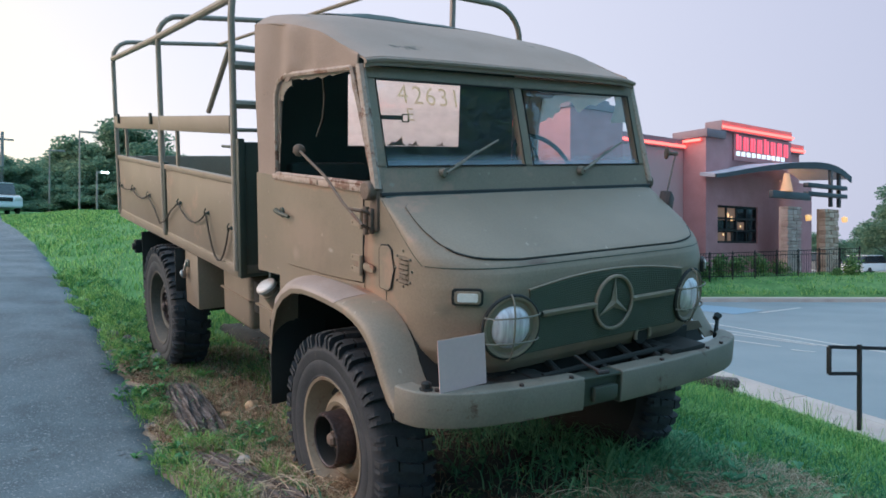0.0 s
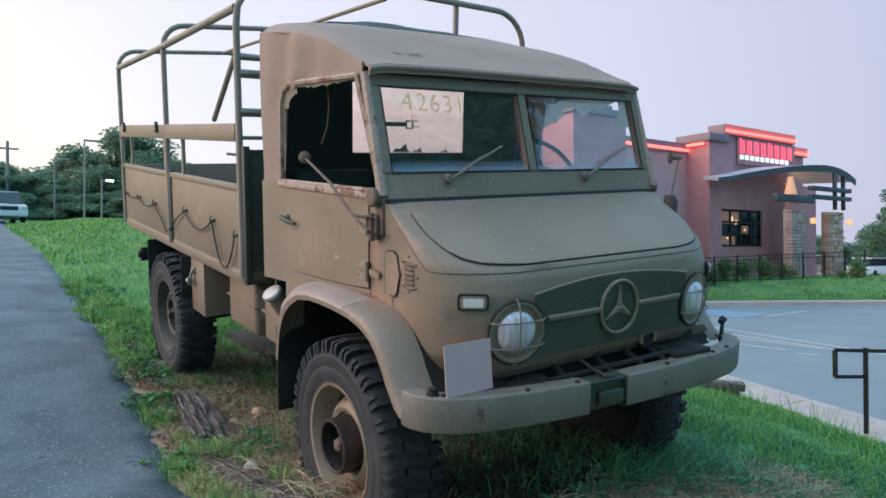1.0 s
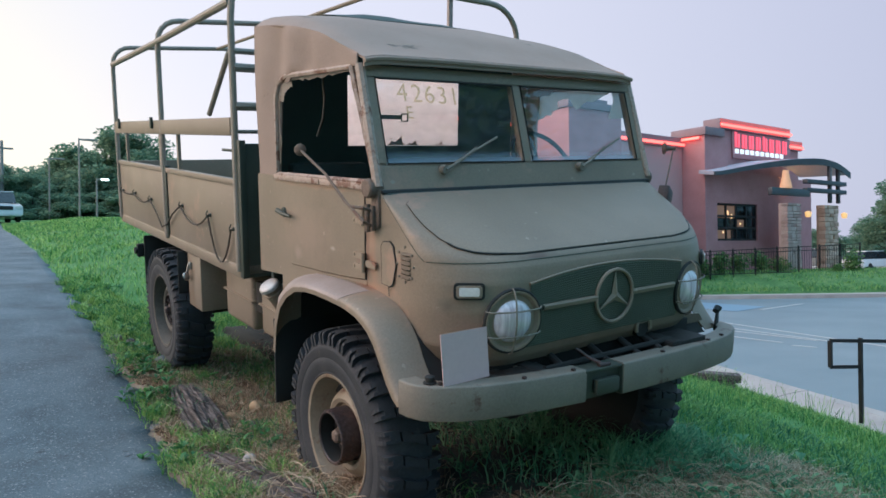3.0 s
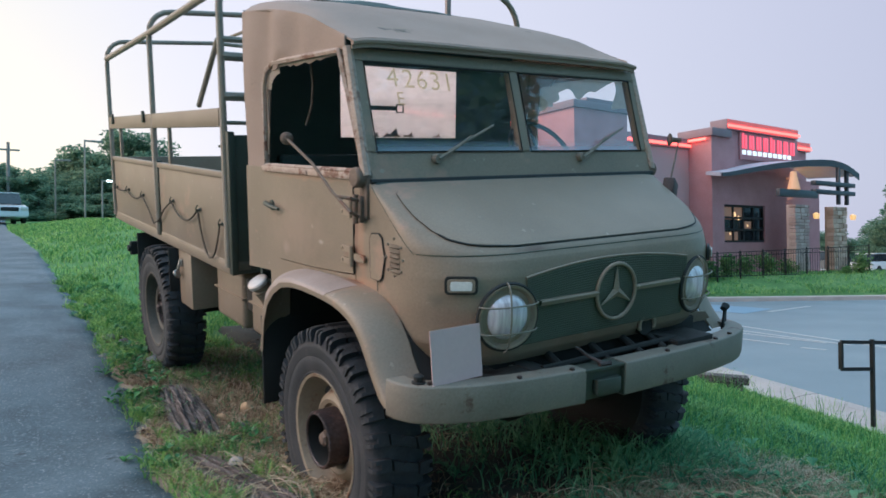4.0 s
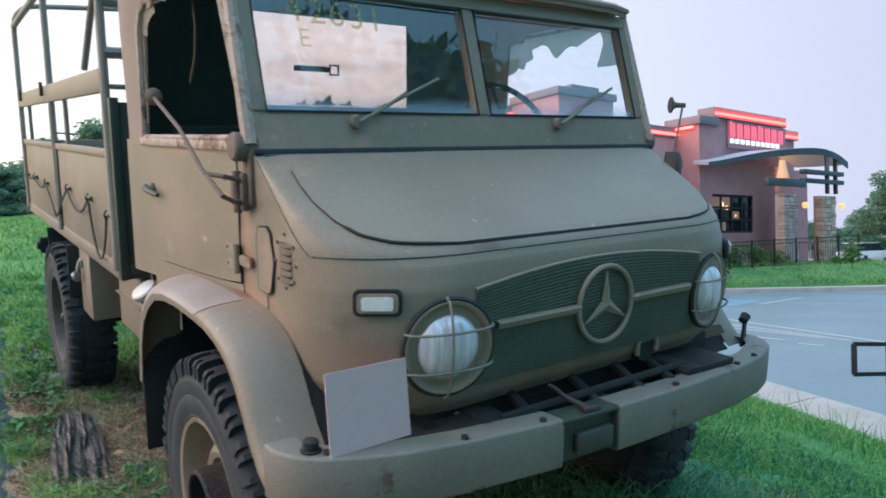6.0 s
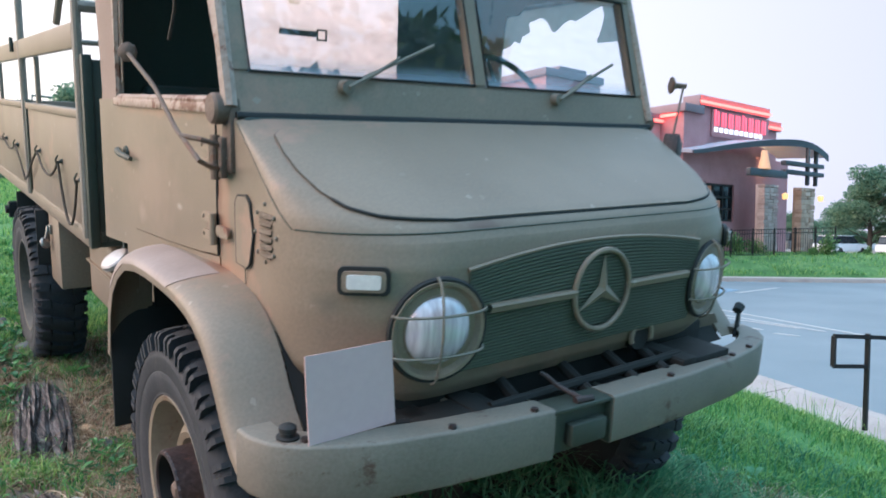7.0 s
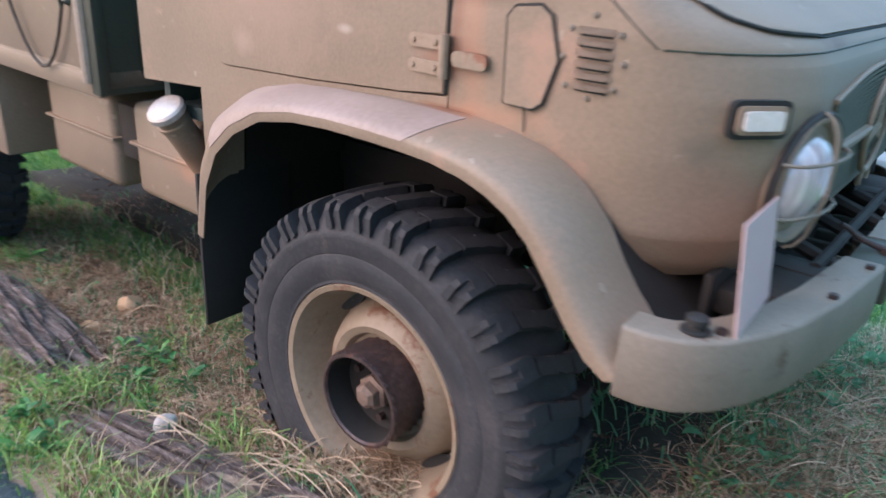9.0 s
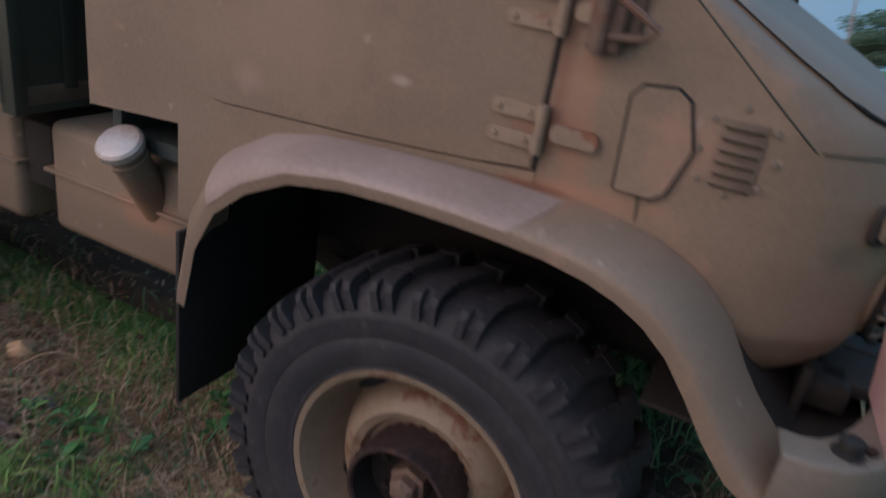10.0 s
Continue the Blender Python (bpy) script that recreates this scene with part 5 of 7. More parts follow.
LUG_STEP = 2 * math.pi / 30
def lug_mesh():
    """One tread bar: a forked shoulder block, then a bar slanted in to the middle."""
    b = bmesh.new()
    def bar(rows):
        vs = grid(b, rows)
        b.faces.new(vs[0])
        b.faces.new(vs[-1])
    def row(w, ang, a0, a1, r, base):
        return [(rr * math.sin(ang + a), rr * math.cos(ang + a), w) for a, rr in ((a0 - 0.006, base), (a0, r), (a1, r), (a1 + 0.006, base))]
    bar([row(0.112, 0.0, -0.052, 0.052, 0.504, 0.452), row(0.094, 0.0, -0.054, 0.054, 0.507, 0.462), row(0.066, 0.006, -0.050, 0.050, 0.509, 0.470)])
    bar([row(0.056, 0.020, -0.046, 0.034, 0.509, 0.472), row(0.028, 0.036, -0.044, 0.036, 0.510, 0.474), row(0.000, 0.062, -0.040, 0.032, 0.510, 0.474)])
    for a0, a1, dip in ((-0.053, -0.021, 0.0), (-0.020, 0.020, 0.017), (0.021, 0.053, 0.0)):
        bar([row(0.1415 - dip * 0.5, 0.0, a0 * 0.95, a1 * 0.95, 0.464, 0.440), row(0.1420 - dip * 0.5, 0.0, a0, a1, 0.484 - dip, 0.440), row(0.133 - dip * 0.4, 0.0, a0, a1, 0.498 - dip, 0.446), row(0.111, 0.0, a0, a1, 0.504 - dip * 0.4, 0.452)])
    return mesh_of("tread_lug", b, RUBBER, 0.5)


LUGS = lug_mesh()
bm = bmesh.new()
lathe(bm, [(0.001, 0), (0.03, 0), (0.034, -0.004)], 14, Matrix.Diagonal((1.9, 0.5, 1, 1)))
HOLES = mesh_of("hand_hole", bm, BLACK)
bm = bmesh.new()
lathe(bm, [(0.001, 0.078), (0.011, 0.078), (0.012, 0.05)], 6)
BOLTS = mesh_of("wheel_bolt", bm, HUB)


def wheel(x, y, z, sgn, turn=0.0, front=True):
    """A wheel whose outer face looks along sgn * x."""
    m = Matrix.Translation((x, y, z)) @ pose(0, 0, 0, 0, 90 * sgn, 0) @ pose(0, 0, 0, 0, 0, turn)
    b = bmesh.new()
    lathe(b, tyre_prof(), 56)
    w = part("wheel", b, RUBBER, truck, "dirty cross-country tyre with deep tread bars on a beige rim", sharp=0.9, at=m)
    for side_ in (0, 1):
        for i in range(30):
            ob = new("tread_lug", LUGS)
            ob.parent = w
            flip = pose(0, 0, 0, 180, 0, 0) if side_ else Matrix()
            ob.matrix_local = pose(0, 0, 0, 0, 0, math.degrees(LUG_STEP) * (i + 0.5 * side_)) @ flip
    b = bmesh.new()
    lathe(b, [(0.274, 0.100), (0.292, 0.112), (0.300, 0.122), (0.296, 0.131), (0.282, 0.127), (0.270, 0.100), (0.258, 0.060), (0.244, 0.010), (0.234, -0.01), (0.228, 0.0), (0.216, 0.030), (0.196, 0.062), (0.170, 0.078), (0.150, 0.070), (0.140, 0.050), (0.10, 0.045)], 48)
    part("rim", b, RIM if front else RIM_SHADED, w, "beige rust-speckled steel rim" if front else "dark steel rim with the bed's shade in its colour", sharp=0.7)
    for i in range(4):
        a = 2 * math.pi * i / 4 + 0.6
        ob = new("hand_hole", HOLES)
        ob.parent = w
        ob.matrix_local = Matrix.Translation((0.236 * math.cos(a), 0.236 * math.sin(a), 0.022)) @ Matrix.Rotation(a + math.pi / 2, 4, "Z")
    b = bmesh.new()
    lathe(b, [(0.001, -0.115), (0.255, -0.112), (0.262, -0.10), (0.262, -0.03)], 32)
    # wide black disc added so that the tyre's inner side looks shaded
    lathe(b, [(0.001, -0.150), (0.36, -0.146), (0.40, -0.128)], 32)
    part("drum_and_shade_disc", b, UNDER, w)
    b = bmesh.new()
    if front:
        prof = [(0.130, 0.02)] + [(0.128, 0.03 + 0.118 * i / 8) for i in range(9)] + [(0.126, 0.155), (0.118, 0.156), (0.114, 0.150)]
        ring = []
        for i, (r, h) in enumerate(prof):
            bump = 0.0040 if 1 <= i <= 9 else 0.0
            ring.append([Vector(((r + (bump if (j + i) % 2 else -bump)) * math.cos(t), (r + (bump if (j + i) % 2 else -bump)) * math.sin(t), h)) for j, t in enumerate(2 * math.pi * j / 52 for j in range(52))])
        grid(b, ring, closed=True)
        f = bmesh.new()
        lathe(f, [(0.1142, 0.149), (0.112, 0.075), (0.09, 0.068), (0.05, 0.070)], 36)
        part("hub_face", f, UNDER, w, "near-black hub face inside the drum")
    else:
        lathe(b, [(0.140, 0.02), (0.135, 0.070), (0.120, 0.075), (0.115, 0.045), (0.05, 0.04)], 40)
    part("hub_drum", b, KNURL if front else HUB, w, "rusty knurled hub drum" if front else "dark hub drum", sharp=0.12)
    b = bmesh.new()
    top = 0.138 if front else 0.11
    lathe(b, [(0.050, 0.04), (0.048, top - 0.036), (0.037, top - 0.030), (0.034, top - 0.010), (0.022, top), (0.001, top + 0.002)], 6)
    for i in range(6):
        a = 2 * math.pi * i / 6
        ob = new("wheel_bolt", BOLTS)
        ob.parent = w
        ob.matrix_local = Matrix.Translation((0.080 * math.cos(a), 0.080 * math.sin(a), 0.008 if front else 0))
    part("hub_nut", b, RUSTED if front else HUB, w, "rusty axle nut")
    return w


wheel(-0.835, 0.012, 0.532, -1, 7)
wheel(0.845, 0.0, 0.510, 1, 3)
wheel(-0.855, 3.08, 0.500, -1, 11, front=False)
wheel(0.865, 3.08, 0.490, 1, 5, front=False)

# fuel tanks, filler neck and tool box under the bed
def tank(y0, y1, z0, z1, name, label):
    b = bmesh.new()
    box(b, -0.80, -0.42, y0, y1, z0, z1, 0.035, seg=3)
    zm = (z0 + z1) / 2 + 0.02
    box(b, -0.812, -0.41, y0 - 0.010, y1 + 0.010, zm - 0.006, zm + 0.006, 0.003)
    return part(name, b, OLIVE, truck, label)


tank(1.50, 2.03, 0.665, 1.02, "fuel_tank", "ribbed olive tank under the bed")
tank(0.77, 1.36, 0.690, 1.03, "fuel_tank", "olive fuel tank with a rusty seam")
bm = bmesh.new()
ax = Matrix.Translation((-0.792, 0.950, 0.915)) @ look((0, 0, 0), (-0.125, -0.020, 0.185)) @ pose(0, 0, 0, 180, 0, 0)
lathe(bm, [(0.050, -0.10), (0.048, 0.150), (0.053, 0.152), (0.053, 0.164), (0.047, 0.166), (0.047, 0.195)], 20, ax)
neck = part("filler_neck", bm, OLIVE, truck)
bm = bmesh.new()
lathe(bm, [(0.052, 0.190), (0.060, 0.195), (0.060, 0.212), (0.053, 0.219), (0.03, 0.223), (0.001, 0.223)], 24, ax)
part("filler_cap", bm, CAP, neck, "pale grey filler cap")
bm = bmesh.new()
box(bm, -0.900, -0.42, 2.270, 2.585, 0.645, 1.045, 0.010)
box_part = part("tool_box", bm, OLIVE, truck, "olive tool box under the bed")
bm = bmesh.new()
box(bm, -0.914, -0.900, 2.47, 2.52, 0.93, 0.985, 0.004)
tube(bm, [(-0.915, 2.50, 0.975), (-0.925, 2.50, 0.93), (-0.93, 2.51, 0.90)], 0.010, 8)
lathe(bm, [(0.001, 0.012), (0.03, 0.010), (0.034, 0.0), (0.03, -0.01), (0.001, -0.012)], 14, Matrix.Translation((-0.935, 2.515, 0.875)) @ pose(0, 0, 0, 40, 60, 0))
part("box_latch", bm, STEEL, box_part, "pale round latch")
bm = bmesh.new()
box(bm, -0.62, 0.80, 2.06, 2.26, 0.68, 1.0, 0.02)
box(bm, -0.78, 0.80, 1.37, 1.49, 0.80, 1.0, 0.01)
part("battery_box", bm, UNDER, truck)
for sgn in (-1, 1):
    bm = bmesh.new()
    box(bm, min(sgn * 0.50, sgn * 0.92) + XC, max(sgn * 0.50, sgn * 0.92) + XC, 3.98, 3.995, 0.46, 1.0, 0.003)
    part("mud_flap", bm, BLACK, truck, "black rubber mud flap")
bm = bmesh.new()
lathe(bm, [(0.001, 0.02), (0.03, 0.02), (0.032, 0.0)], 14, Matrix.Translation((-0.95, 4.05, 0.86)) @ pose(0, 0, 0, 0, -90, 0))
box(bm, -0.95, -0.88, 4.02, 4.08, 0.80, 0.92, 0.008)
part("side_lamp", bm, BLACK, truck)

for sgn in (-1, 1):
    bm = bmesh.new()
    box(bm, min(sgn * 0.46, sgn * 0.98) + XC, max(sgn * 0.46, sgn * 0.98) + XC, 2.640, 2.652, 0.72, 1.05, 0.003)
    part("mud_flap", bm, BLACK, truck, "black flap before the rear wheel")
# cargo bed
BX0, BX1, BY0, BY1 = -0.915, 1.10, 1.32, 4.80
bed = tagged(new("cargo_bed"), "")
bed.parent = truck
bed["label"] = "olive drop-side cargo bed with tarpaulin bows"
bm = bmesh.new()
box(bm, BX0, BX1, BY0, BY1, 1.08, 1.14, 0.004)
box(bm, BX0 - 0.004, BX0 + 0.03, BY0, BY1, 1.055, 1.128, 0.006)
part("floor", bm, OLIVE, bed)
# dropsides: two panels each side with a post between
MID = 3.02
for x0 in (BX0, BX1 - 0.03):
    for ya, yb in ((BY0 + 0.05, MID - 0.035), (MID + 0.035, BY1 - 0.03)):
        bm = bmesh.new()
        box(bm, x0, x0 + 0.03, ya, yb, 1.132, 1.655, 0.006)
        box(bm, x0 - 0.012, x0 + 0.036, ya, yb, 1.625, 1.665, 0.006)
        part("dropside", bm, OLIVE, bed, "olive steel dropside panel")
    bm = bmesh.new()
    box(bm, x0 - 0.012, x0 + 0.03, MID - 0.030, MID + 0.030, 1.105, 1.68, 0.006)
    part("side_post", bm, OLIVE_DARK, bed)
    bm = bmesh.new()
    box(bm, x0 - 0.008, x0 + 0.03, BY1 - 0.028, BY1 + 0.02, 1.08, 1.66, 0.005)
    part("corner_post", bm, OLIVE_DARK, bed)
bm = bmesh.new()
box(bm, BX0, BX1, BY1 - 0.03, BY1, 1.10, 1.655, 0.006)
part("tailgate", bm, OLIVE, bed)
# bulkhead at the front: dark boards in a frame
bm = bmesh.new()
box(bm, BX0, BX1, BY0, BY0 + 0.03, 1.06, 1.88, 0.006)
part("bulkhead", bm, OLIVE_DARK, bed, "dark olive front wall of the bed")
bm = bmesh.new()
box(bm, BX0 - 0.006, BX0 + 0.035, BY0 - 0.015, BY0 + 0.045, 1.062, 1.90, 0.006)
box(bm, BX0 + 0.15, BX0 + 0.19, BY0 - 0.012, BY0, 1.12, 1.86, 0.004)
part("bulkhead_post", bm, OLIVE_DARK, bed)
# bows
def bow(y, top, far=0.0):
    pts = [(BX0 - 0.005, y, 1.10), (BX0 - 0.005, y, top - 0.27)]
    pts += [(BX0 + 0.17 - 0.175 * math.cos(a), y, top - 0.10 - 0.17 + 0.17 * math.sin(a) + 0.05) for a in (math.pi / 2 * i / 5 for i in range(1, 6))]
    pts += [((BX0 + BX1) / 2 + 0.06, y, top + 0.005 + far)]
    pts += [(BX1 - 0.13 + far + 0.27 * math.cos(a), y, top + far - 0.27 + 0.25 * math.sin(a)) for a in (math.pi / 2 * i / 7 for i in range(7, -1, -1))]
    pts += [(BX1 + 0.14 + far, y, 1.30)]
    b = bmesh.new()
    tube(b, pts, 0.021, 10)
    part("bow", b, BOW, bed, "bent olive tarpaulin bow, paled for the sunset glow")


bow(4.76, 2.80)
bow(MID + 0.03, 2.85)
bow(1.375, 2.87, 0.045)
for x in (BX0 - 0.005, ):
    bm = bmesh.new()
    tube(bm, [(x, 4.76, 2.58), (x, MID + 0.03, 2.63), (x, 1.375, 2.70)], 0.024, 10)
    part("top_rail", bm, BOW, bed)
    bm = bmesh.new()
    tube(bm, [(x, 1.42, 2.42), (x + 0.005, 1.86, 2.06)], 0.017, 8)
    part("brace", bm, BOW, bed)
bm = bmesh.new()
tube(bm, [(0.1, 4.76, 2.80), (0.1, 1.40, 2.87)], 0.016, 8)
part("ridge_rail", bm, OLIVE, bed)
for z, r in ((2.42, 0.018), (2.325, 0.026), (2.10, 0.026), (1.95, 0.012)):
    bm = bmesh.new()
    tube(bm, [(BX0, 1.372, z), (BX1 + 0.08, 1.372, z)], r, 8)
    part("rung", bm, BOW, bed)
bm = bmesh.new()
box(bm, 0.655, 0.690, 1.38, 1.41, 1.88, 3.05, 0.005)
part("bow_strut", bm, PALE_OLIVE, bed, "pale upright strut of the bow")
bm = bmesh.new()
tube(bm, [(BX1 + 0.14, 1.42, 2.62), (BX1 - 0.02, 2.10, 2.30)], 0.020, 8)
part("brace", bm, BOW, bed)
# seat-back boards and their posts
for x in (BX0 - 0.02, BX1 - 0.01):
    bm = bmesh.new()
    box(bm, x, x + 0.03, 1.42, 4.80, 1.925, 2.035, 0.006)
    part("side_board", bm, OLIVE, bed, "long olive side board above the dropside")
    for y in (2.70, 3.22, 4.45):
        bm = bmesh.new()
        box(bm, x + 0.03, x + 0.055, y - 0.018, y + 0.018, 1.12, 1.93, 0.004)
        part("board_post", bm, OLIVE, bed)
    for y in (4.52, 3.28):
        bm = bmesh.new()
        box(bm, x - 0.02, x, y - 0.02, y + 0.02, 1.97, 2.06, 0.004)
        part("bow_clamp", bm, OLIVE_DARK, bed)
bm = bmesh.new()
tube(bm, [(0.10, 4.70, 1.76), (0.10, 3.20, 1.76)], 0.015, 8)
part("bench", bm, OLIVE_DARK, bed)
# lashing hooks and the slack rope
hooks = [4.62, 4.10, 3.52, 2.58, 1.92, 1.46]
hz = [1.375, 1.385, 1.375, 1.40, 1.395, 1.35]
for y, z in zip(hooks, hz):
    bm = bmesh.new()
    lathe(bm, [(0.001, 0.016), (0.008, 0.014), (0.013, 0.004), (0.014, 0)], 10, Matrix.Translation((BX0 - 0.002, y, z)) @ pose(0, 0, 0, 0, -90, 0))
    tube(bm, [(BX0 - 0.02, y, z + 0.032), (BX0 - 0.032, y, z + 0.01), (BX0 - 0.027, y, z - 0.02)], 0.0045, 6)
    part("hook", bm, OLIVE_DARK, bed)
bm = bmesh.new()
line = []
sags = [0.02, 0.05, 0.0, 0.10, 0.26]
for (ya, za), (yb, zb), sag in zip(zip(hooks, hz), zip(hooks[1:], hz[1:]), sags):
    if ya == 3.52:
        seg = [(ya, za), (3.30, 1.28), (3.14, 1.18), (2.98, 1.22), (2.80, 1.32)]
    else:
        seg = [(ya + (yb - ya) * i / 8, za + (zb - za) * i / 8 - sag * 4 * (i / 8) * (1 - i / 8)) for i in range(8)]
    line += seg
line.append((hooks[-1], hz[-1]))
tube(bm, [(BX0 - 0.022, y, z) for y, z in line], 0.0062, 6)
part("rope", bm, ROPE, bed, "slack dark rope looped over the hooks")
# ---- restaurant across the lot ----
def building():
    b0 = thing("restaurant_building", "mauve block restaurant with red neon bands and a curved awning", "building")
    def blk(name, x0, x1, y0, y1, z0, z1, mat, label="", bev=0.0):
        b = bmesh.new()
        box(b, x0, x1, y0, y1, z0, z1, bev)
        return part(name, b, mat, b0, label)
    base = -0.1
    # long low wing with a neon band, and a block tower standing out of it
    blk("wall", 9.0, 25.84, 17.5, 19.5, base, 5.98, STUCCO, "pink stucco wing")
    blk("cornice", 9.0, 25.84, 17.42, 19.5, 5.985, 6.44, GREY_TRIM)
    blk("neon_band", 9.0, 25.84, 17.34, 17.415, 6.07, 6.18, NEON, "glowing red neon band")
    blk("tower", 15.9, 18.7, 15.0, 17.45, base, 6.45, BRICKY, "mauve block tower")
    blk("cornice", 15.8, 18.8, 14.9, 17.45, 6.455, 6.72, GREY_TRIM, bev=0.02)
    blk("cornice", 16.5, 17.9, 14.95, 17.3, 6.725, 6.86, GREY_TRIM, bev=0.02)
    # front block with the window
    for x0, x1, y0, y1, z0, z1 in ((25.85, 26.75, 16.3, 16.7, base, 4.9), (30.05, 32.0, 16.3, 16.7, base, 4.9), (26.75, 30.05, 16.3, 16.7, base, 1.65), (26.75, 30.05, 16.3, 16.7, 3.40, 4.9), (25.85, 26.25, 16.7, 18.0, base, 4.9), (25.85, 27.65, 16.3, 18.0, 4.905, 6.45), (27.65, 33.3, 16.6, 17.2, 4.905, 6.9), (33.3, 35.0, 16.9, 17.4, 4.905, 6.4), (32.0, 36.3, 16.9, 17.3, base, 4.9)):
        blk("wall", x0, x1, y0, y1, z0, z1, BRICKY, "mauve block front wall")
    blk("cornice", 25.70, 27.2, 16.15, 18.0, 6.455, 6.82, GREY_TRIM, bev=0.02)
    blk("cornice", 27.22, 33.35, 16.40, 17.3, 6.905, 7.38, GREY_TRIM, bev=0.02)
    blk("cornice", 33.352, 35.1, 16.7, 17.5, 6.41, 6.88, GREY_TRIM, bev=0.02)
    blk("neon_band", 25.70, 25.75, 16.5, 17.9, 6.29, 6.40, NEON, "glowing red neon band")
    blk("neon_band", 27.25, 33.4, 16.33, 16.39, 7.02, 7.13, NEON, "glowing red neon band")
    blk("neon_band", 33.4, 35.1, 16.63, 16.69, 6.50, 6.61, NEON, "glowing red neon band")
    # sheets that glow faintly where the neon reddens the cornice
    blk("neon_wash", 27.25, 33.30, 16.383, 16.396, 6.93, 7.36, NEON_WASH, "glowing sheet for the neon's red light on the cornice")
    blk("neon_wash", 33.42, 35.05, 16.683, 16.696, 6.43, 6.86, NEON_WASH, "glowing sheet for the neon's red light on the cornice")
    # window with its bars
    fr = bmesh.new()
    box(fr, 26.75, 30.05, 16.45, 16.50, 1.65, 3.40)
    win = part("window", fr, DARK_GLASS, b0, "dark window with glowing lamps inside")
    for i in range(5):
        b = bmesh.new()
        x = 26.75 + 3.30 * i / 4
        box(b, x - 0.05, x + 0.05, 16.38, 16.44, 1.65, 3.40)
        part("mullion", b, IRON, win)
    for i in range(4):
        b = bmesh.new()
        z = 1.70 + 1.65 * i / 3
        box(b, 26.75, 30.05, 16.375, 16.435, z - 0.05, z + 0.05)
        part("mullion", b, IRON, win)
    # the room's dim light, made as flat glowing plates before the glass
    for x0, x1, z0, z1 in ((26.9, 28.35, 2.72, 3.32), (26.9, 28.0, 1.75, 2.15), (28.5, 29.1, 2.3, 2.65)):
        b = bmesh.new()
        box(b, x0, x1, 16.442, 16.449, z0, z1)
        part("room_glow", b, ROOM_GLOW, win, "dim warm light of the room inside")
    for x, z, r in ((27.75, 2.95, 0.13), (28.08, 2.80, 0.11), (27.4, 2.05, 0.06), (28.8, 2.45, 0.06)):
        b = bmesh.new()
        lathe(b, [(0.001, 0.02), (r * 0.8, 0.015), (r, 0)], 12, Matrix.Translation((x, 16.44, z)) @ pose(0, 0, 0, 90, 0, 0))
        part("room_lamp", b, WARM, win, "warm lamp glowing inside")
    # sign: plain bars in place of the name
    sg = bmesh.new()
    box(sg, 28.4, 33.5, 16.52, 16.58, 5.60, 6.88)
    sign = part("sign", sg, BRICKY, b0, "lit sign with a row of tall pink bars over small white bars")
    for i in range(16):
        x = 28.50 + i * 0.30 + (0.05 if i % 2 == 0 else -0.02)
        b = bmesh.new()
        box(b, x, x + 0.15, 16.46, 16.515, 6.12 - 0.004 * i, (6.86 if i in (0, 8) else 6.78) - 0.004 * i, 0.03)
        part("sign_bar", b, NEON_PINK, sign, "tall glowing pink bar")
    for i in range(10):
        x = 28.55 + i * 0.44
        b = bmesh.new()
        box(b, x, x + 0.26, 16.46, 16.515, 5.83, 6.04, 0.01)
        part("sign_bar", b, NEON_WHITE, sign, "small glowing white bar")
    # awning: long eave that curves up over the door
    b = bmesh.new()
    rows = []
    for i in range(29):
        f = i / 28
        x = 25.55 + (34.25 - 25.55) * f
        yf = 15.65 - 1.7 * smoothstep(0.1, 0.9, f)
        z = 4.72 + 0.80 * math.sin(min(1.0, f / 0.72) * math.pi / 2) ** 1.3 - 0.55 * max(0.0, (f - 0.72) / 0.28) ** 1.7
        rows.append([(x, yf, z), (x, (yf + 16.4) / 2, z + 0.06), (x, 16.4, z + 0.12)])
    shell(b, rows, 0.16)
    aw = part("awning", b, AWNING_TOP, b0, "long grey awning curving up over the entrance", sharp=0.9)
    b = bmesh.new()
    fas = [[(r[0][0], r[0][1] - 0.03, r[0][2] - 0.32 + 0.14 * (1 - min(1, i / 18))) for i, r in enumerate(rows)], [(r[0][0], r[0][1] - 0.03, r[0][2] - 0.02) for r in rows]]
    shell(b, fas, 0.05)
    part("fascia", b, AWNING, aw)
    for z in (3.85, 4.25):
        b = bmesh.new()
        box(b, 30.2, 33.9, 13.9, 14.15, z, z + 0.20, 0.02)
        part("beam", b, AWNING, aw)
    b = bmesh.new()
    box(b, 27.2, 30.4, 13.9, 14.1, 3.62, 3.95, 0.02)
    part("beam", b, AWNING, aw)
    for x in (33.2, 32.4):
        b = bmesh.new()
        box(b, x, x + 0.16, 13.95, 14.1, 3.4, 5.2, 0.01)
        part("post", b, AWNING, aw)
    # pale stone piers by the door
    for x0, x1, zt in ((28.55, 29.75, 3.30), (31.9, 33.2, 3.30)):
        b = bmesh.new()
        box(b, x0 + 0.1, x1 - 0.1, 14.1, 14.45, base, zt, 0.02)
        stone = LEDGE if x0 < 30 else LEDGE_TAN
        pier = part("pier", b, stone, b0, "stacked-stone entrance pier")
        rnd = random.Random(int(x0 * 10))
        z = base
        while z < zt - 0.02:
            h = rnd.choice((0.14, 0.18, 0.24))
            x = x0
            while x < x1 - 0.05:
                w2 = rnd.uniform(0.25, 0.55)
                xe = min(x1, x + w2)
                b = bmesh.new()
                box(b, x + 0.01, xe - 0.01, 14.0 - rnd.uniform(0, 0.05), 14.3, z + 0.01, min(zt, z + h) - 0.01, 0.015, seg=1)
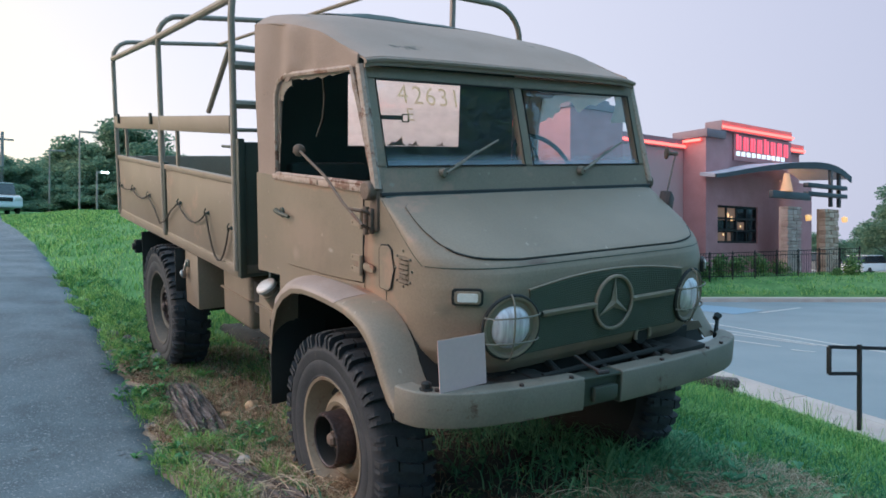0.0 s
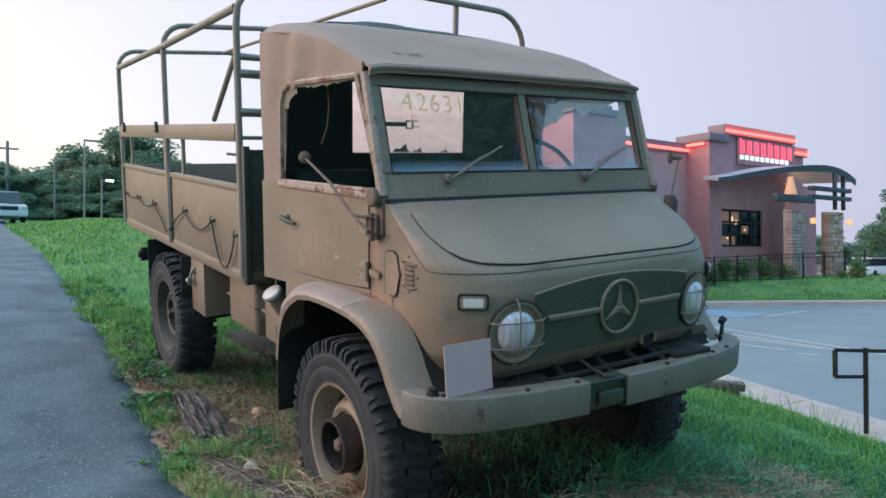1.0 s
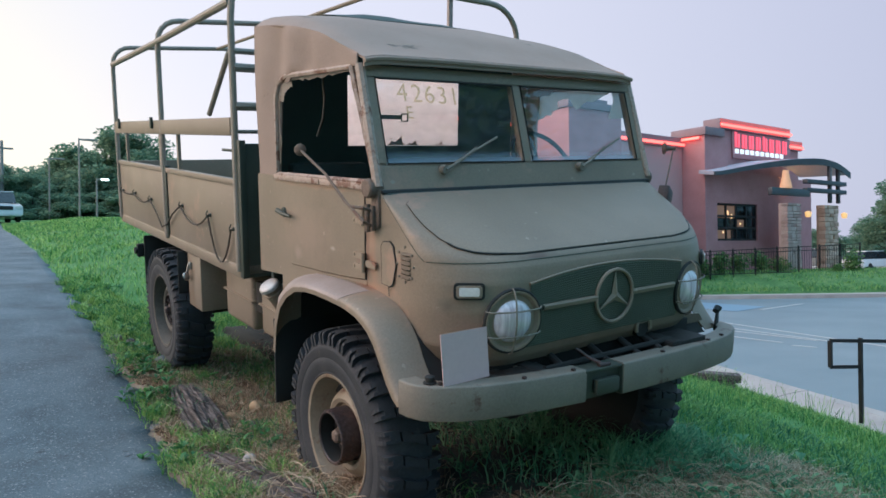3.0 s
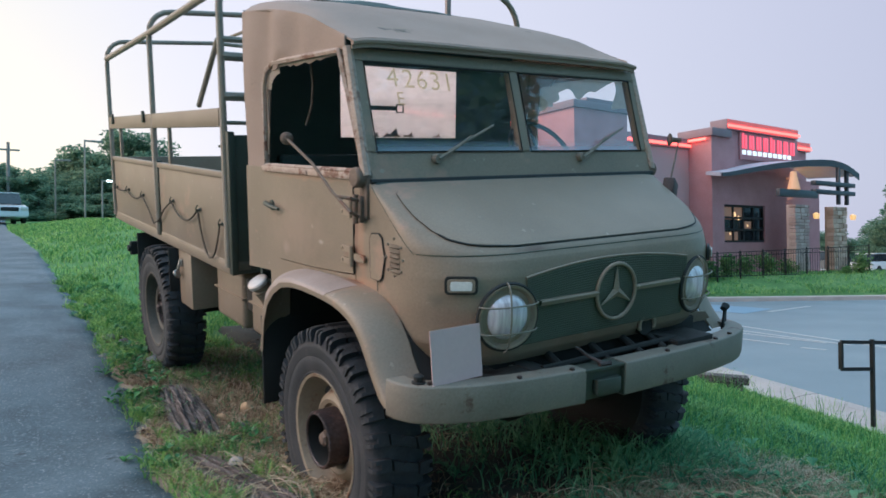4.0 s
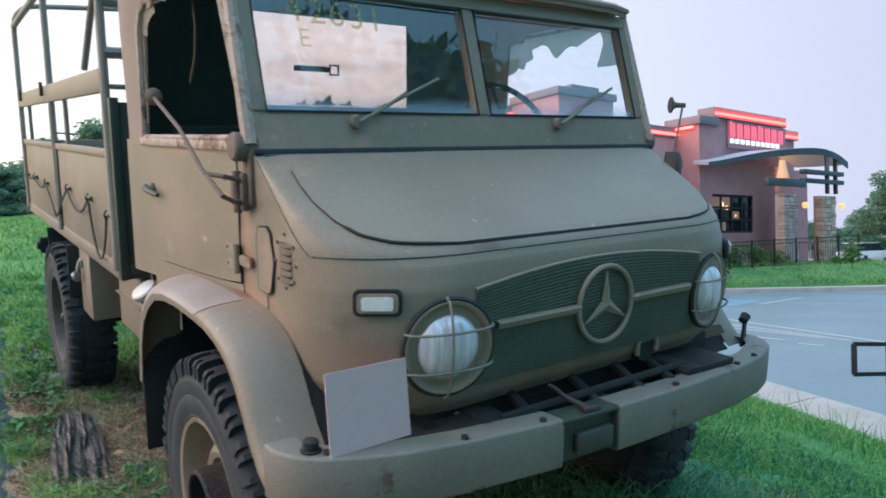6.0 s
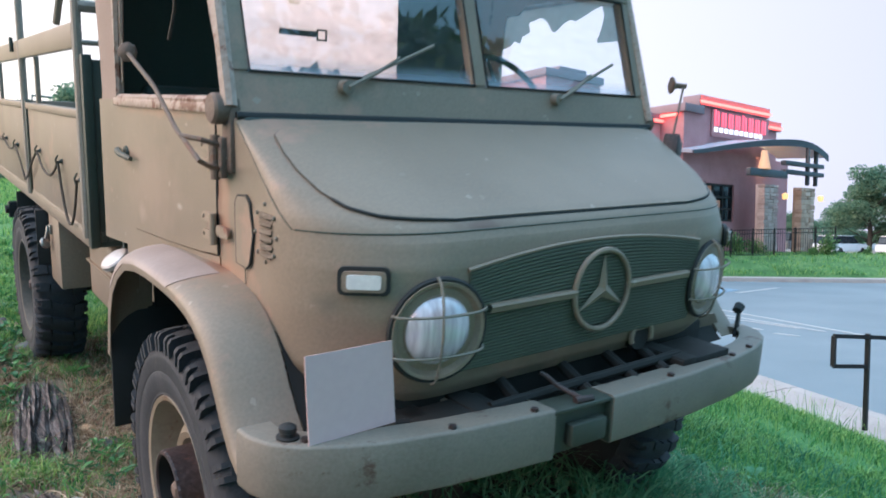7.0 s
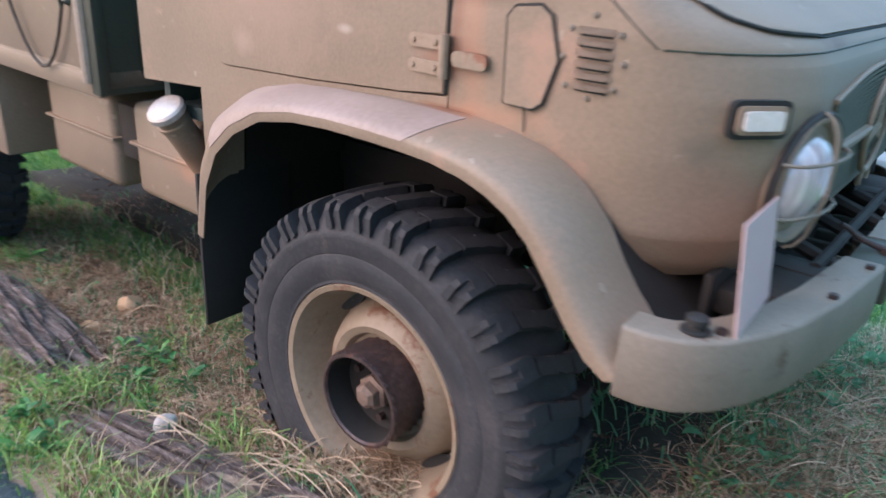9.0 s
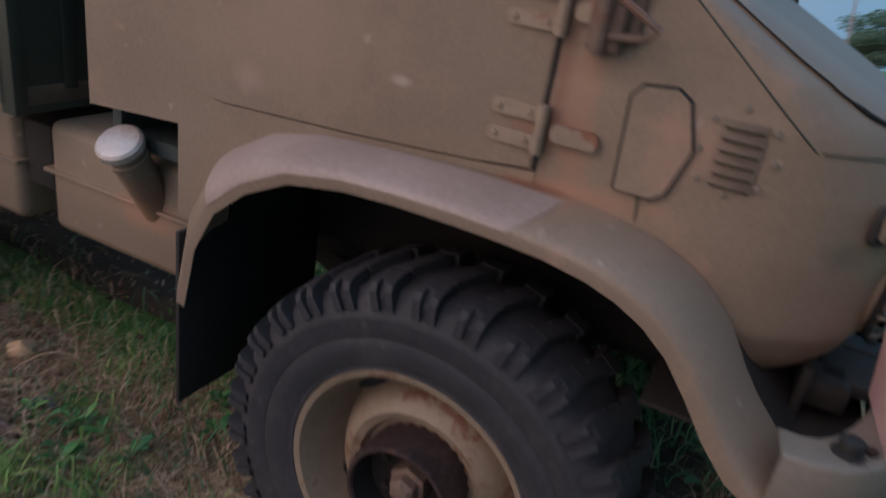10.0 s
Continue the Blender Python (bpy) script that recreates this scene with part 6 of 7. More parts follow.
                part("stone", b, stone, pier)
                x = xe
            z += h
    for x, z in ((30.2, 2.75), (33.6, 2.75)):
        b = bmesh.new()
        lathe(b, [(0.02, 0.22), (0.15, 0.16), (0.13, 0.0), (0.10, -0.07), (0.001, -0.07)], 8, Matrix.Translation((x, 13.9, z)))
        part("lantern", b, AMBER, b0, "glowing amber entrance lantern")
    b = bmesh.new()
    lathe(b, [(0.05, 0.1), (0.22, 0.0), (0.001, -0.02)], 12, Matrix.Translation((32.5, 16.55, 4.0)))
    part("lantern", b, WARM, b0, "glowing amber uplight")
    # added glowing cone in place of the warm-lit patch above the beam
    b = bmesh.new()
    lathe(b, [(0.001, 0.80), (0.12, 0.80), (0.17, 0.45), (0.27, 0.0), (0.001, 0.0)], 16, Matrix.Translation((28.50, 14.0, 3.96)))
    part("lantern", b, AMBER_PATCH, b0, "glowing cone standing for amber light under the awning")
    # door recess
    blk("entrance", 30.4, 31.6, 15.2, 15.3, base, 3.2, DARK_GLASS)
    return b0


building()
up = new("entrance_uplight", bpy.data.lights.new("entrance_uplight", "POINT"))
up.data.energy, up.data.color, up.data.shadow_soft_size = 22, (1.0, 0.55, 0.2), 0.08
up.location = (32.5, 16.55, 4.15)
# far island of lawn before the restaurant
bm = bmesh.new()
ISL = ((21.2, 13.2), (0.819, -0.574))          # a point and the direction of the island's front edge
def isl_pt(s, d):
    return (ISL[0][0] + ISL[1][0] * s - ISL[1][1] * d, ISL[0][1] + ISL[1][1] * s + ISL[1][0] * d)


slab(bm, [isl_pt(-14, -0.35), isl_pt(7, -0.35), isl_pt(30, -0.2), isl_pt(30, 3.0), isl_pt(70, 6.0), isl_pt(70, 40), isl_pt(-14, 40)], -0.5, Matrix.Translation((0, 0, LOT_Z + 0.14)))
single("kerb_island", bm, CONCRETE, "concrete kerb of the lawn island", "kerb", kind="structure")
def island_z(x, y):
    dx, dy = x - ISL[0][0], y - ISL[0][1]
    return LOT_Z + 0.15 + 0.72 * smoothstep(-0.5, 3.4, -dx * ISL[1][1] + dy * ISL[1][0])
bm = bmesh.new()
rows = []
for i in range(40):
    s = -14 + 44 * i / 39
    row = []
    for j in range(16):
        d = 0.35 + 0.25 * noise.noise((s * 0.7, 1, 5)) + (6.0 * (j / 15) if j else 0)
        x, y = isl_pt(s, d)
        row.append((x, y, island_z(x, y) + 0.02 + 0.05 * noise.noise((s * 1.3, d * 1.7, 2)) if j else LOT_Z + 0.10))
    rows.append(row)
grid(bm, rows)
single("lawn_island", bm, LAWN_FAR, "mown lawn island before the restaurant", "lawn", kind="structure", sharp=3)

# ---- iron fence before the restaurant ----
fence = thing("iron_fence", "black iron fence with thin upright bars", "fence")
FA, FB = Vector((22.0, 14.55, 0.14)), Vector((30.4, 11.75, 0.12))
def fence_pt(f, z):
    p = FA.lerp(FB, f)
    return Vector((p.x, p.y, p.z + z * (1 + 0.3 * f)))


for i in range(9):
    bm = bmesh.new()
    tube(bm, [fence_pt(i / 8, -0.35), fence_pt(i / 8, 1.06)], 0.028, 4)
    part("post", bm, IRON, fence)
for z in (0.10, 0.86, 1.0):
    bm = bmesh.new()
    tube(bm, [fence_pt(0, z), fence_pt(1, z)], 0.020, 4)
    part("rail", bm, IRON, fence)
for i in range(72):
    bm = bmesh.new()
    tube(bm, [fence_pt((i + 0.5) / 72, 0.1), fence_pt((i + 0.5) / 72, 1.0)], 0.009, 4)
    part("baluster", bm, IRON, fence)

# ---- handrail at the lawn's edge ----
rail = thing("handrail", "black square-tube handrail at the edge of the lawn", "handrail")
RB = Vector((5.41, 0.485, -0.55))
def rail_bar(p, q, name):
    b = bmesh.new()
    d = (Vector(q) - Vector(p))
    tube(b, [p, q], 0.026, 4)
    part(name, b, IRON, rail)


rd = Vector((0.815, -0.579, 0)) * 0.32
zt, zl = 0.325, 0.045
rail_bar(RB, RB + Vector((0, 0, 0.90)), "post")
rail_bar((RB.x - rd.x, RB.y - rd.y, zt), (RB.x + rd.x * 5, RB.y + rd.y * 5, zt - 0.05), "top_bar")
rail_bar((RB.x - rd.x, RB.y - rd.y, zl), (RB.x, RB.y, zl), "lower_bar")
rail_bar((RB.x - rd.x, RB.y - rd.y, zt), (RB.x - rd.x, RB.y - rd.y, zl), "end_bar")
rail_bar((RB.x + rd.x * 3.5, RB.y + rd.y * 3.5, -0.6), (RB.x + rd.x * 3.5, RB.y + rd.y * 3.5, zt), "post")

# ---- timber block at the lawn's edge ----
block = thing("timber_block", "dark weathered timber beam on a short post at the lawn's edge", "timber", pose(5.10, 1.98, -0.235, 0, 3, -52))
bm = bmesh.new()
box(bm, -0.30, 0.26, -0.10, 0.10, -0.035, 0.055, 0.012)
part("beam", bm, WOOD, block)
bm = bmesh.new()
box(bm, 0.02, 0.20, -0.085, 0.085, -0.40, -0.036, 0.010)
part("post", bm, WOOD, block)

# ---- street lamps ----
def lamp(x, y, z, h, arm, lit, label):
    t = thing("street_lamp", label, "street lamp", pose(x, y, z), group="street lamps beyond the lawn")
    b = bmesh.new()
    tube(b, [(0, 0, -0.5), (0, 0, h)], [0.06, 0.045], 8)
    part("pole", b, POLE, t)
    b = bmesh.new()
    box(b, 0, arm * 0.5, -0.05, 0.05, h - 0.12, h - 0.02)
    part("arm", b, POLE, t)
    b = bmesh.new()
    box(b, arm * 0.35, arm, -0.13, 0.13, h - 0.12, h - 0.01, 0.02)
    part("lamp_head", b, LAMP_ON if lit else POLE, t)


lamp(4.80, 46.9, 3.2, 5.6, 1.05, False, "tall unlit street lamp on a square arm")
lamp(3.70, 52.0, 3.6, 4.5, 0.95, False, "unlit street lamp among the trees")
lamp(5.70, 46.3, 3.0, 3.25, 0.7, True, "short street lamp with a lit head")
lamp(63.0, 40.0, -0.6, 7.5, 1.0, False, "distant street lamp beyond the parking lot")
lamp(36.0, -2.0, -0.6, 7.0, 1.0, False, "street lamp in the parking lot")
bm = bmesh.new()
tube(bm, [(0, 0, 0), (0, 0, 6.2)], [0.14, 0.10], 8)
box(bm, -0.7, 0.7, -0.05, 0.05, 5.6, 5.72)
single("utility_pole", bm, POLE, "wooden utility pole with a crossarm beyond the hill", "utility pole", m=pose(1.2, 56.0, 3.4))

# ---- cars ----
def car(x, y, z, yaw, paint, label, tall=1.5, long=4.5, group="parked cars"):
    t = thing("car", label, "car", pose(x, y, z, 0, 0, yaw), group=group)
    w = 0.9
    def prof(pts, half):
        b = bmesh.new()
        slab(b, pts, 2 * half, Matrix.Translation((-half, 0, 0)) @ Matrix(((0, 0, 1, 0), (1, 0, 0, 0), (0, 1, 0, 0), (0, 0, 0, 1))))
        bmesh.ops.bevel(b, geom=list(b.edges), offset=0.06, segments=2, affect="EDGES")
        return b
    L = long / 2
    hood = tall * 0.60
    part("body", prof([(-L, 0.30), (L, 0.30), (L, hood * 0.95), (L * 0.9, hood), (-L * 0.55, hood), (-L * 0.95, hood * 0.86), (-L, 0.6)], w), paint, t)
    part("cabin", prof([(-L * 0.52, hood), (L * 0.92, hood), (L * 0.78, tall * 0.96), (L * 0.6, tall), (-L * 0.18, tall)], w - 0.1), DARK_GLASS, t, "dark windows")
    b = bmesh.new()
    box(b, -w + 0.12, w - 0.12, -L * 0.2, L * 0.74, tall - 0.03, tall + 0.03, 0.02)
    part("roof", b, paint, t)
    for sx in (-1, 1):
        for yy in (-L * 0.62, L * 0.60):
            b = bmesh.new()
            lathe(b, [(0.001, 0.1), (0.2, 0.11), (0.33, 0.09), (0.34, 0.0), (0.33, -0.1)], 18, Matrix.Translation((sx * (w - 0.1), yy, 0.34)) @ pose(0, 0, 0, 0, 90 * sx, 0))
            part("wheel", b, BLACK, t)
        b = bmesh.new()
        box(b, sx * 0.70 - 0.16, sx * 0.70 + 0.16, -L - 0.01, -L + 0.05, hood * 0.66, hood * 0.82, 0.02)
        part("headlight", b, LAMP_WHITE, t)
    b = bmesh.new()
    box(b, -0.42, 0.42, -L - 0.012, -L + 0.05, hood * 0.60, hood * 0.80, 0.01)
    part("front_grille", b, BLACK, t)
    return t


car(0.15, 44.0, ground_z(0.15, 44.0), 6, CAR_WHITE, "white off-road car coming over the hill crest", 1.75, 4.6, "cars")
car(57.0, 23.0, -0.6, 80, CAR_WHITE, "white car parked beyond the restaurant")
car(60.0, 19.8, -0.6, 85, CAR_WHITE, "white car parked beyond the restaurant")
car(58.5, 27.2, -0.6, 80, CAR_GREY, "dark grey car parked beyond the restaurant", 1.7)
car(44.0, 5.0, -0.6, 30, CAR_RED, "dark red car parked in the lot", 1.6)
car(48.0, 3.5, -0.6, 30, CAR_GREY, "grey car parked in the lot")
car(52.0, 8.5, -0.6, 30, CAR_WHITE, "white car parked in the lot")

# ---- trees ----
def leaf_cloud(b, centre, rad, n, size, rnd):
    for _ in range(n):
        d = Vector((rnd.gauss(0, 1), rnd.gauss(0, 1), rnd.gauss(0, 1))).normalized()
        r = rnd.random() ** 0.45
        p = Vector(centre) + Vector((d.x * rad[0] * r, d.y * rad[1] * r, d.z * rad[2] * r))
        u = Vector((rnd.gauss(0, 1), rnd.gauss(0, 1), rnd.gauss(0, 0.6))).normalized()
        v = u.orthogonal().normalized()
        v = Matrix.Rotation(rnd.uniform(0, 6.28), 3, u) @ v
        s = size * rnd.uniform(0.6, 1.3)
        q = [p - u * s, p + v * s * 0.55, p + u * s, p - v * s * 0.55]
        b.faces.new([b.verts.new(c) for c in q])


def tree_parts(seed, h, wide, leaves, size, mat, low=0.25):
    rnd = random.Random(seed)
    tb = bmesh.new()
    tops = []
    tube(tb, [(0, 0, -0.4), (0.05 * h * 0.2, 0, h * 0.25), (0, 0.03 * h * 0.2, h * 0.55), (0.02, 0, h * 0.85)], [0.030 * h, 0.024 * h, 0.015 * h, 0.004 * h], 8)
    for k in range(9):
        a = k * 2.4 + rnd.uniform(-0.4, 0.4)
        z0 = h * (low + 0.05 + 0.055 * k)
        ln = wide * rnd.uniform(0.55, 0.95) * (1.0 - 0.05 * k)
        end = Vector((math.cos(a) * ln, math.sin(a) * ln, z0 + h * rnd.uniform(0.10, 0.22)))
        tube(tb, [(0, 0, z0), end * 0.5 + Vector((0, 0, z0 * 0.5)), end], [0.010 * h, 0.006 * h, 0.002 * h], 6)
        tops.append(end)
    lb = bmesh.new()
    for e2 in tops:
        for _ in range(3):
            c = e2 + Vector((rnd.uniform(-1, 1), rnd.uniform(-1, 1), rnd.uniform(-0.7, 0.8))) * wide * 0.28
            s = wide * rnd.uniform(0.22, 0.42)
            leaf_cloud(lb, c, (s, s, s * 0.75), leaves // 36, size, rnd)
    for _ in range(9):
        c = Vector((rnd.uniform(-0.4, 0.4) * wide, rnd.uniform(-0.4, 0.4) * wide, h * rnd.uniform(0.55, 0.93)))
        s = wide * rnd.uniform(0.25, 0.4)
        leaf_cloud(lb, c, (s, s, s * 0.8), leaves // 36, size, rnd)
    return mesh_of("trunk", tb, BARK, 0.9), mesh_of("crown", lb, mat, 3)


TREES = [tree_parts(3 + i, 8.0, 3.4, 17000, 0.135, LEAF_HAZY, 0.05) for i in range(3)]
NEAR_TREES = [tree_parts(23 + i, 9.0, 3.6, 6500, 0.20, LEAF, 0.15) for i in range(2)]


def tree(x, y, z, scale, yaw, kind, label, wide=1.0, group="trees"):
    t = thing("tree", label, "tree", pose(x, y, z, 0, 0, yaw) @ Matrix.Diagonal((scale * wide, scale * wide, scale, 1)), group=group)
    for nm, me in zip(("trunk", "crown"), kind):
        ob = new(nm, me)
        ob.parent = t


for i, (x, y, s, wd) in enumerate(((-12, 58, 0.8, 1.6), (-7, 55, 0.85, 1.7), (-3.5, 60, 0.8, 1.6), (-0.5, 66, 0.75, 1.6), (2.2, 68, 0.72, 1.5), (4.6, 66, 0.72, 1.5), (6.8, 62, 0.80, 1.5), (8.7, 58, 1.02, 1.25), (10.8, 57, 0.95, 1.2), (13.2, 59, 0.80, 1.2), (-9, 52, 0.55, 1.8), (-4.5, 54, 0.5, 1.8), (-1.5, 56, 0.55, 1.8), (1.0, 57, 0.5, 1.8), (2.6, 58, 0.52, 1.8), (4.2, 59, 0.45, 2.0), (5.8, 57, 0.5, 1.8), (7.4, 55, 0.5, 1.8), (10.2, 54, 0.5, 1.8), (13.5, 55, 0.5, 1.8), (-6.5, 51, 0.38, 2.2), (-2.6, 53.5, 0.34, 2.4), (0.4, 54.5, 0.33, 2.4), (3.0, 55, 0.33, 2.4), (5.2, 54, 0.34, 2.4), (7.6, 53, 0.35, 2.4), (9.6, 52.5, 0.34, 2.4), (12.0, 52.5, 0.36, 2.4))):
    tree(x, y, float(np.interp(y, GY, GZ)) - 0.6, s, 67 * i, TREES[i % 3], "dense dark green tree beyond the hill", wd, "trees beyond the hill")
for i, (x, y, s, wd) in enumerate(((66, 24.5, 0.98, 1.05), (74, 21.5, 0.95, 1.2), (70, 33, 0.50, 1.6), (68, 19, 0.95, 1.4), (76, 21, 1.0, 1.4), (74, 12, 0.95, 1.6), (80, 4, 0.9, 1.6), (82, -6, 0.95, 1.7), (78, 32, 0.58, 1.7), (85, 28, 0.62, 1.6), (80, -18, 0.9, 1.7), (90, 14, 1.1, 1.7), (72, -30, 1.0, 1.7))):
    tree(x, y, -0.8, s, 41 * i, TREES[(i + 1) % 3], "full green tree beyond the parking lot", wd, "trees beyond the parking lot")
for i, (x, y, s) in enumerate(((-2.0, -17, 1.0), (8.0, -13.0, 1.40), (12.6, -13.4, 0.52), (14.6, -13.0, 0.45), (-8, -20, 1.1), (-16, -8, 1.0), (-17, 4, 1.1))):
    tree(x, y, float(np.interp(y, GY, GZ)) - 0.3, s, 53 * i, NEAR_TREES[i % 2], "leafy tree behind the path", 0.80 if i == 1 else 1.0, "trees round the path")

# ---- shrubs before the restaurant ----
for i, (x, y, s) in enumerate(((23.2, 14.7, 0.34), (24.2, 14.5, 0.36), (25.2, 14.3, 0.33), (26.2, 14.0, 0.36), (27.2, 13.6, 0.28), (29.6, 11.6, 0.36), (28.6, 11.9, 0.18), (31.5, 10.9, 0.16))):
    rnd = random.Random(70 + i)
    bm = bmesh.new()
    for k in range(5):
        leaf_cloud(bm, (rnd.uniform(-0.4, 0.4), rnd.uniform(-0.2, 0.2), rnd.uniform(0.3, 0.9)), (0.5, 0.45, 0.5), 130, 0.09, rnd)
    tube(bm, [(0, 0, 0), (0.02, 0, 0.5)], 0.03, 6)
    single("shrub", bm, SHRUB, "clipped green shrub by the restaurant fence", "shrub", group="shrubs", sharp=3, m=pose(x, y, island_z(x, y), 0, 0, 30 * i) @ Matrix.Diagonal((s * 2, s * 2, s * 2, 1)))
# ---- logs and stones beside the path ----
def log(p, q, r, label, seed):
    """A rotten timber, split lengthwise into ragged strands."""
    p, q = Vector(p), Vector(q)
    d = q - p
    rnd = random.Random(seed)
    side_v = d.cross(Vector((0, 0, 1))).normalized()
    upv = side_v.cross(d).normalized()
    t = thing("log", label, "log", pose(*p), group="rotting logs")
    p = Vector((0, 0, 0))
    def strand(name, f0, f1, off, lift, w, h, twist):
        b = bmesh.new()
        rows = []
        for i in range(13):
            g = i / 12
            f = f0 + (f1 - f0) * g
            thin = 0.25 + 0.75 * min(1.0, min(g, 1 - g) / 0.22)
            bend = 0.010 * noise.noise((f * 4, off * 40, seed)) + 0.004 * noise.noise((f * 14, off * 60, seed))
            c = p + d * f + side_v * (off + bend + twist * (g - 0.5)) + upv * (lift + 0.010 * noise.noise((f * 5, off * 30, seed + 7)))
            ring = [(-1, -1), (-0.9, 0.5), (-0.2, 1.0), (0.7, 0.7), (1, -0.2), (0.6, -1)]
            rows.append([c + side_v * (a * w * thin * (1 + 0.25 * noise.noise((f * 11, k, off * 50)))) + upv * (e2 * h * thin) for k, (a, e2) in enumerate(ring)])
        vs = grid(b, rows, closed=True)
        b.faces.new(vs[0])
        b.faces.new(vs[-1])
        part(name, b, WOOD, t)
    for i in range(34):
        off = rnd.uniform(-1, 1)
        dome = math.sqrt(max(0.05, 1 - off * off))
        f0 = max(0.0, rnd.uniform(-0.35, 0.55))
        f1 = min(1.0, f0 + rnd.uniform(0.3, 0.9))
        strand("splinter", f0, f1, off * r, r * 0.55 * dome * rnd.uniform(0.35, 1.05) - 0.02, rnd.uniform(0.006, 0.016), rnd.uniform(0.008, 0.022), rnd.uniform(-0.02, 0.02))
    for k in (-0.5, 0.0, 0.5):
        strand("heartwood", 0.02, 0.98, k * r, -0.01, r * 0.34, r * 0.40, 0.0)


log((-1.04, 2.36, 0.315), (-1.18, 1.22, 0.228), 0.125, "split grey-brown rotting log in the grass", 3)
log((-1.27, 0.92, 0.175), (-1.15, -0.34, 0.165), 0.125, "weathered split timber half sunk in dry grass", 8)


def pebble(x, y, r, label, seed, lift=0.4, mat=None):
    b = bmesh.new()
    rows = []
    for i in range(7):
        th = math.pi * (i + 0.02) / 6.05
        rows.append([Vector((math.sin(th) * math.cos(a), math.sin(th) * math.sin(a) * 0.85, math.cos(th) * 0.7)) * r * (1 + 0.38 * noise.noise((math.cos(a) * 2 + seed, math.sin(a) * 2, i * 0.5))) for a in (2 * math.pi * j / 10 for j in range(10))])
    grid(b, rows, closed=True)
    single("stone", b, mat or STONE, label, "stone", group="stones", sharp=1.0, m=pose(x, y, ground_z(x, y) + r * lift, 0, 0, 40 * seed))


pebble(-1.165, 0.645, 0.040, "small pale stone on the dry grass", 1, 1.6, STONE_PALE)
pebble(-0.735, 1.67, 0.062, "tan stone in the grass", 2, 1.0, STONE_TAN)
pebble(-0.93, 1.60, 0.052, "tan stone in the grass", 3, 0.8, STONE_TAN)
pebble(-0.90, 1.33, 0.060, "flat grey stone in dead grass", 4, 0.6)
pebble(-1.16, 4.15, 0.060, "flat grey stone at the path's edge", 5, 0.6)
pebble(-1.06, 4.02, 0.045, "grey stone at the path's edge", 6, 0.6)
pebble(-1.02, 3.05, 0.070, "grey stone at the path's edge", 7, 0.7)
pebble(-1.40, 1.62, 0.050, "grey stone at the path's edge", 8, 0.5)
pebble(-1.46, 1.18, 0.040, "grey stone at the path's edge", 9, 0.5)
for i in range(44):
    rnd = random.Random(200 + i)
    y = rnd.uniform(-0.3, 6.5)
    x = path_edge(y) + rnd.uniform(-0.02, 0.22)
    pebble(x, y, rnd.uniform(0.014, 0.045), "grey stone at the path's crumbled edge", 10 + i)

# ---- the bare, thatched strip between path and wheels ----
bm = bmesh.new()
rows = []
for i in range(60):
    y = -1.6 + 5.6 * i / 59
    xa = path_edge(y) + 0.02
    xb = -0.45 + 0.30 * noise.noise((y * 1.2, 2, 2)) - 0.5 * smoothstep(1.8, 4.0, y)
    xa -= 0.10
    rows.append([(xa + (xb - xa) * j / 14, y, ground_z(xa + (xb - xa) * j / 14, y) + (0.034 + 0.03 * noise.noise((j * 0.5, y * 2, 6)) if 1 < j < 14 and 0 < i < 59 else (0.012 if j < 2 else -0.03))) for j in range(15)])
grid(bm, rows)
single("bare_ground", bm, THATCH, "bare brown earth and dead thatch between path and wheels", "ground", kind="structure", sharp=3)

bm = bmesh.new()
rows = []
for i in range(24):
    f = i / 23
    y = -1.42 + 0.84 * f
    half = 0.95 * math.sin(math.pi * (0.08 + 0.84 * f)) ** 0.5 + 0.15 * noise.noise((f * 4, 3, 7))
    rows.append([(0.30 + half * u, y + 0.10 * noise.noise((u * 2, f * 3, 4)), ground_z(0.30 + half * u, y) + (0.036 + 0.03 * noise.noise((u * 5, f * 5, 6)) if 0 < i < 23 and abs(u) < 0.99 else -0.03)) for u in (-1 + k / 8 for k in range(17))])
grid(bm, rows)
single("bare_ground", bm, THATCH, "patch of dead grass before the truck's nose", "ground", kind="structure", sharp=3)
# earth without grass under the truck; the truck's shade is painted into it
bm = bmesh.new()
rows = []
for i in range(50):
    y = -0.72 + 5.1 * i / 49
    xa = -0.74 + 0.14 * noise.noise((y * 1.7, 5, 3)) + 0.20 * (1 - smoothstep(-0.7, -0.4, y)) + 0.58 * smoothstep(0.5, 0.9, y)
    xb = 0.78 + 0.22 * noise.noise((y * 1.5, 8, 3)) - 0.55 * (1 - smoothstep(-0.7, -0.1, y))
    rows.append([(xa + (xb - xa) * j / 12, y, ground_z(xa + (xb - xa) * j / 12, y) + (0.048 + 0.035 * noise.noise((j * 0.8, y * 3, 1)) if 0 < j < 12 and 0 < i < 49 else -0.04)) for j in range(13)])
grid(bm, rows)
single("bare_ground", bm, SHADED_SOIL, "bare earth under the truck with its shade in the colour", "ground", kind="structure", sharp=3)

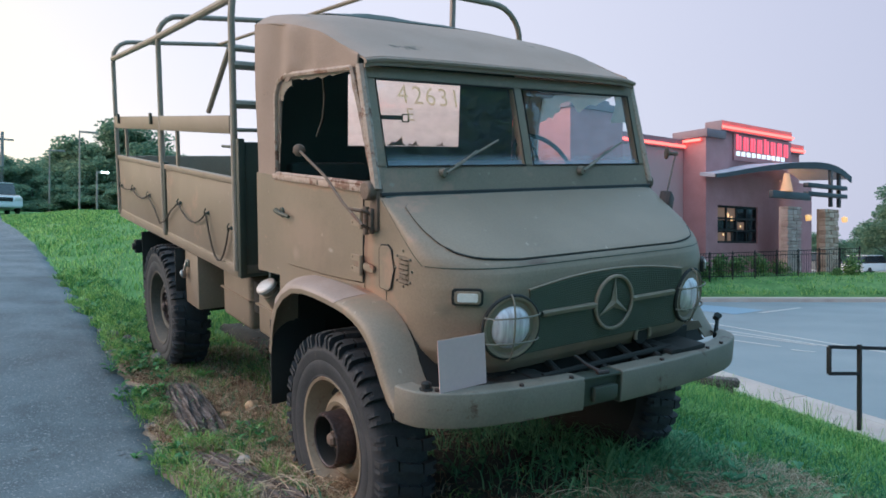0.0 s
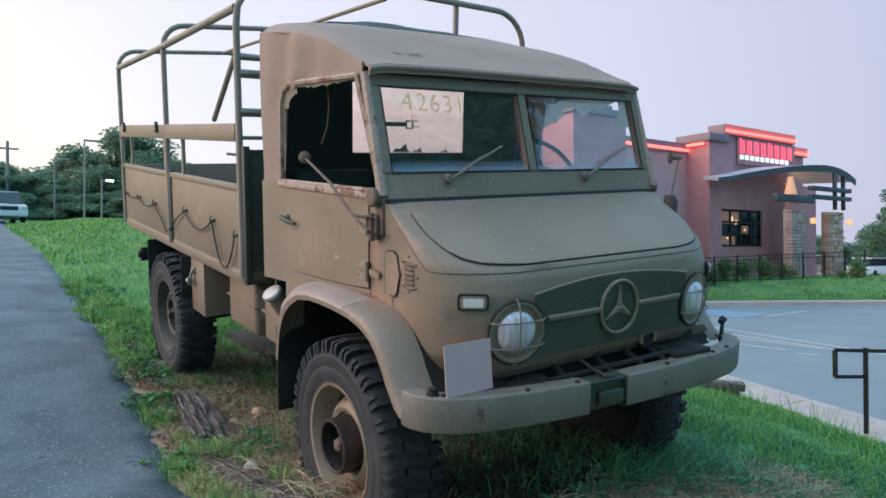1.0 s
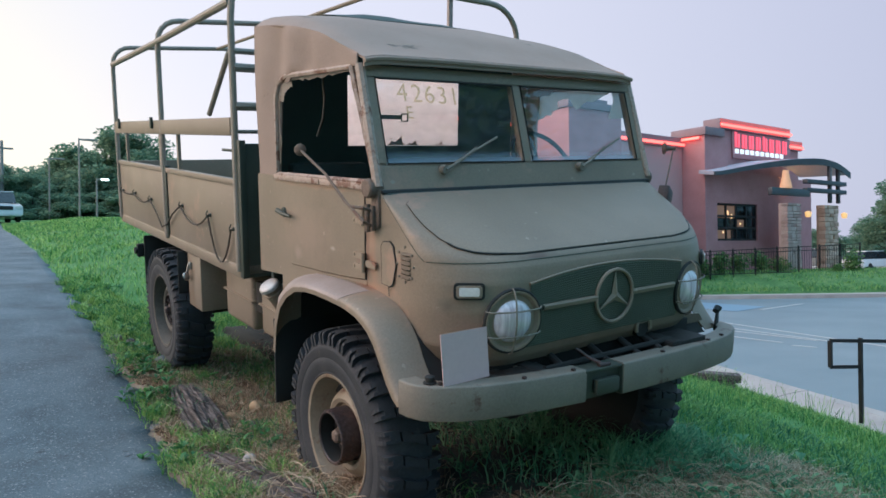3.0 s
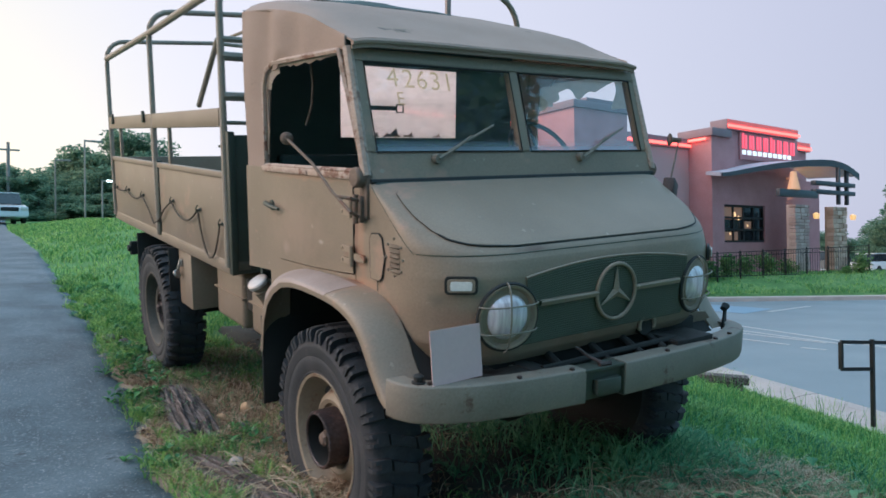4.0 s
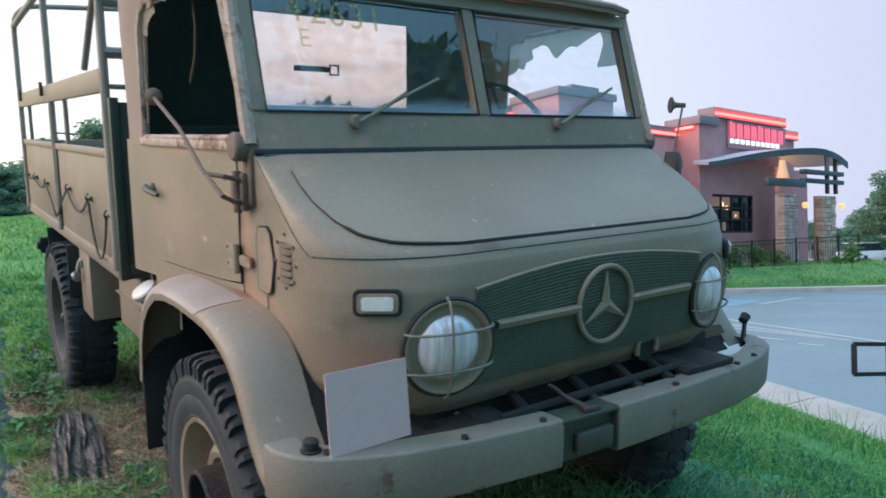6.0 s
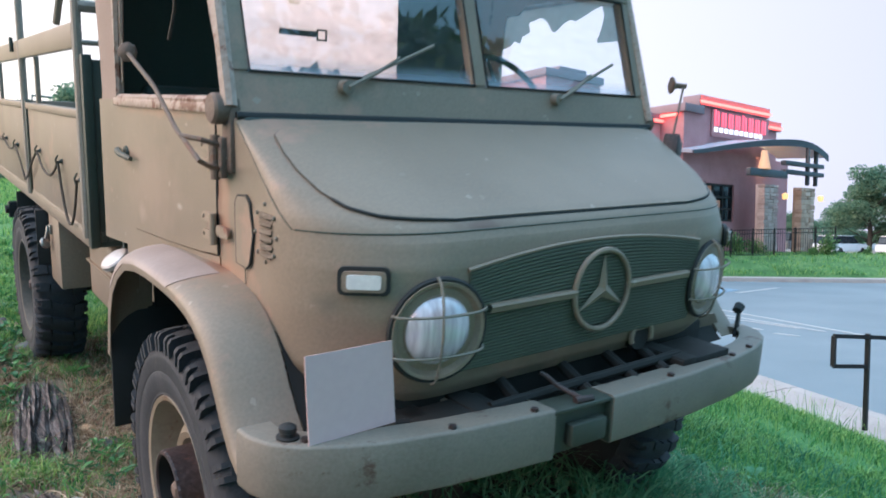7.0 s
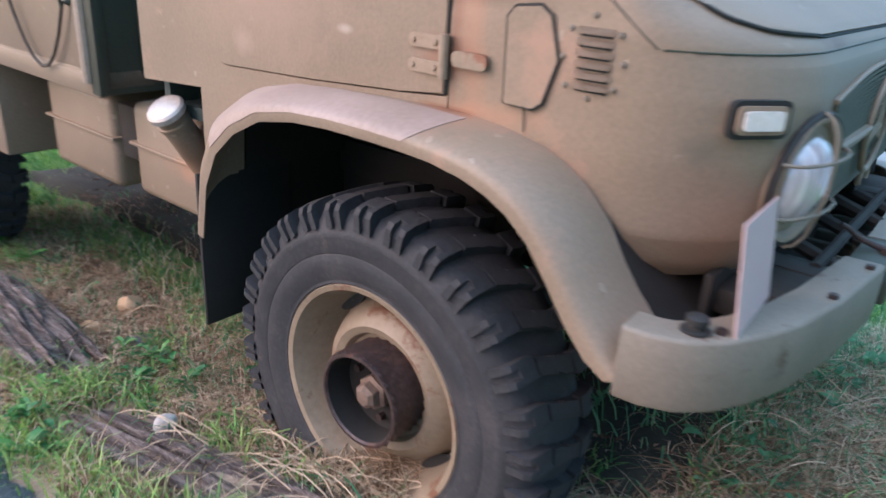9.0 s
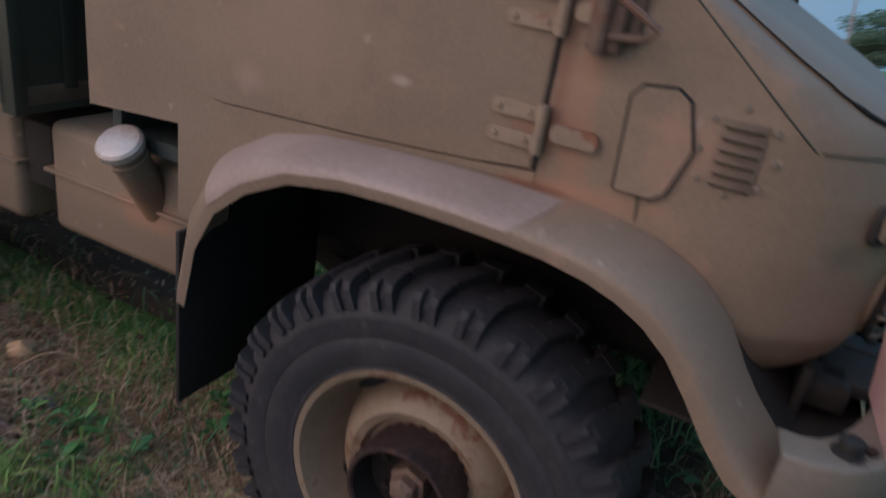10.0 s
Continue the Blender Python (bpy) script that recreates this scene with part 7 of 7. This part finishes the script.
# ---- grass, weeds and straw ----
def blades(name, mat, label, spots, seed, h0, h1, w0, lean, lift=0.0, level=ground_z):
    """Thin blades, each bent over in three steps to a point."""
    rnd = random.Random(seed)
    verts, faces = [], []
    for x, y, k in spots:
        z = level(x, y) + lift
        h = rnd.uniform(h0, h1) * k
        a = rnd.uniform(0, 6.283)
        d = (math.cos(a), math.sin(a))
        b = rnd.uniform(0, 6.283)
        ln = rnd.uniform(0.1, lean) * h
        w = w0 * rnd.uniform(0.6, 1.3) * (1 + 0.16 * max(0.0, y - 4.0) * (level is ground_z))
        i = len(verts)
        cx, cy = math.cos(b) * ln, math.sin(b) * ln
        top = 1.0 if lean < 1.2 else 0.78
        for f, hh, ww in ((0.0, -0.02, 1.0), (0.22, h * 0.50, 0.85), (0.58, h * 0.85 * (top + 0.1), 0.6)):
            verts += [(x + cx * f - d[0] * w * ww, y + cy * f - d[1] * w * ww, z + hh), (x + cx * f + d[0] * w * ww, y + cy * f + d[1] * w * ww, z + hh)]
        verts.append((x + cx, y + cy, z + h * top))
        faces += [(i, i + 1, i + 3, i + 2), (i + 2, i + 3, i + 5, i + 4), (i + 4, i + 5, i + 6)]
    return stuff(name, verts, faces, mat, label)


def stuff(name, verts, faces, mat, label):
    me = bpy.data.meshes.new(name)
    me.from_pydata(verts, [], faces)
    me.materials.append(mat)
    return tagged(new(name, me), label, name.replace("_", " "), kind="stuff")


def leafy_weeds(name, mat, label, spots, seed, size):
    """Low rosettes of broad pointed leaves, folded along the midrib."""
    rnd = random.Random(seed)
    verts, faces = [], []
    for x, y, k in spots:
        z = ground_z(x, y) + 0.02
        for _ in range(rnd.randint(6, 12)):
            b = rnd.uniform(0, 6.283)
            ln, up = size * k * rnd.uniform(0.6, 1.35), rnd.uniform(0.25, 1.1)
            w = ln * rnd.uniform(0.16, 0.30)
            ux, uy = math.cos(b), math.sin(b)
            z0 = z + size * k * rnd.uniform(0.0, 1.1)
            i = len(verts)
            verts.append((x, y, z0))
            for f, g, ww in ((0.45, 0.42, 1.0), (0.78, 0.55, 0.7)):
                px, py, pz = x + ux * ln * f, y + uy * ln * f, z0 + up * ln * g
                verts += [(px - uy * w * ww, py + ux * w * ww, pz + w * 0.35), (px, py, pz), (px + uy * w * ww, py - ux * w * ww, pz + w * 0.35)]
            verts.append((x + ux * ln, y + uy * ln, z0 + up * ln * 0.50))
            faces += [(i, i + 2, i + 1), (i, i + 3, i + 2), (i + 1, i + 2, i + 5, i + 4), (i + 2, i + 3, i + 6, i + 5), (i + 4, i + 5, i + 7), (i + 5, i + 6, i + 7)]
    return stuff(name, verts, faces, mat, label)


def dry_stems(name, mat, label, spots, seed, l0, l1, r):
    """Long dead stalks that arch over and lie down."""
    rnd = random.Random(seed)
    verts, faces = [], []
    for x, y, k in spots:
        a, ln, rise = rnd.uniform(0, 6.283), rnd.uniform(l0, l1) * k, rnd.uniform(0.02, 0.30)
        turn = rnd.uniform(-1.2, 1.2)
        i = len(verts)
        px, py = x, y
        for q in range(6):
            f = q / 5
            z = ground_z(px, py) + 0.04 + ln * rise * math.sin(f * math.pi * 0.85)
            w = r * (1 - 0.7 * f)
            verts += [(px - math.sin(a) * w, py + math.cos(a) * w, z - w * 0.6), (px + math.sin(a) * w, py - math.cos(a) * w, z - w * 0.6), (px, py, z + w)]
            if q:
                o = i + 3 * q
                faces += [(o - 3 + u, o - 3 + (u + 1) % 3, o + (u + 1) % 3, o + u) for u in range(3)]
            px, py, a = px + math.cos(a) * ln / 5, py + math.sin(a) * ln / 5, a + turn / 5
    return stuff(name, verts, faces, mat, label)


def litter(name, mat, label, spots, seed, s0, s1):
    """Curled dead leaves and crumbs of bark, lying flat."""
    rnd = random.Random(seed)
    verts, faces = [], []
    for x, y, k in spots:
        z = ground_z(x, y) + rnd.uniform(0.035, 0.065)
        a, ln = rnd.uniform(0, 6.283), rnd.uniform(s0, s1) * k
        w = ln * rnd.uniform(0.25, 0.6)
        c, n = math.cos(a), math.sin(a)
        t1, t2 = rnd.uniform(-0.5, 0.5) * w, rnd.uniform(0.1, 0.8) * w
        i = len(verts)
        verts += [(x - c * ln, y - n * ln, z + t1), (x - n * w, y + c * w, z + t2), (x + c * ln, y + n * ln, z - t1), (x + n * w, y - c * w, z + t2), (x, y, z)]
        faces += [(i, i + 4, i + 1), (i + 1, i + 4, i + 2), (i + 2, i + 4, i + 3), (i + 3, i + 4, i)]
    return stuff(name, verts, faces, mat, label)


def on_log(x, y):
    for (xa, ya), (xb, yb) in (((-1.04, 2.36), (-1.18, 1.22)), ((-1.27, 0.92), (-1.15, -0.34))):
        if yb - 0.03 < y < ya + 0.03 and abs(x - (xa + (xb - xa) * (y - ya) / (yb - ya))) < 0.13:
            return True
    return False


def under_truck(x, y):
    return -0.68 + 0.42 * smoothstep(0.5, 0.9, y) < x < 0.74 - 0.5 * (1 - smoothstep(-0.7, -0.1, y)) and -0.66 < y < 4.2


def in_wheel(x, y):
    return abs(abs(x - 0.02) - 0.86) < 0.15 and min(abs(y - 0.05), abs(y - 3.25)) < 0.30


rnd = random.Random(11)
def dirt(x, y):
    """How bare and dry the ground is: the strip between path and wheels."""
    d = smoothstep(-0.2, 0.4, noise.noise((x * 1.6, y * 1.1, 4.0))) * 0.6
    strip = smoothstep(-1.9, -1.3, x) * (1 - smoothstep(-0.75, -0.3, x)) * (1 - smoothstep(2.4, 4.2, y)) * smoothstep(-2.0, -0.6, y)
    front = math.exp(-((x - 0.25) / 0.65) ** 2 - ((y + 0.98) / 0.26) ** 2)
    return max(d * 0.55, strip * (0.52 + 0.55 * d), front * (0.45 + 0.5 * d))


lawn, weeds, straw = [], [], []
while len(lawn) < 165000:
    # nearer ground is covered more densely
    u = rnd.random()
    if u < 0.10:
        x, y = rnd.uniform(-2.2, 7.0), rnd.uniform(-7.0, -1.8)
    elif u < 0.15:
        y = rnd.uniform(-5.0, 14.0)
        x = path_edge(y) - 2.86 - rnd.uniform(0, 3.0)
        lawn.append((x, y, 1.0))
        continue
    elif u < 0.52:
        x, y = rnd.uniform(-1.9, 3.0), rnd.uniform(-2.2, 6.0)
    elif u < 0.78:
        x, y = rnd.uniform(0.5, 6.8), rnd.uniform(-1.5, 5.5)
    else:
        x, y = rnd.uniform(-1.6, 6.0), rnd.uniform(4.0, 40.0)
    if x < path_edge(y) + 0.02 + 0.10 * abs(noise.noise((y * 3, 1, 1))) or kerb_s(x, y) > -0.02:
        continue
    if on_log(x, y) or in_wheel(x, y) or (under_truck(x, y) and rnd.random() < 0.93):
        continue
    if rnd.random() < dirt(x, y) * 1.2:
        continue
    # tufts: the grass stands in clumps of uneven height
    clump = 0.5 * noise.noise((x * 5.5, y * 5.5, 2)) + 0.5 * noise.noise((x * 1.1, y * 1.1, 6))
    if rnd.random() < 0.45 - 1.1 * clump:
        continue
    lawn.append((x, y, 0.78 + 0.75 * clump + (0.4 if y > 6 else 0)))
blades("grass", GRASS, "bright green unmown grass in uneven clumps on the bank", lawn, 21, 0.035, 0.115, 0.0034, 1.6)
# a few tall stalks stand out of the lawn by the kerb
stalks = []
while len(stalks) < 900:
    x, y = rnd.uniform(1.2, 6.6), rnd.uniform(-1.0, 4.5)
    if kerb_s(x, y) < -0.05 and noise.noise((x * 1.5, y * 1.5, 12)) > 0.0:
        stalks.append((x, y, 1.0))
blades("grass_stalks", GRASS, "tall thin grass stalks standing out of the lawn", stalks, 26, 0.14, 0.30, 0.0022, 0.8)


def nose_weeds(x, y):
    """How thick the dark weeds stand before and under the nose, towards the far wheel."""
    return smoothstep(-0.75, 0.25, x) * (1 - smoothstep(0.9, 1.6, x)) * (1 - smoothstep(0.3, 1.2, y)) * smoothstep(-2.0, -1.1, y) * (1 - 0.62 * math.exp(-((x - 0.25) / 0.5) ** 2 - ((y + 0.98) / 0.24) ** 2))


while len(weeds) < 15000:
    x, y = rnd.uniform(-1.2, 2.6), rnd.uniform(-2.0, 3.4)
    if x < path_edge(y) + 0.05 or in_wheel(x, y) or (under_truck(x, y) and rnd.random() < 0.8):
        continue
    if rnd.random() > 0.12 + 0.8 * nose_weeds(x, y) + 0.25 * smoothstep(0.1, 0.4, noise.noise((x * 2, y * 2, 7))):
        continue
    weeds.append((x, y, 0.9 + 0.9 * nose_weeds(x, y) * smoothstep(-0.9, -0.5, y)))
blades("weeds", WEEDS, "dark tangled weeds under the truck's nose", weeds, 22, 0.04, 0.16, 0.0042, 1.4)
broad = []
while len(broad) < 480:
    x, y = rnd.uniform(-1.2, 2.4), rnd.uniform(-1.7, 3.2)
    if x < path_edge(y) + 0.04 or in_wheel(x, y) or on_log(x, y):
        continue
    if rnd.random() < nose_weeds(x, y) * (0.2 if under_truck(x, y) and x < 0.1 else 1.0) + 0.10 * smoothstep(0.1, 0.3, noise.noise((x * 3, y * 3, 17))):
        broad.append((x, y, rnd.uniform(0.6, 1.5)))
leafy_weeds("leafy_weeds", WEEDS, "broad-leaved dark green weeds round the truck's nose", broad, 31, 0.044)
edge = []
for cx, cy, n, r in ((-1.22, 3.05, 34, 0.14), (-1.27, 2.15, 34, 0.15), (-1.18, 2.75, 14, 0.12), (-1.35, 0.95, 26, 0.14), (-1.06, 4.6, 26, 0.20), (-1.0, 5.6, 26, 0.22), (-0.98, 1.10, 22, 0.14), (-1.05, 3.5, 18, 0.20), (-0.62, 0.80, 14, 0.12), (-0.95, 2.55, 14, 0.14), (-0.82, 7.5, 30, 0.30)):
    for _ in range(n):
        x, y = cx + rnd.gauss(0, r * 0.6), cy + rnd.gauss(0, r)
        if not on_log(x, y):
            edge.append((x, y, rnd.uniform(0.6, 1.3)))
leafy_weeds("edge_weeds", EDGE_WEED, "bright leafy weeds spilling over the path's edge", edge, 32, 0.050)
while len(straw) < 42000:
    x, y = rnd.uniform(-1.7, 1.6), rnd.uniform(-2.2, 3.2)
    if x < path_edge(y) + 0.03:
        continue
    patch = smoothstep(-0.15, 0.35, noise.noise((x * 1.5, y * 1.5, 9)))
    if on_log(x, y) and rnd.random() < 0.95:
        continue
    heap = 2.4 * math.exp(-((x + 0.99) / 0.20) ** 2 - ((y - 0.02) / 0.50) ** 2) + 1.3 * math.exp(-((x - 0.25) / 0.65) ** 2 - ((y + 0.98) / 0.26) ** 2)
    if under_truck(x, y) and rnd.random() < 0.8:
        continue
    if rnd.random() > dirt(x, y) * 0.7 + 0.03 + 0.9 * heap + 0.65 * patch * (1 - smoothstep(-1.1, -0.6, y)) * smoothstep(-1.0, -0.4, x):
        continue
    straw.append((x, y, 1.0))
blades("straw", STRAW, "dry straw and dead grass beside the wheels", straw, 23, 0.02, 0.06, 0.0022, 4.5, 0.045)
stems = []
while len(stems) < 1100:
    x, y = rnd.uniform(-1.25, 1.3), rnd.uniform(-1.9, 2.4)
    if x < path_edge(y) + 0.1 or (under_truck(x, y) and rnd.random() < 0.85):
        continue
    if rnd.random() < 0.9 * math.exp(-((x - 0.2) / 0.7) ** 2 - ((y + 0.98) / 0.30) ** 2) + 0.7 * math.exp(-((x + 1.0) / 0.22) ** 2 - ((y - 0.1) / 0.55) ** 2) + 0.10 * dirt(x, y):
        stems.append((x, y, rnd.uniform(0.6, 1.2)))
dry_stems("dry_stems", STRAW, "long bleached dead stalks lying in the grass", stems, 33, 0.10, 0.34, 0.0026)
bits = []
while len(bits) < 5200:
    x, y = rnd.uniform(-1.7, 0.2), rnd.uniform(-1.6, 4.2)
    if x > path_edge(y) + 0.02 and not on_log(x, y) and rnd.random() < dirt(x, y) * 1.2 + 1.6 * math.exp(-((x + 0.99) / 0.22) ** 2 - ((y - 0.05) / 0.5) ** 2):
        bits.append((x, y, rnd.uniform(0.5, 1.2)))
litter("leaf_litter", DEAD_LEAF, "crumbled brown leaves and bark on the bare strip", bits, 34, 0.010, 0.030)
# rough grass on the far island
far = []
while len(far) < 9000:
    px, py = isl_pt(rnd.uniform(-2, 20), 0.4 + 5.0 * rnd.random() ** 1.5)
    if noise.noise((px * 0.8, py * 0.8, 3)) > -0.25:
        far.append((px, py, 1.0))
blades("island_grass", GRASS, "rough grass on the island before the restaurant", far, 25, 0.06, 0.20, 0.010, 1.2, 0.0, island_z)
# grass tufts along the path's edge and between the logs
tuft = []
for k in range(95):
    y = rnd.uniform(-0.6, 9.0)
    x = path_edge(y) + rnd.uniform(-0.02, 0.45)
    if on_log(x, y):
        continue
    for _ in range(100):
        tuft.append((x + rnd.gauss(0, 0.05), y + rnd.gauss(0, 0.07), 1.0))
for k in range(55):
    y = rnd.uniform(-1.6, 3.6)
    x = rnd.uniform(path_edge(y) + 0.1, -0.5)
    if on_log(x, y) or in_wheel(x, y):
        continue
    for _ in range(55):
        tuft.append((x + rnd.gauss(0, 0.05), y + rnd.gauss(0, 0.05), rnd.uniform(0.5, 1.0)))
blades("grass_tuft", GRASS, "thick green tufts along the path and between the logs", tuft, 24, 0.05, 0.13, 0.0034, 1.6, 0.02)
